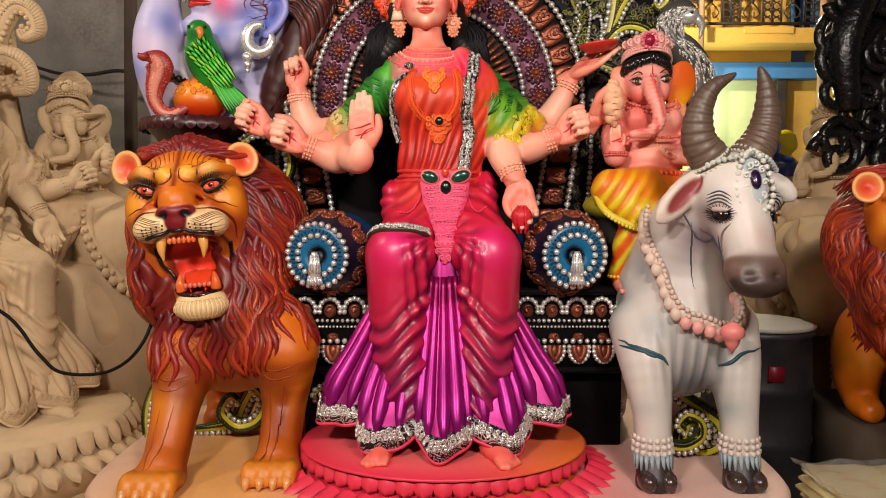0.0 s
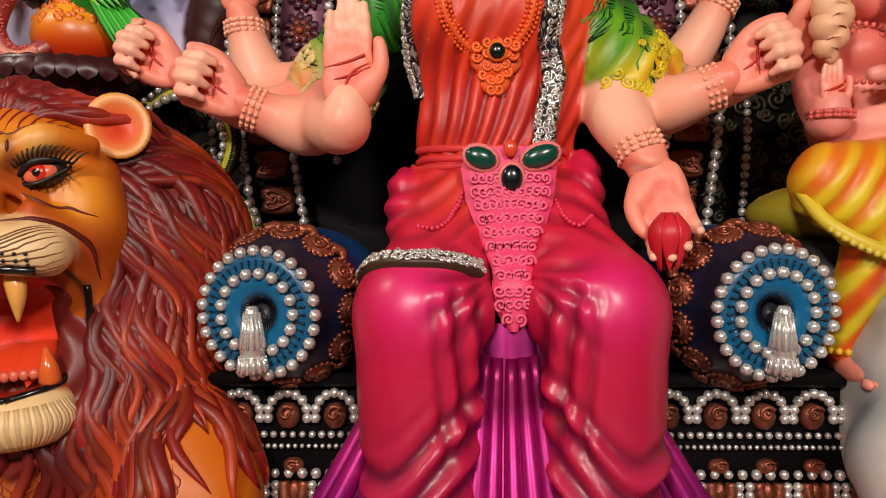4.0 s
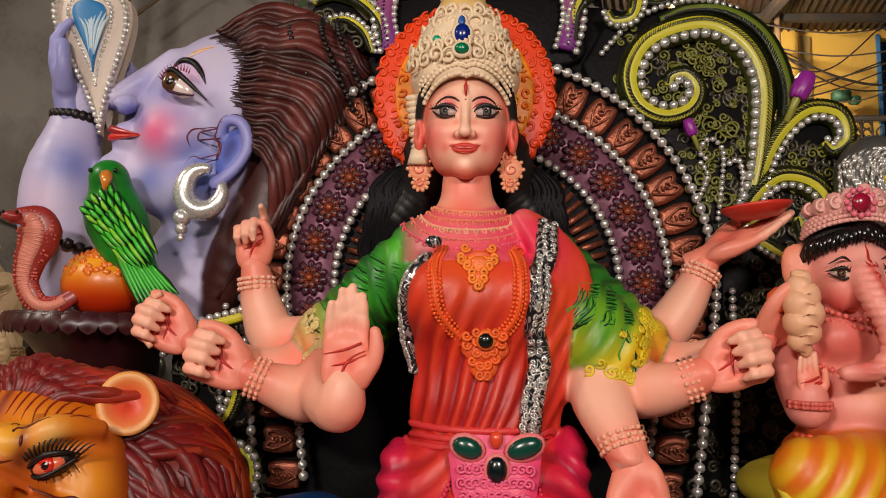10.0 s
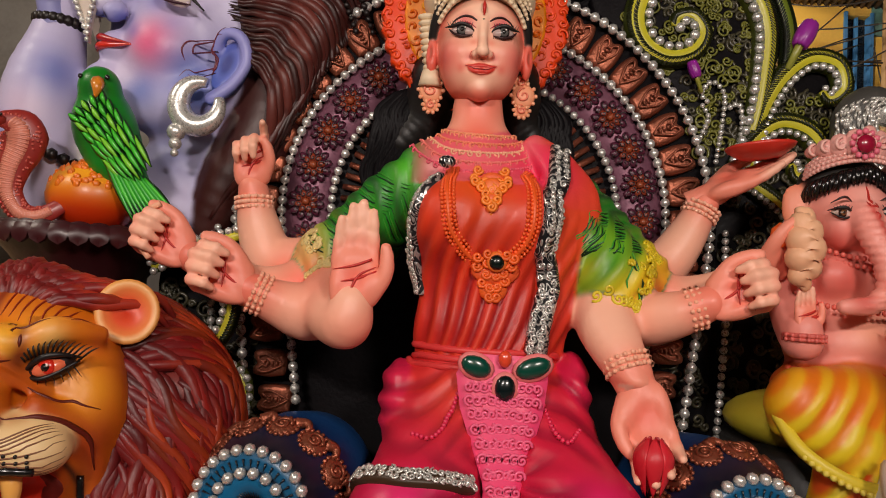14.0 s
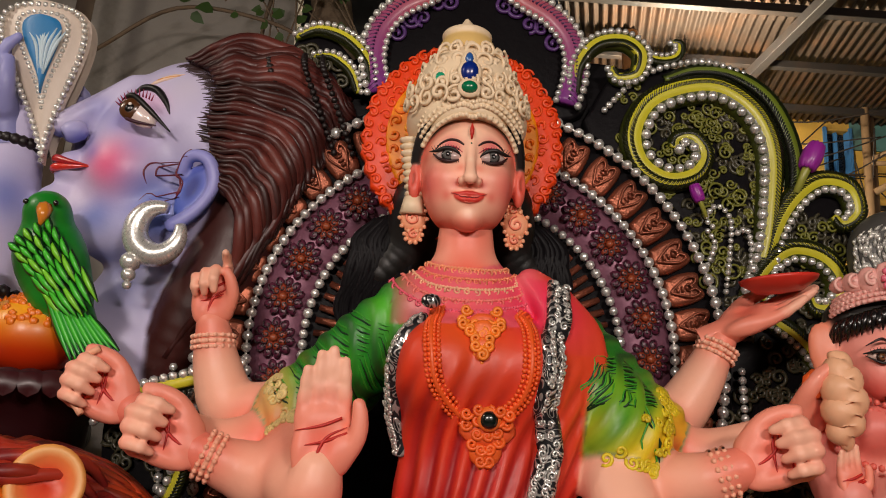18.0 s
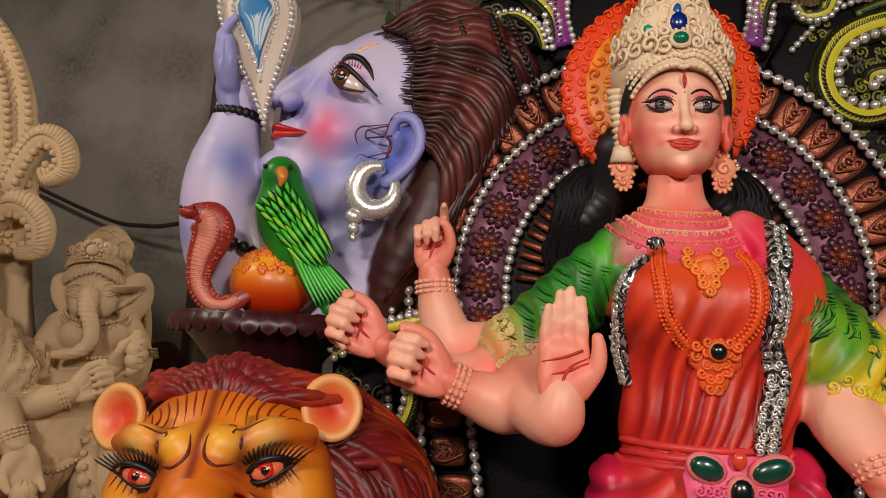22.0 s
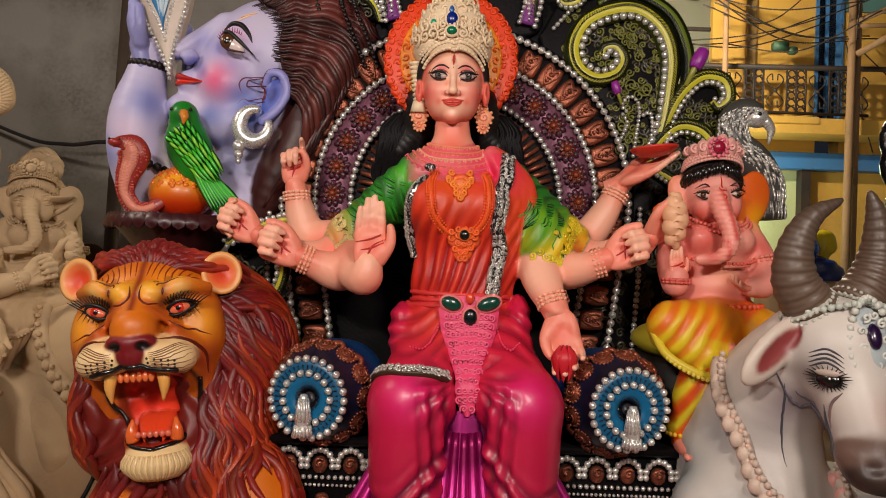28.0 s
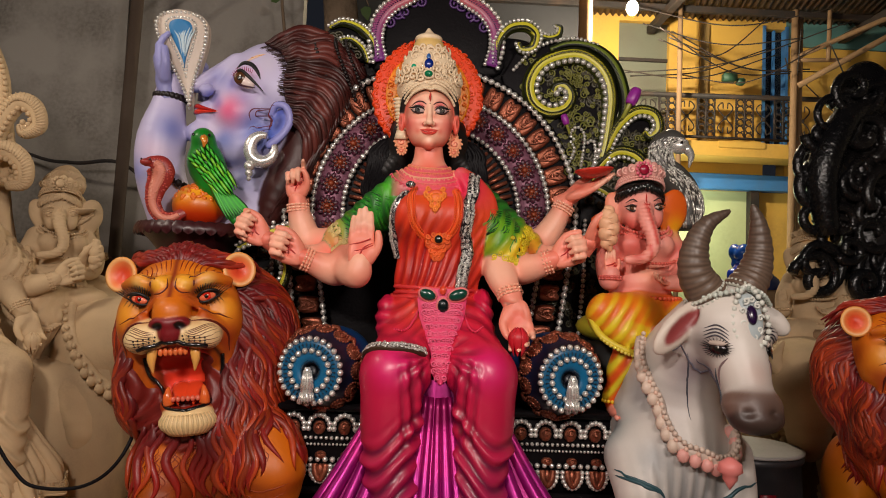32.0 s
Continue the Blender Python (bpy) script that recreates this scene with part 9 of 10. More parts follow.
    for x0 in (-0.66, -0.555, -0.5):
        s.pearls(curve_through([(x0 - 0.03, 3.7, 2.98), (x0, 3.57, 2.86), (x0 + 0.05, 3.575, 2.74), (x0 + 0.1, 3.62, 2.62)], 8), 0.011, srgb(22, 12, 12), 0, 1.9, 7)
    # eye, brow, lips, forehead mark
    e = np.array([-1.0, 3.528, 2.668])
    # the last, white ball is a painted glint
    for q, r, col in (((0, 0, 0), (0.058, 0.02, 0.034), srgb(226, 206, 200)), ((-0.018, -0.012, 0.008), (0.03, 0.014, 0.034), srgb(84, 50, 26)), ((-0.018, -0.02, 0.006), (0.014, 0.008, 0.017), INK), ((-0.016, -0.026, 0.016), (0.005, 0.003, 0.005), WHITE)):
        s.ball(e + q, r, col, 1, turn(0, 34, 8), 16)
    s.tube([e + (-0.058, 0.004, 0.02), e + (-0.02, -0.014, 0.046), e + (0.03, -0.012, 0.01), e + (0.095, 0.0, -0.05)], (0.004, 0.009, 0.009, 0.002), INK, 0, 7, 7)
    s.tube([e + (-0.055, 0.006, 0.012), e + (-0.018, -0.014, -0.026), e + (0.055, -0.004, -0.036)], (0.003, 0.006, 0.002), srgb(60, 20, 40), 0, 6, 6)
    s.tube(c.cling(np.array([(-1.075, 3.56, 2.762), (-1.04, 3.55, 2.797), (-0.99, 3.54, 2.782), (-0.952, 3.54, 2.735), (-0.935, 3.54, 2.69)]))[0], (0.003, 0.011, 0.012, 0.009, 0.002), INK, 0, 7, 7)
    for k in range(12):
        a = math.pi * (0.12 + 0.6 * k / 11)
        o = e + np.array([-0.055 * math.cos(a), -0.012, 0.044 * math.sin(a)])
        s.tube([o, o + (-0.012 * math.cos(a), -0.006, 0.022 * math.sin(a))], (0.003, 0.0008), srgb(150, 40, 80), 0, 4)
    s.tube(c.cling([(-1.285, 3.65, 2.548), (-1.262, 3.6, 2.553), (-1.215, 3.57, 2.538), (-1.15, 3.55, 2.515)], 8)[0], (0.008, 0.013, 0.01, 0.002), srgb(176, 22, 18), 1, 9, 6)
    s.tube(c.cling([(-1.28, 3.65, 2.517), (-1.255, 3.6, 2.515), (-1.21, 3.57, 2.512), (-1.15, 3.55, 2.512)], 8)[0], (0.008, 0.013, 0.009, 0.002), srgb(206, 44, 28), 1, 9, 6)
    for k in range(3):
        c.mark(s, [(-1.03 + 0.012 * k, 3.56, 2.8 + 0.012 * k), (-0.99 + 0.01 * k, 3.55, 2.83 + 0.01 * k), (-0.94 + 0.01 * k, 3.56, 2.85 + 0.008 * k)], 0.006, (srgb(232, 200, 180), srgb(220, 150, 50), srgb(232, 200, 180))[k])
    for pts in ([(-0.83, 2.56), (-0.875, 2.55), (-0.915, 2.53), (-0.92, 2.5), (-0.885, 2.475), (-0.895, 2.45), (-0.94, 2.452), (-0.975, 2.425)], [(-0.84, 2.545), (-0.885, 2.535), (-0.9, 2.51), (-0.87, 2.48), (-0.875, 2.45), (-0.91, 2.435), (-0.945, 2.44)], [(-0.9, 2.54), (-0.94, 2.535), (-0.955, 2.5), (-0.945, 2.47)]):
        c.mark(s, [(a, 3.52, b) for a, b in pts], 0.0028, srgb(110, 34, 50))
    # silver crescent ear ring
    t = np.radians(np.linspace(72, 378, 40))
    s.tube(np.stack([-0.888 + 0.06 * np.cos(t), np.full(40, 3.5), 2.325 + 0.066 * np.sin(t)], 1), 0.031 * np.sin(np.linspace(0.35, 2.8, 40)) + 0.004, srgb(190, 186, 176), 2, 12)
    for q, r in (((-0.945, 3.49, 2.235), 0.027), ((-0.945, 3.49, 2.2), 0.019), ((-0.945, 3.49, 2.172), 0.012)):
        s.ball(q, r, srgb(190, 186, 176), 2, None, 12)
    # bead bands
    for q, a, r, br in (((-1.41, 3.68, 2.6), (0.1, 0, 1), 0.072, 0.02), ((-1.4, 3.68, 2.15), (0.25, 0.2, 1), 0.125, 0.021)):
        a = np.array(a) / np.linalg.norm(a)
        u = np.cross(a, (0, 1, 0))
        u /= np.linalg.norm(u)
        v = np.cross(a, u)
        for k in range(22):
            an = 2 * math.pi * k / 22
            s.ball(np.array(q) + r * (math.cos(an) * u + math.sin(an) * v), br, srgb(24, 14, 14), 0, None, 7)
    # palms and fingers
    def recolour(skin):
        V, F, C = [a.copy() for a in skin]
        return V, F, np.broadcast_to(srgb(150, 150, 206), C.shape) * (0.8 + 0.25 * smooth(0.0, 0.2, V[:, 2])[:, None])
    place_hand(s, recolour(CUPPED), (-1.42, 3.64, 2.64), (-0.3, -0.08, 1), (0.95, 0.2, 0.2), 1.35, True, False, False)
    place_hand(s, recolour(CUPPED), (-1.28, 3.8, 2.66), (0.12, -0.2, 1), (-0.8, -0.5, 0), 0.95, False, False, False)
    # horn with a blue drop, edged with beads
    t = np.linspace(0, 2 * math.pi, 61)[:-1] + 0.05

    def drop(w, top, bot):
        z = (top + bot) / 2 - (top - bot) / 2 * np.cos(t)
        return np.stack([-1.35 + 0.16 * (2.95 - z) + w * 1.15 * np.sign(np.sin(t)) * np.abs(np.sin(t)) ** 0.65 * np.abs(np.sin(t / 2)) ** 2.6, z], 1)
    for w, top, bot, y0, bulge, col, mat in ((0.178, 3.035, 2.52, 3.62, 0.03, srgb(206, 190, 176), 0), (0.078, 2.98, 2.73, 3.588, 0.012, srgb(40, 120, 176), 0)):
        rows = []
        for a in np.linspace(0.12, math.pi - 0.01, 34):
            z = (top + bot) / 2 - (top - bot) / 2 * math.cos(a)
            half = w * 1.15 * math.sin(a) ** 0.65 * math.sin(a / 2) ** 2.6
            rows.append([(-1.35 + 0.16 * (2.95 - z) + half * u, y0 - bulge * math.sqrt(max(0, 1 - u * u)), z) for u in np.linspace(-1, 1, 11)])
        s.grid(rows, col, mat)
        s.grid([[(p[0], 3.66, p[2]) for p in r[::-1]] for r in rows], col, mat)
    for k in range(9):
        s.tube([(-1.385 + 0.014 * k, 3.582, 2.95 - 0.005 * abs(k - 4)), (-1.35 + 0.006 * k + 0.008 * math.sin(k), 3.578, 2.88), (-1.33 + 0.002 * k, 3.578, 2.79)], (0.002, 0.0055, 0.001), srgb(190, 210, 220), 0, 5, 4)
    for w, top, bot, br in ((0.166, 3.02, 2.53, 0.0105), (0.1, 2.995, 2.69, 0.0085)):
        d = drop(w, top, bot)
        s.pearls([(p[0], 3.594, p[1]) for p in np.vstack([d, d[:1]])], br, srgb(214, 210, 200), 2, 2.0, 7)
    ob = part("blue_head_statue", s, [PAINT, ENAMEL, SILVER])
    return tagged(ob, "blue painted head with swept brown hair and silver ear ring", "statue")


blue_head()


def bird():
    G, D, L = srgb(20, 130, 30), srgb(4, 50, 16), srgb(64, 186, 40)
    c = Clay((-1.35, 3.3, 1.9), (-0.85, 3.65, 2.48), 0.005)
    c.ell((-1.165, 3.46, 2.345), (0.058, 0.06, 0.06), G)
    c.tube([(-1.16, 3.47, 2.31), (-1.155, 3.49, 2.24), (-1.11, 3.49, 2.14)], (0.052, 0.085, 0.075), G, k=0.02)
    c.tube([(-1.09, 3.48, 2.13), (-1.03, 3.46, 2.04), (-0.985, 3.43, 1.96)], (0.05, 0.04, 0.018), G, k=0.02)
    c.ell((-1.11, 3.42, 2.2), (0.05, 0.03, 0.1), G, turn(0, -28, 10), k=0.012)
    V, F, C = c.skin()
    tint(C, near(V, (-1.16, 3.42, 2.33), 0.035) * 0.7, D)
    tint(C, near(V, (-1.2, 3.45, 2.2), 0.06) * 0.6, D)
    s = Soup()
    s.add(V, F, C, 0)
    # rows of wing feathers, each with a dark edge, and the tail
    along, across = np.array([0.636, 0, -0.77]), np.array([0.77, 0, 0.636])
    for row, (start, long, num) in enumerate(((0.16, 0.1, 7), (0.1, 0.085, 7), (0.055, 0.065, 6), (0.02, 0.05, 6), (-0.01, 0.04, 5))):
        for k in range(num):
            v = -0.055 + 0.11 * k / (num - 1)
            p = np.array([-1.165, 3.397 - 0.004 * row + 6 * v * v, 2.275]) + along * start * (1 - 2 * abs(v)) + across * v
            q = p + along * long - across * (0.25 * v) + np.array([0, 0.002, 0])
            mid = (p + q) / 2 + np.array([0, -0.007, 0])
            s.tube([p, mid, q], (0.006, 0.0115, 0.002), D, 0, 6, 3, 0.4, (0, -1, 0))
            s.tube([p + (0, -0.005, 0), mid + (0, -0.005, 0), q + (0, -0.004, 0)], (0.003, 0.0072, 0.001), L if (k + row) % 3 else srgb(120, 200, 40), 0, 6, 3, 0.4, (0, -1, 0))
    for k in range(10):
        x = -1.1 + 0.012 * k
        line = np.array([(x, 3.412, 2.115 - 0.004 * k), (x + 0.045, 3.407, 2.035), (x + 0.09, 3.402, 1.96 + 0.004 * k)])
        s.tube(line, (0.007, 0.012, 0.003), D, 0, 6, 4, 0.4, (0, -1, 0))
        s.tube(line + (0, -0.005, 0), (0.004, 0.0065, 0.001), L if k % 2 else srgb(40, 160, 40), 0, 6, 4, 0.4, (0, -1, 0))
    s.tube([(-1.145, 3.405, 2.345), (-1.135, 3.385, 2.325), (-1.14, 3.388, 2.295)], (0.02, 0.015, 0.003), srgb(214, 130, 40), 1, 8, 4)
    for sg in (-1, 1):
        s.ball((-1.16 + 0.038 * sg, 3.41, 2.362), 0.008, INK, 1, None, 7)
    s.tube([(-1.15, 3.47, 2.14), (-1.16, 3.45, 2.11)], 0.012, srgb(200, 140, 50), 0, 6)
    return tagged(part("parrot_figure", s, [SATIN, ENAMEL]), "bright green parrot figure perched on an orange ball", "figurine")


bird()
ball = thing("orange_ball", "orange painted scaly ball resting on the dark pedestal", "ball")
s = Soup()
s.ball((-1.185, 3.53, 2.03), (0.132, 0.125, 0.105), srgb(206, 90, 14), 0, None, 28)
zz = s.V[0][:, 2:]
s.C[0] = srgb(206, 50, 6) + (srgb(246, 170, 26) - srgb(206, 50, 6)) * smooth(1.97, 2.12, zz)
part("ball_body", s, SATIN, ball)
s = Soup()
rng = random.Random(2)
for k in range(150):
    a, b = rng.uniform(math.pi, 2 * math.pi), rng.uniform(0.1, 1.35)
    s.ball((-1.185 + 0.131 * math.cos(a) * math.sin(b), 3.53 + 0.124 * math.sin(a) * math.sin(b), 2.03 + 0.104 * math.cos(b)), (0.012, 0.004, 0.012), srgb(232, 116, 14), 0, turn(0, 0, math.degrees(a) + 90), 6)
tagged(part("scale", s, SATIN, ball), kind="stuff")
ped = thing("ball_pedestal", "maroon black pedestal with a turned-over petal rim", "pedestal")
s = Soup()
s.lathe([(0.16, 1.5), (0.17, 1.8), (0.22, 1.86), (0.26, 1.9), (0.28, 1.935), (0.25, 1.93), (0.0, 1.925)], (-1.21, 3.58, 0), srgb(44, 10, 14), 0, 40)
part("pedestal_body", s, SATIN, ped)
r = Soup()
g = [[(u * 0.026 * (1 - v ** 4) ** 0.5, -0.018 * math.sin(2.4 * v), 0.0 - 0.06 * v + 0.007 * (1 - u * u)) for u in np.linspace(-1, 1, 7)] for v in np.linspace(0, 1, 6)]
r.grid(g, srgb(56, 10, 16), 0)
r.grid([[(x, y + 0.01, z) for x, y, z in row[::-1]] for row in g], srgb(36, 6, 10), 0)
me = r.mesh("rim_petal", [SATIN])
for k in range(36):
    a = 10 * k
    child("rim_petal", me, ped, pose(-1.21 + 0.272 * math.cos(radians(a)), 3.58 + 0.272 * math.sin(radians(a)), 1.935, 0, 0, a + 90))

s = Soup()
RED, BELLY = srgb(150, 44, 38), srgb(214, 130, 108)
q = curve_through([(-1.2, 3.45, 2.03), (-1.235, 3.43, 1.985), (-1.285, 3.42, 1.955), (-1.335, 3.42, 1.965), (-1.37, 3.42, 2.02), (-1.365, 3.42, 2.09), (-1.345, 3.42, 2.15), (-1.345, 3.41, 2.2), (-1.375, 3.38, 2.215), (-1.405, 3.36, 2.205)], 6)
t = np.linspace(0, 1, len(q))
rad = np.interp(t, [0, 0.25, 0.45, 0.6, 0.72, 0.8, 0.88, 1], [0.018, 0.03, 0.036, 0.054, 0.068, 0.052, 0.03, 0.014])
s.tube(q, rad, RED, 0, 16, 0, 0.55, (0, -1, 0))
for k in range(8, len(q) - 10):
    for u in (0.0, 0.5):
        o, w = q[k] * (1 - u) + q[k + 1] * u, rad[k] * 0.5
        d = q[k + 1] - q[k - 1]
        ac = np.array([d[2], 0, -d[0]]) / np.linalg.norm(d)
        f = np.array([0, -0.5 * rad[k], 0])
        s.tube([o - ac * w + f * 0.9, o + f * 1.12, o + ac * w + f * 0.9], (0.003, 0.0062, 0.003), BELLY, 0, 6, 3)
rng = random.Random(6)
for k in range(160):
    j = rng.randrange(10, len(q) - 6)
    sg = rng.choice((-1, 1))
    d = q[j + 1] - q[j - 1]
    ac = np.array([d[2], 0, -d[0]]) / np.linalg.norm(d)
    v = rng.uniform(0.62, 0.92)
    s.ball(q[j] + sg * ac * v * rad[j] + (0, -0.55 * rad[j] * math.sqrt(1 - v * v), 0), 0.0042, srgb(196, 84, 70), 0, None, 5)
s.ball((-1.395, 3.365, 2.212), (0.03, 0.028, 0.018), RED, 0, None, 10)
for sg in (-1, 1):
    s.ball((-1.39 + 0.02 * sg, 3.345, 2.224), 0.005, INK, 0, None, 6)
tagged(part("cobra_figure", s, [SATIN]), "small red cobra figure with a spread hood", "figurine")

# ---- the elephant-headed figure ----


def elephant_figure():
    ROSE, DEEP, SAFFRON = srgb(240, 152, 138), srgb(206, 56, 46), srgb(226, 130, 14)
    c = Clay((0.58, 2.92, 1.1), (1.3, 3.62, 2.4), 0.0075)
    c.ell((0.945, 3.33, 1.78), (0.155, 0.13, 0.18), ROSE, k=0.03)
    c.ell((0.94, 3.28, 1.73), (0.135, 0.12, 0.105), ROSE, k=0.04)
    c.ell((0.945, 3.32, 1.9), (0.155, 0.11, 0.1), ROSE, k=0.04)
    for sg in (-1, 1):
        c.ell((0.945 + 0.07 * sg, 3.23, 1.91), (0.06, 0.05, 0.055), ROSE, k=0.03)
    c.ell((0.925, 3.275, 2.08), (0.102, 0.108, 0.102), ROSE, k=0.02)
    for sg in (-1, 1):
        c.ell((0.925 + 0.05 * sg, 3.21, 2.03), (0.036, 0.04, 0.05), ROSE, k=0.03)
    c.tube([(0.912, 3.175, 2.065), (0.912, 3.13, 2.005), (0.932, 3.11, 1.945), (0.932, 3.1, 1.88), (0.89, 3.095, 1.84), (0.818, 3.09, 1.83)], (0.037, 0.032, 0.029, 0.027, 0.023, 0.017), ROSE, k=0.012)
    # arms
    c.tube([(0.82, 3.32, 1.94), (0.77, 3.25, 1.83), (0.765, 3.18, 1.74), (0.765, 3.17, 1.77)], (0.058, 0.05, 0.045, 0.04), ROSE, k=0.02)
    c.tube([(1.07, 3.32, 1.94), (1.12, 3.28, 1.83), (1.1, 3.2, 1.75), (1.03, 3.15, 1.735)], (0.058, 0.056, 0.045, 0.03), ROSE, k=0.02)
    # lap cloth, bent knee, hanging leg
    c.ell((0.95, 3.28, 1.62), (0.2, 0.17, 0.08), srgb(224, 96, 30), k=0.03)
    c.tube([(0.95, 3.2, 1.6), (0.83, 3.12, 1.585), (0.73, 3.1, 1.6)], (0.09, 0.1, 0.078), SAFFRON, k=0.02)
    c.tube([(0.73, 3.1, 1.57), (0.82, 3.06, 1.5), (0.92, 3.08, 1.47)], (0.07, 0.065, 0.05), srgb(214, 180, 30), k=0.03)
    c.tube([(0.9, 3.16, 1.55), (0.84, 3.08, 1.42), (0.8, 3.09, 1.29), (0.79, 3.1, 1.22)], (0.1, 0.08, 0.062, 0.058), SAFFRON, k=0.02)
    c.ell((0.785, 3.05, 1.175), (0.045, 0.08, 0.032), srgb(232, 140, 120), k=0.012)
    c.ell((0.925, 3.05, 1.49), (0.03, 0.06, 0.05), srgb(232, 140, 120), k=0.012)
    c.ell((1.08, 3.2, 1.58), (0.13, 0.12, 0.075), srgb(224, 150, 24), k=0.03)
    # ears: broad and thin
    for sg, col in ((-1, srgb(232, 140, 110)), (1, srgb(226, 96, 20))):
        c.ell((0.925 + (0.115 if sg < 0 else 0.16) * sg, 3.29, 2.075), ((0.045, 0.02, 0.085) if sg < 0 else (0.078, 0.022, 0.11)), col, turn(0, 14 * sg, 14 * sg), k=0.012)
    # hair
    c.ell((0.92, 3.295, 2.16), (0.108, 0.105, 0.08), INK, k=0.008)
    V, F, C = c.skin()
    x, y, z = V.T
    n = normals(V, F)
    for p, r, col in (((0.945, 3.15, 1.79), 0.08, srgb(244, 176, 140)), ((0.86, 3.2, 2.0), 0.04, DEEP), ((0.99, 3.2, 2.0), 0.04, DEEP), ((0.8, 3.25, 1.88), 0.05, DEEP), ((1.1, 3.25, 1.88), 0.05, DEEP), ((0.945, 3.17, 1.86), 0.04, DEEP), ((0.92, 3.16, 2.12), 0.035, srgb(246, 180, 166)), ((0.945, 3.2, 1.68), 0.06, srgb(226, 90, 60)), ((0.88, 3.2, 1.9), 0.06, DEEP), ((1.02, 3.2, 1.9), 0.04, srgb(236, 160, 140)), ((0.86, 3.08, 1.845), 0.03, DEEP), ((1.1, 3.27, 2.0), 0.05, srgb(236, 176, 20)), ((0.77, 3.2, 1.76), 0.06, srgb(200, 90, 80))):
        tint(C, 0.7 * near(V, p, r), col)
    tr = (y < 3.15) * (z > 1.82) * (z < 2.09) * (np.abs(x - 0.93) < 0.08)
    V += n * (0.0025 * tr * np.sin(z * 330))[:, None]
    tint(C, tr * 0.8 * np.exp(-((x - 0.918 - 0.2 * (2.05 - z) * (z > 1.9)) / 0.009) ** 2), srgb(206, 50, 40))
    cloth = ((C[:, 0] > 0.5) & (C[:, 2] < 0.06)).astype(float)
    st = np.sin(2 * math.pi * (0.55 * x + z) / 0.052)
    knee = near(V, (0.75, 3.06, 1.56), 0.12)
    st2 = np.sin(2 * math.pi * (x * 0.9 - z * 0.6) / 0.055)
    tint(C, cloth * smooth(-0.2, 0.7, st2) * knee, srgb(222, 196, 30))
    tint(C, cloth * smooth(0.3, -0.8, st2) * knee * 0.9, srgb(214, 84, 20))
    leg = (z < 1.46).astype(float) * cloth
    stl = np.sin(2 * math.pi * (x * 1.1 + 0.35 * np.abs(x - 0.82) - 0.45 * z) / 0.045)
    tint(C, leg * smooth(0.0, 0.8, stl), srgb(224, 200, 40))
    tint(C, leg * smooth(0.0, -0.8, stl), srgb(222, 84, 24))
    V += n * (0.005 * cloth * np.where(leg > 0, stl, st2 * knee))[:, None]
    s = Soup()
    s.add(V, F, C, 0)
    place_hand(s, OPEN_HAND, (0.762, 3.155, 1.755), (-0.05, 0.02, 1), (0.1, -1, 0), 0.56, False)
    place_hand(s, CUPPED, (1.04, 3.15, 1.735), (-1, -0.25, 0.1), (0, -0.5, 1), 0.5, False, False)
    for k in range(5):
        s.ball((0.752 + 0.017 * k, 2.965 + 0.004 * abs(k - 1), 1.163), (0.011, 0.02, 0.012), srgb(236, 150, 130), 0, None, 8)
    # eyes, marks, tusk
    for sg in (-1, 1):
        e = np.array([0.92 + 0.062 * sg, 3.178, 2.074 + 0.006 * sg])
        s.ball(e + (0, 0.002, 0), (0.024, 0.013, 0.0115), srgb(206, 180, 168), 1, turn(0, -10 * sg, 24 * sg), 14)
        s.ball(e + (0.002 * sg, -0.0085, 0), (0.0115, 0.006, 0.0112), srgb(40, 24, 18), 1, None, 12)
        s.ball(e + (0.002 * sg, -0.011, 0), (0.0085, 0.005, 0.0085), srgb(104, 66, 36), 1, None, 10)
        s.ball(e + (0.002 * sg, -0.0145, 0), 0.0035, INK, 1, None, 8)
        # glint put on the pupil as a white dot
        s.ball(e + (0.005, -0.016, 0.004), 0.0018, WHITE, 1, None, 6)
        s.tube([e + (-0.03 * sg, -0.004, -0.002), e + (0, -0.014, 0.0135), e + (0.034 * sg, 0.006, 0.006)], (0.0015, 0.0048, 0.0012), INK, 0, 6, 5)
        s.tube([e + (-0.028 * sg, -0.004, -0.003), e + (0, -0.013, -0.0135), e + (0.03 * sg, 0.004, 0.002)], (0.001, 0.0034, 0.001), INK, 0, 6, 5)
        for k in range(8):
            u = -1 + 2 * k / 7
            s.tube([e + (0.022 * u, -0.012, 0.011 - 0.006 * u * u), e + (0.028 * u, -0.012, 0.022 - 0.007 * u * u)], (0.0018, 0.0005), INK, 0, 4)
        s.tube([e + (-0.03, 0.0, 0.024), e + (0, -0.012, 0.04), e + (0.032, 0.004, 0.028)], (0.001, 0.0036, 0.001), srgb(40, 12, 10), 0, 6, 5)
    for pts in ([(0.925, 3.128, 2.15), (0.925, 3.13, 2.19)], [(0.9, 3.135, 2.16), (0.912, 3.127, 2.135), (0.925, 3.125, 2.14), (0.938, 3.127, 2.135), (0.95, 3.135, 2.16)], [(0.925, 3.11, 2.1), (0.93, 3.11, 2.115), (0.92, 3.112, 2.125)]):
        c.mark(s, np.array(pts) - (0, 0, 0.04), 0.0034, srgb(190, 40, 30))
    # pink crown with a ruby
    t = np.linspace(math.pi * 1.02, math.pi * 1.98, 40)
    for dz, r, h in ((-0.006, 0.112, 0.006), (0.006, 0.11, 0.006), (0.017, 0.107, 0.006), (0.028, 0.103, 0.006)):
        line = np.stack([0.922 + r * np.cos(t), 3.285 + r * np.sin(t) * 1.02, 2.172 + dz + 0.02 * np.sin(-t) * 2], 1)
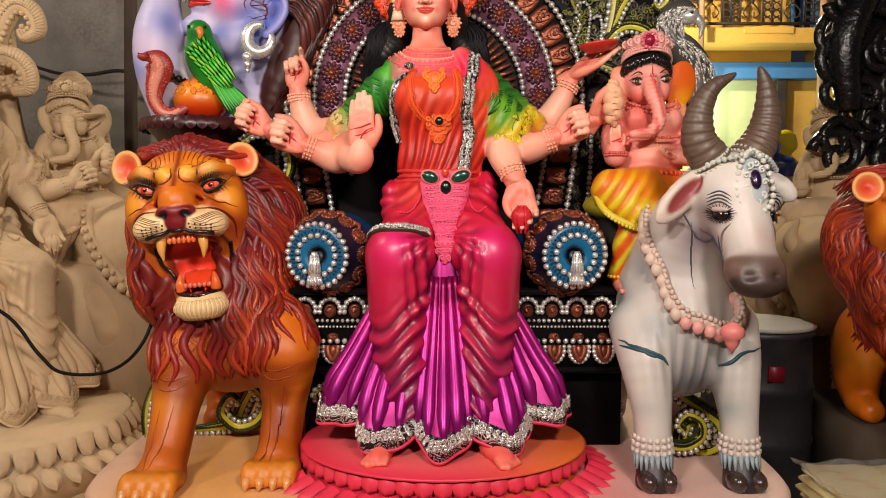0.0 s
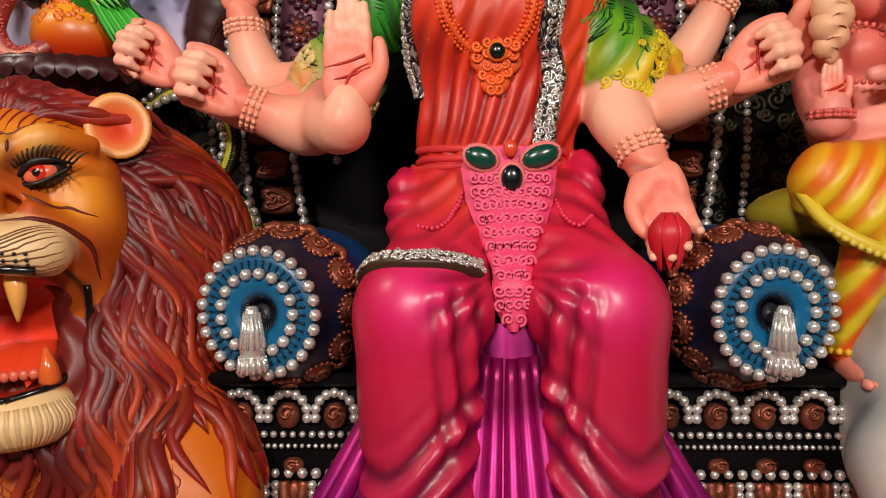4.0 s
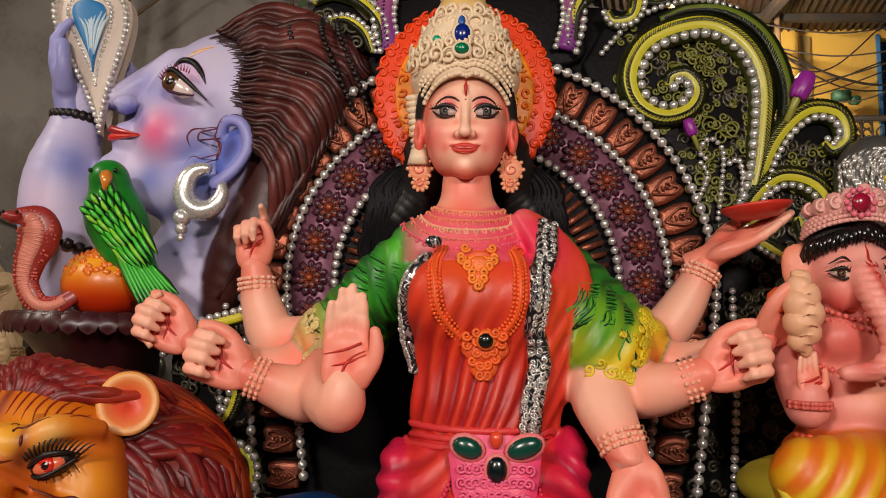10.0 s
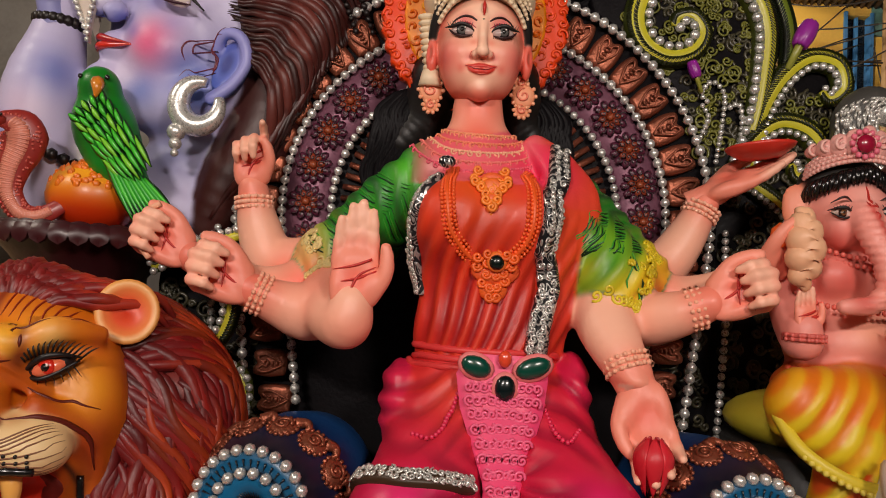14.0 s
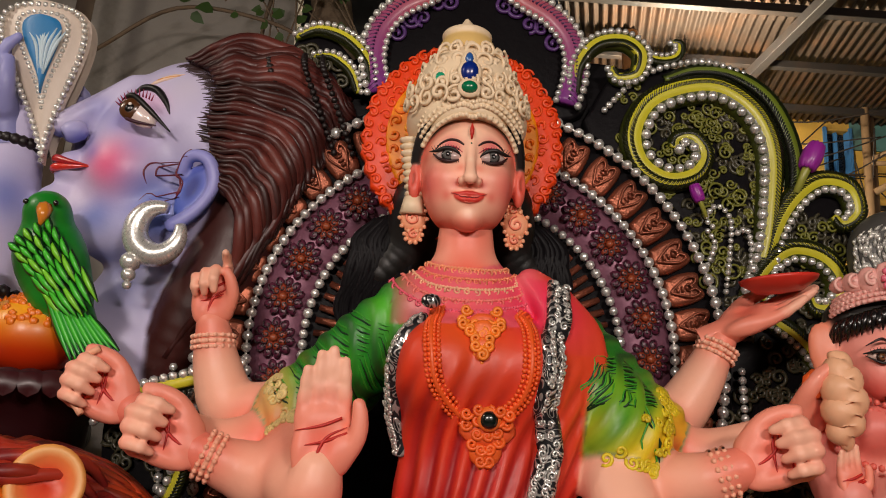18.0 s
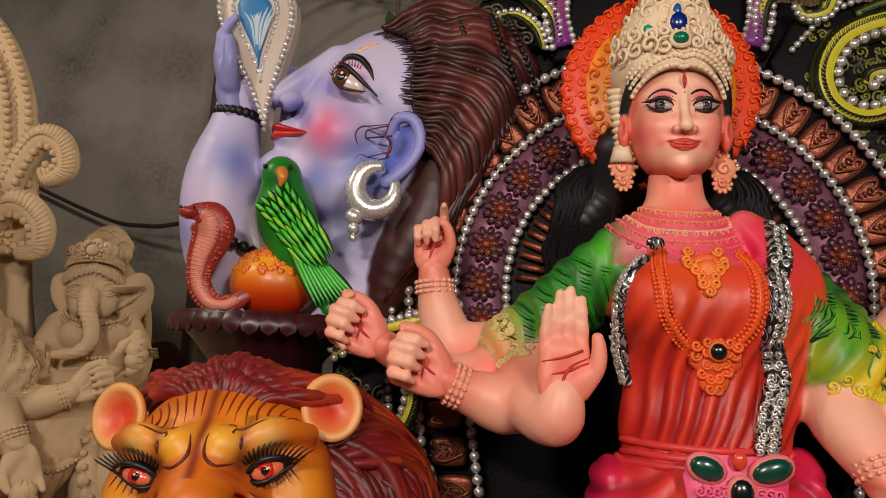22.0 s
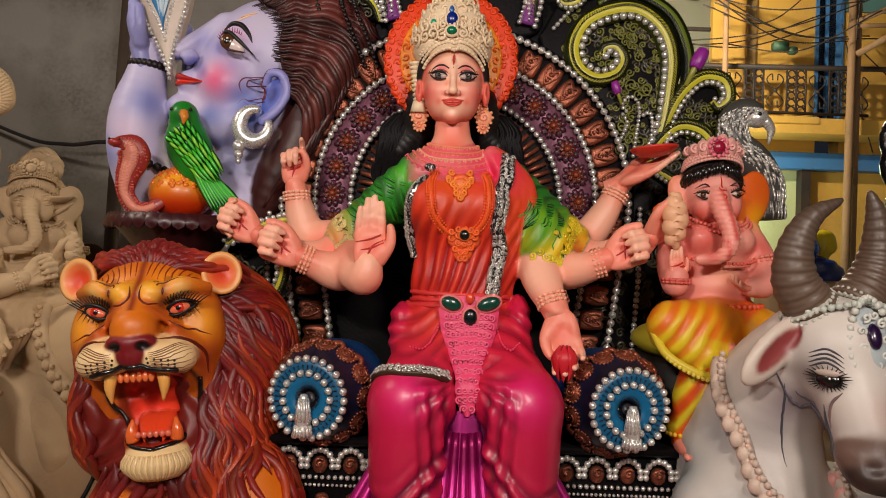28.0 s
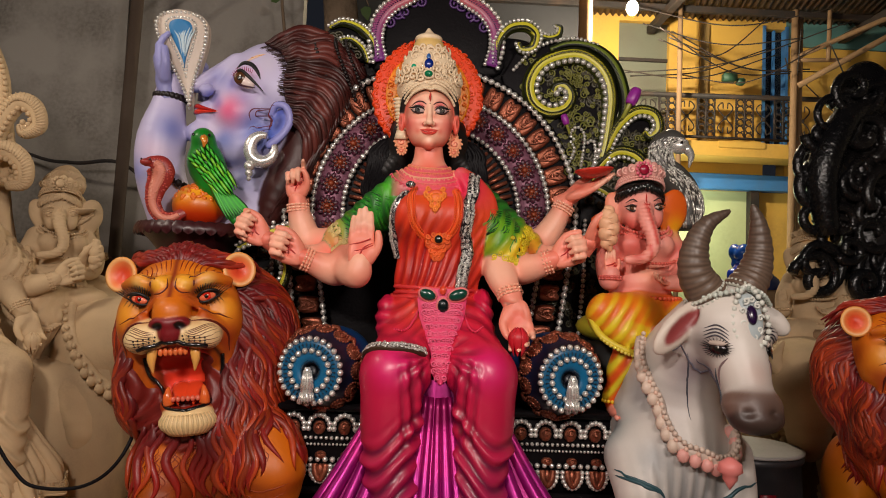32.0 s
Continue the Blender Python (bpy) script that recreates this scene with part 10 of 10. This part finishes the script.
        s.tube(line, h, srgb(224, 160, 150), 0, 7)
        s.pearls(line + (0, -0.004, 0), 0.0062, srgb(230, 172, 160), 0, 2.0, 6)
    for u in np.linspace(-1, 1, 9):
        a = math.pi * (1.5 + 0.42 * u)
        h = 0.075 * (1 - 0.6 * abs(u))
        o = np.array([0.922 + 0.104 * math.cos(a), 3.285 + 0.112 * math.sin(a), 2.228])
        s.ball(o + (0, 0, h * 0.35), (0.026, 0.012, h * 0.6), srgb(224, 160, 150), 0, turn(0, 0, math.degrees(a) + 90), 10)
        s.tube(spiral(o + (0, -0.013, h * 0.35), 0.018, 1.2, 90), 0.004, srgb(234, 180, 168), 0, 5)
    s.ball((0.905, 3.158, 2.245), (0.024, 0.014, 0.024), srgb(150, 16, 50), 1, None, 12)
    for k in range(12):
        a = 2 * math.pi * k / 12
        s.ball((0.905 + 0.033 * math.cos(a), 3.162, 2.245 + 0.033 * math.sin(a)), 0.009, srgb(226, 110, 130), 0, None, 6)
    for k in range(34):
        u = -1 + 2 * k / 33
        a, wv = math.pi * (1.5 + 0.44 * u), 0.006 * math.sin(2.7 * k)
        q = lambda da, r, zz: (0.922 + r * math.cos(a + da), 3.287 + r * math.sin(a + da), zz)
        s.tube([q(0, 0.104, 2.195 - 0.045 * abs(u)), q(0.08 * u, 0.112, 2.172 - 0.05 * abs(u) + wv), q(0.2 * u, 0.111, 2.152 - 0.06 * abs(u) - wv)], (0.008, 0.0085, 0.001), INK, 1, 6, 4)
    # necklace, arm bands, fringe of the cloth
    for rr, zz in ((0.13, 1.985), (0.115, 2.005)):
        s.pearls(np.stack([0.945 + rr * np.cos(t), 3.28 + 0.1 * np.sin(t), zz - 0.05 * np.sin(-t)], 1), 0.008, srgb(226, 110, 96), 0, 2, 6)
    s.pearls(np.stack([0.945 + 0.14 * np.cos(t), 3.27 + 0.135 * np.sin(t), 1.85 - 0.03 * np.sin(-t)], 1), 0.008, srgb(224, 100, 84), 0, 2, 6)
    bracelet(s, (1.125, 3.28, 1.83), (0.2, -0.2, -1), 0.062, srgb(228, 140, 120), 0, 3)
    bracelet(s, (0.764, 3.165, 1.75), (0, 0, 1), 0.043, srgb(214, 100, 90), 0, 2, 0.01)
    fr = curve_through([(0.66, 3.1, 1.58), (0.69, 3.02, 1.5), (0.78, 2.985, 1.445), (0.87, 3.0, 1.43), (0.95, 3.03, 1.47)], 8)
    s.tube(fr, 0.016, srgb(214, 190, 50), 0, 7)
    s.pearls(fr + (0, -0.012, -0.012), 0.009, srgb(222, 200, 80), 0, 1.9, 6)
    s.pearls(np.stack([0.79 + 0.062 * np.cos(t), 3.1 + 0.062 * np.sin(t), np.full(40, 1.215)], 1), 0.01, srgb(226, 180, 40), 0, 1.9, 6)
    s.pearls(np.stack([0.945 + 0.17 * np.cos(t), 3.27 + 0.15 * np.sin(t), 1.665 + 0 * t], 1), 0.012, srgb(226, 90, 50), 0, 1.9, 6)
    return s


ELEPHANT = elephant_figure()
tagged(part("elephant_headed_statue", ELEPHANT, [PAINT, ENAMEL]), "pink painted elephant-headed seated figure in yellow cloth", "statue")

# cushion under it
cush = thing("yellow_cushion", "yellow fringed cushion under the seated figure", "cushion")
s = Soup()
s.ball((0.93, 3.36, 1.52), (0.27, 0.22, 0.09), srgb(196, 180, 50), 0, None, 24)
part("cushion_body", s, PAINT, cush)
s = Soup()
s.box((0.72, 3.2, 1.16), (1.16, 3.6, 1.46), srgb(24, 22, 20), 0, 0.02)
tagged(part("figure_plinth", s, [PAINT]), "plain black block under the seated figure", "plinth")

# silver bird behind it
s = Soup()
SI = srgb(200, 198, 192)
q = curve_through([(1.27, 3.6, 2.02), (1.26, 3.6, 2.18), (1.2, 3.58, 2.27), (1.125, 3.57, 2.34), (1.115, 3.57, 2.43), (1.165, 3.56, 2.475), (1.215, 3.55, 2.45)], 7)
s.tube(q, np.interp(np.linspace(0, 1, len(q)), [0, 0.3, 0.6, 0.8, 1], [0.085, 0.08, 0.062, 0.056, 0.045]), srgb(70, 68, 64), 2, 16)
s.ball((1.205, 3.54, 2.44), (0.05, 0.045, 0.042), SI, 0, None, 12)
s.tube([(1.235, 3.53, 2.43), (1.26, 3.525, 2.39), (1.25, 3.525, 2.33)], (0.026, 0.018, 0.004), SI, 0, 8, 4)
rng = random.Random(9)
for k in range(520):
    j = rng.randrange(0, len(q) - 4)
    a = rng.uniform(-1.3, 1.3)
    rad = np.interp(j / (len(q) - 1), [0, 0.3, 0.6, 0.8, 1], [0.085, 0.08, 0.062, 0.056, 0.045])
    o = np.array([math.sin(a) * rad, -math.cos(a) * rad, 0])
    s.tube([q[j + 2] + o, q[j + 1] + o * 1.06, q[j] + o], (0.0015, 0.0052, 0.0015), SI, 0, 5, 3)
s.ball((1.2, 3.495, 2.45), 0.009, INK, 1, None, 7)
tagged(part("silver_bird_figure", s, [SILVER, ENAMEL, PAINT]), "silver painted peacock figure with curved neck", "figurine")

# ---- raw clay statues and other things at the sides ----
CLAYCOL = srgb(198, 170, 132)


def as_clay(soup, name, tone=1.0):
    """The same modelling before painting: raw clay all over."""
    raw = Soup()
    raw.V, raw.F, raw.count = soup.V, soup.F, soup.count
    raw.C = [np.broadcast_to(CLAYCOL * tone, c.shape) for c in soup.C]
    raw.M = [0] * len(soup.M)
    return raw.mesh(name, [CLAYMAT])


def set_down(name, me, anchor, target, yaw, scale, label, category="statue", group=""):
    """A statue turned by yaw and scaled, its anchor point brought to the target."""
    ob = new(name, me)
    m = pose(0, 0, 0, 0, 0, yaw) @ Matrix.Diagonal((scale, scale, scale, 1))
    ob.matrix_basis = Matrix.Translation(Vector(target) - m @ Vector(anchor)) @ m
    return tagged(ob, label, category, group)


set_down("clay_goddess_statue", as_clay(GODDESS, "clay_goddess"), (0, 2.92, 0.56), (-2.24, 3.5, 0.47), 50, 0.93, "unpainted clay goddess statue seated on a lotus")
raw_elephant = as_clay(ELEPHANT, "clay_elephant")
set_down("clay_elephant_statue", raw_elephant, (0.905, 3.16, 2.33), (-2.16, 4.12, 2.27), 32, 1.0, "unpainted clay elephant-headed seated figure with a crown")
set_down("clay_elephant_statue", raw_elephant, (0.905, 3.16, 2.33), (2.42, 4.5, 2.2), -25, 1.0, "unpainted clay elephant-headed figure in the back row")


def clay_bull():
    c = Clay((-0.6, -0.9, 0.0), (0.6, 0.9, 1.35), 0.011)
    c.ell((0, 0.2, 0.8), (0.32, 0.55, 0.34), CLAYCOL, k=0.06)
    c.ell((0, 0.15, 1.08), (0.2, 0.24, 0.2), CLAYCOL, k=0.1)
    c.tube([(0, -0.2, 0.85), (0.03, -0.45, 0.9), (0.05, -0.6, 0.8)], (0.3, 0.2, 0.16), CLAYCOL, k=0.06)
    c.tube([(0.05, -0.6, 0.8), (0.05, -0.72, 0.6)], (0.15, 0.09), CLAYCOL, k=0.04)
    for x, y0, bend in ((-0.18, -0.2, 0.1), (0.2, -0.2, 0.0), (-0.2, 0.6, 0.0), (0.2, 0.6, 0.0)):
        c.tube([(x, y0, 0.7), (x, y0 - bend - 0.03, 0.42), (x, y0 - 0.02, 0.24), (x, y0 - 0.06, 0.06)], (0.16, 0.1, 0.075, 0.09), CLAYCOL, k=0.05)
    V, F, C = c.skin()
    s = Soup()
    s.add(V, F, C, 0)
    for sg in (-1, 1):
        s.tube([(0.05 + 0.1 * sg, -0.58, 0.92), (0.05 + 0.17 * sg, -0.56, 1.02), (0.05 + 0.13 * sg, -0.55, 1.14)], (0.05, 0.04, 0.008), CLAYCOL, 0, 10, 5)
    line = curve_through([(-0.2, -0.1, 1.12), (-0.27, -0.28, 0.95), (-0.2, -0.45, 0.72), (0, -0.55, 0.6), (0.22, -0.42, 0.72), (0.28, -0.25, 0.95)], 10)
    s.tube(line, 0.035, CLAYCOL, 0, 8)
    for p in even(line, 0.055):
        o = p - np.array([0, -0.2, 0.8])
        o /= np.linalg.norm(o)
        s.ball(p + o * 0.025 + (0, 0, -0.025), 0.03, CLAYCOL, 0, None, 8)
        s.ball(p + o * 0.035 + (0, 0, 0.02), 0.015, CLAYCOL, 0, None, 7)
    for x in (-0.18, 0.2):
        for k in range(14):
            a = 2 * math.pi * k / 14
            for zz in (0.18, 0.22, 0.26):
                s.ball((x + 0.088 * math.cos(a), -0.22 + 0.088 * math.sin(a), zz), 0.018, CLAYCOL, 0, None, 7)
    return s


cb = clay_bull().mesh("clay_bull", [CLAYMAT])
set_down("clay_bull_statue", cb, (-0.25, -0.3, 0.9), (-1.96, 4.0, 1.3), 48, 1.0, "unpainted clay bull statue with a shell garland")
set_down("clay_bull_statue", cb, (0, 0, 0.8), (2.38, 4.5, 1.1), -30, 1.0, "unpainted clay bull statue beside the black drum")

# lotus pedestal and plinths of the clay group
ped2 = thing("clay_pedestal", "raw clay lotus pedestal with two rings of petals", "pedestal")
s = Soup()
s.lathe([(0.66, 0.2), (0.66, 0.34), (0.62, 0.37), (0.6, 0.4), (0.63, 0.45), (0.6, 0.475), (0.0, 0.48)], (-2.24, 3.5, 0), CLAYCOL, 0, 56)
part("pedestal_body", s, CLAYMAT, ped2)
r = Soup()
g = [[(u * 0.04 * (1 - v ** 3) ** 0.5, -0.1 * v, -0.016 * u * u - 0.03 * v * v + 0.014) for u in np.linspace(-1, 1, 7)] for v in np.linspace(0, 1, 6)]
r.grid(g, CLAYCOL, 0)
r.grid([[(x, y, z - 0.014) for x, y, z in row[::-1]] for row in g], CLAYCOL, 0)
me = r.mesh("petal", [CLAYMAT])
for k in range(44):
    a = 360 * k / 44
    ca, sa = math.cos(radians(a)), math.sin(radians(a))
    child("petal", me, ped2, pose(-2.24 + 0.62 * ca, 3.5 + 0.62 * sa, 0.46, 0, 0, a + 90) @ pose(0, 0, 0, 50))
    child("petal", me, ped2, pose(-2.24 + 0.64 * ca, 3.5 + 0.64 * sa, 0.35, 0, 0, a + 94) @ pose(0, 0, 0, 18))
s = Soup()
s.box((-3.1, 2.75, 0.0), (-1.35, 4.9, 0.2), CLAYCOL * 0.8, 0, 0.02)
tagged(part("clay_plinth", s, CLAYMAT), "low dusty plinth under the clay statues", "plinth")
s = Soup()
s.box((-2.55, 3.95, 0.2), (-1.75, 4.9, 1.2), CLAYCOL * 0.9, 0, 0.03)
tagged(part("clay_seat_block", s, CLAYMAT), "raw clay seat block behind the clay bull", "plinth")

# carved back of the clay throne
back = thing("clay_throne_back", "raw clay throne back with ribbed scrolls", "throne")


def clay_scroll(pts, w, y, name="scroll"):
    line = curve_through([(a - 0.24, y, b) for a, b in pts], 8)
    t = np.linspace(0, 1, len(line))
    ww = w * (1 - 0.5 * t ** 2)
    d = np.gradient(line, axis=0)
    d /= np.linalg.norm(d, axis=1)[:, None]
    off = np.stack([d[:, 2], 0 * t, -d[:, 0]], 1)
    s = Soup()
    s.tube(line, ww, CLAYCOL, 0, 10, 0, 0.8, (0, -1, 0))
    for k in range(1, len(line) - 1):
        s.tube([line[k] + (0, -0.8 * ww[k], 0), line[k] - off[k] * ww[k] * 0.9 - d[k] * 0.02 + (0, -0.4 * ww[k], 0)], (0.011, 0.004), CLAYCOL, 0, 5)
    s.pearls(line + off * ww[:, None] * 0.75 + np.array([0, -0.55, 0]) * ww[:, None], 0.017, CLAYCOL, 0, 2.0, 7)
    return part(name, s, CLAYMAT, back)


clay_scroll([(-2.3, 2.15), (-2.35, 2.5), (-2.42, 2.85), (-2.6, 3.1), (-2.85, 3.15), (-3.05, 3.0), (-3.1, 2.75)], 0.1, 4.1)
clay_scroll([(-2.22, 2.2), (-2.27, 2.55), (-2.32, 2.85), (-2.5, 3.15), (-2.8, 3.28)], 0.06, 4.12, "leaf_border")
clay_scroll([(-2.3, 2.2), (-2.26, 2.45), (-2.16, 2.62), (-2.06, 2.6), (-2.03, 2.5), (-2.1, 2.46), (-2.13, 2.5)], 0.06, 4.06)
clay_scroll([(-2.35, 2.05), (-2.3, 2.25), (-2.18, 2.34), (-2.07, 2.28), (-2.06, 2.17), (-2.15, 2.15)], 0.065, 4.0)
s = Soup()
line = curve_through([(a, 0, b) for a, b in ((-3.5, 1.2), (-3.5, 3.0), (-3.1, 3.2), (-2.75, 3.0), (-2.6, 2.6), (-2.48, 2.0), (-2.4, 1.2), (-3.5, 1.2))], 6)[:-1]
s.slab([(p[0], p[2]) for p in line], Matrix.Translation((0, 4.16, 0)), 0.08, CLAYCOL, 0, 0.03)
part("back_board", s, CLAYMAT, back)
s = Soup()
q = curve_through([(-2.2, 4.5, 1.6), (-2.2, 4.5, 1.95), (-2.28, 4.48, 2.12), (-2.34, 4.45, 2.22), (-2.27, 4.42, 2.28), (-2.2, 4.4, 2.24)], 6)
rad = np.linspace(0.11, 0.045, len(q))
s.tube(q, rad, CLAYCOL, 0, 12)
for k in range(2, len(q) - 1):
    for a in np.linspace(-1.2, 1.2, 5):
        s.ball(q[k] + (rad[k] * math.sin(a), -rad[k] * math.cos(a), 0), (0.02, 0.012, 0.026), CLAYCOL, 0, None, 6)
s.ball((-2.2, 4.38, 2.235), (0.06, 0.055, 0.05), CLAYCOL, 0, None, 12)
s.tube([(-2.17, 4.35, 2.23), (-2.13, 4.33, 2.2), (-2.13, 4.33, 2.15)], (0.03, 0.02, 0.004), CLAYCOL, 0, 8, 4)
tagged(part("clay_bird_figure", s, [CLAYMAT]), "unpainted clay bird figure with a curved neck", "figurine")

# black cable that hangs in a loop before the clay figures
s = Soup()
s.tube([(-2.4, 2.95, 1.45), (-2.2, 2.95, 1.22), (-1.85, 2.95, 1.08), (-1.7, 2.95, 0.9), (-1.6, 2.95, 0.82), (-1.4, 2.95, 0.83), (-1.27, 2.98, 0.95), (-1.22, 3.1, 1.2)], 0.0075, ONE, 0, 7, 8)
tagged(part("loose_cable", s, BLACK), "black cable hanging in a loop by the lion", "cable")

# heap of broken pieces and dark sacks by the grey wall
rng = random.Random(31)
for k in range(7):
    c = Clay((-0.3, -0.3, 0.0), (0.3, 0.3, 0.5), 0.02)
    for j in range(5):
        c.ell((rng.uniform(-0.12, 0.12), rng.uniform(-0.12, 0.12), rng.uniform(0.08, 0.3)), (rng.uniform(0.06, 0.15), rng.uniform(0.06, 0.15), rng.uniform(0.06, 0.14)), srgb(84, 52, 36) if k % 3 else srgb(26, 26, 28), turn(rng.uniform(0, 90), 0, rng.uniform(0, 90)), k=0.01)
    V, F, C = c.skin()
    s = Soup()
    s.add(V, F, C, 0)
    ob = part("sack", s, [CLAYMAT if k % 3 else SATIN])
    ob.matrix_basis = pose(-2.35 + 0.24 * (k % 4), 5.2 + 0.1 * (k % 3), 1.2 + 0.3 * (k // 4), 0, 0, 40 * k)
    tagged(ob, "brown sack of rubble piled on a bench" if k % 3 else "black plastic sack piled on a bench", "sack")
s = Soup()
s.box((-2.9, 5.0, 0.0), (-1.4, 5.7, 1.2), srgb(50, 40, 34), 0, 0.02)
tagged(part("work_bench", s, WOOD), "dark wooden bench piled with rubble", "bench")

# second lion
for o in (copy_thing(lion_statue, Matrix.Identity(4)),):
    m = pose(0, 0, 0, 0, 0, -8) @ Matrix.Diagonal((0.87, 0.87, 0.87, 1))
    o.matrix_basis = Matrix.Translation(Vector((1.774, 3.0, 1.605)) - m @ Vector((-1.33, 3.04, 1.685))) @ m
    tagged(o, "painted lion statue standing on wrapped bundles")
s = Soup()
s.box((1.98, 2.8, 0.0), (2.9, 3.9, 0.505), srgb(84, 70, 54), 0, 0.03)
tagged(part("lion_plinth", s, CLAYMAT), "pale plinth under the second lion", "plinth")

# wrapped bundle
bund = thing("wrapped_bundle", "yellowish sheets bundled in clear plastic wrap", "bundle")
for k in range(6):
    s = Soup()
    s.box((1.4 + 0.01 * (k % 3), 2.35, 0.3 + 0.034 * k), (2.1, 2.75, 0.328 + 0.034 * k), srgb(206, 190, 140), 0, 0.01)
    part("sheet", s, PAINT, bund)
m, n, l, b = node_material("clear_wrap")
b.inputs["Transmission Weight"].default_value, b.inputs["Roughness"].default_value, b.inputs["IOR"].default_value = 0.9, 0.25, 1.2
s = Soup()
xs, ys = np.linspace(1.385, 2.12, 30), np.linspace(2.33, 2.77, 20)
s.grid([[(x, y, 0.512 + 0.008 * math.sin(31 * x + 17 * y) + 0.006 * math.sin(67 * y - 20 * x)) for x in xs] for y in ys], ONE, 0)
part("plastic_wrap", s, m, bund)
s = Soup()
s.box((1.42, 2.38, 0.0), (2.1, 2.74, 0.3), srgb(90, 70, 50), 0, 0.01)
tagged(part("wooden_crate", s, WOOD), "plain wooden crate under the wrapped bundle", "crate")

# black drum
drum = thing("plastic_drum", "black plastic drum with a pale rim and smears", "drum")
s = Soup()
s.lathe([(0.25, 0.0), (0.27, 0.02), (0.275, 0.28), (0.285, 0.3), (0.275, 0.32), (0.275, 0.56), (0.285, 0.58), (0.275, 0.6), (0.265, 0.84), (0.28, 0.85), (0.28, 0.88), (0.255, 0.88), (0.25, 0.4), (0.0, 0.39)], (1.68, 3.76, 0), srgb(30, 30, 34), 0, 40)
part("drum_body", s, painted("black_plastic", (0.02, 0.02, 0.024), rough=0.45, wear=0.9, dirt=(0.12, 0.1, 0.1), patch=3.0), drum)
s = Soup()
s.lathe([(0.262, 0.882), (0.282, 0.886), (0.284, 0.9), (0.262, 0.902)], (1.68, 3.76, 0), ONE, 0, 40)
part("drum_rim", s, painted("pale_rim", (0.4, 0.38, 0.36), rough=0.5, wear=0.8), drum, "pale worn rim")
s = Soup()
s.box((1.62, 3.478, 0.64), (1.7, 3.486, 0.72), srgb(120, 14, 30), 0, 0.002)
part("drum_sticker", s, PAINT, drum, "dark red patch")

# black lacquered carving in the back row


def black_carving():
    c = Clay((2.3, 4.2, 1.3), (3.6, 5.0, 3.5), 0.014)
    c.ell((2.95, 4.6, 2.2), (0.3, 0.2, 0.75), INK, k=0.05)
    c.ell((2.85, 4.6, 3.0), (0.2, 0.15, 0.3), INK, k=0.08)
    c.ell((2.6, 4.55, 2.5), (0.22, 0.15, 0.28), INK, k=0.06)
    V, F, C = c.skin()
    s = Soup()
    s.add(V, F, C, 0)
    rng = random.Random(17)
    for k in range(34):
        o = (rng.uniform(2.42, 3.1), 4.4 + rng.uniform(-0.04, 0.05), rng.uniform(1.8, 3.05))
        s.tube(spiral(o, rng.uniform(0.08, 0.2), 1.3, rng.uniform(0, 360), rng.choice((-1, 1))), rng.uniform(0.022, 0.042), INK, 0, 8)
    for k in range(60):
        a = k / 60 * 2 * math.pi
        s.ball((2.66 + 0.24 * math.cos(a), 4.4, 2.45 + 0.3 * math.sin(a)), 0.022, INK, 0, None, 7)
    s.tube([(2.5, 4.42, 2.1), (2.45, 4.4, 2.5), (2.6, 4.4, 2.85), (2.8, 4.42, 2.95)], (0.07, 0.1, 0.09, 0.05), INK, 0, 10, 6)
    return s


tagged(part("black_statue", black_carving(), [painted("wet_black", (0.005, 0.005, 0.006), rough=0.22, grain=40, relief=0.6, wear=0.2, depth=0.01)]), "glossy black carved scrollwork statue", "statue")
s = Soup()
s.box((2.4, 4.1, 0.0), (3.6, 5.0, 1.5), srgb(40, 36, 34), 0, 0.02)
tagged(part("carving_stand", s, [WOOD]), "dark wooden stand under the black carving", "stand")
s = Soup()
s.box((2.1, 4.4, 0.0), (2.7, 4.95, 1.12), CLAYCOL * 0.8, 0, 0.02)
tagged(part("clay_seat_block", s, [CLAYMAT]), "raw clay block under the far elephant figure", "plinth")
# blue and yellow plastic bags
for x, y, z, col in ((2.95, 6.6, 1.9, srgb(20, 60, 190)), (3.0, 6.65, 2.06, srgb(20, 90, 200)), (3.2, 6.7, 2.05, srgb(200, 180, 30)), (3.15, 6.6, 1.85, srgb(40, 60, 120))):
    c = Clay((-0.2, -0.2, -0.2), (0.2, 0.2, 0.2), 0.014)
    for j in range(6):
        c.ell([rng.uniform(-0.07, 0.07) for _ in range(3)], [rng.uniform(0.05, 0.1) for _ in range(3)], col, turn(rng.uniform(0, 90), rng.uniform(0, 90), 0), k=0.01)
    V, F, C = c.skin()
    s = Soup()
    s.add(V, F, C, 0)
    ob = part("plastic_bag", s, [ENAMEL])
    ob.location = (x, y, z)
    tagged(ob, "crumpled coloured plastic bag on a shelf", "bag")
s = Soup()
s.box((2.7, 6.4, 0.0), (3.6, 6.9, 1.76), srgb(60, 50, 44), 0, 0.02)
tagged(part("yard_shelf", s, [WOOD]), "dark shelf with plastic bags in the yard", "shelf")

# flood lamps that light the statues, hung from the roof in front
for x in (-1.25, 0.95):
    fl = thing("flood_lamp", "black flood lamp hung from the roof", "lamp", "flood lamps in front of the statues")
    s = Soup()
    s.box((-0.28, -0.18, 0.02), (0.28, 0.18, 0.1), ONE, 0, 0.02)
    part("lamp_body", s, IRON, fl, soft=False)
    s = Soup()
    s.tube([(0, 0, 0.1), (0, 0, 2.78)], 0.012, ONE, 0, 6)
    part("lamp_rod", s, IRON, fl)
    fl.matrix_basis = pose(x, -0.25, 3.24)
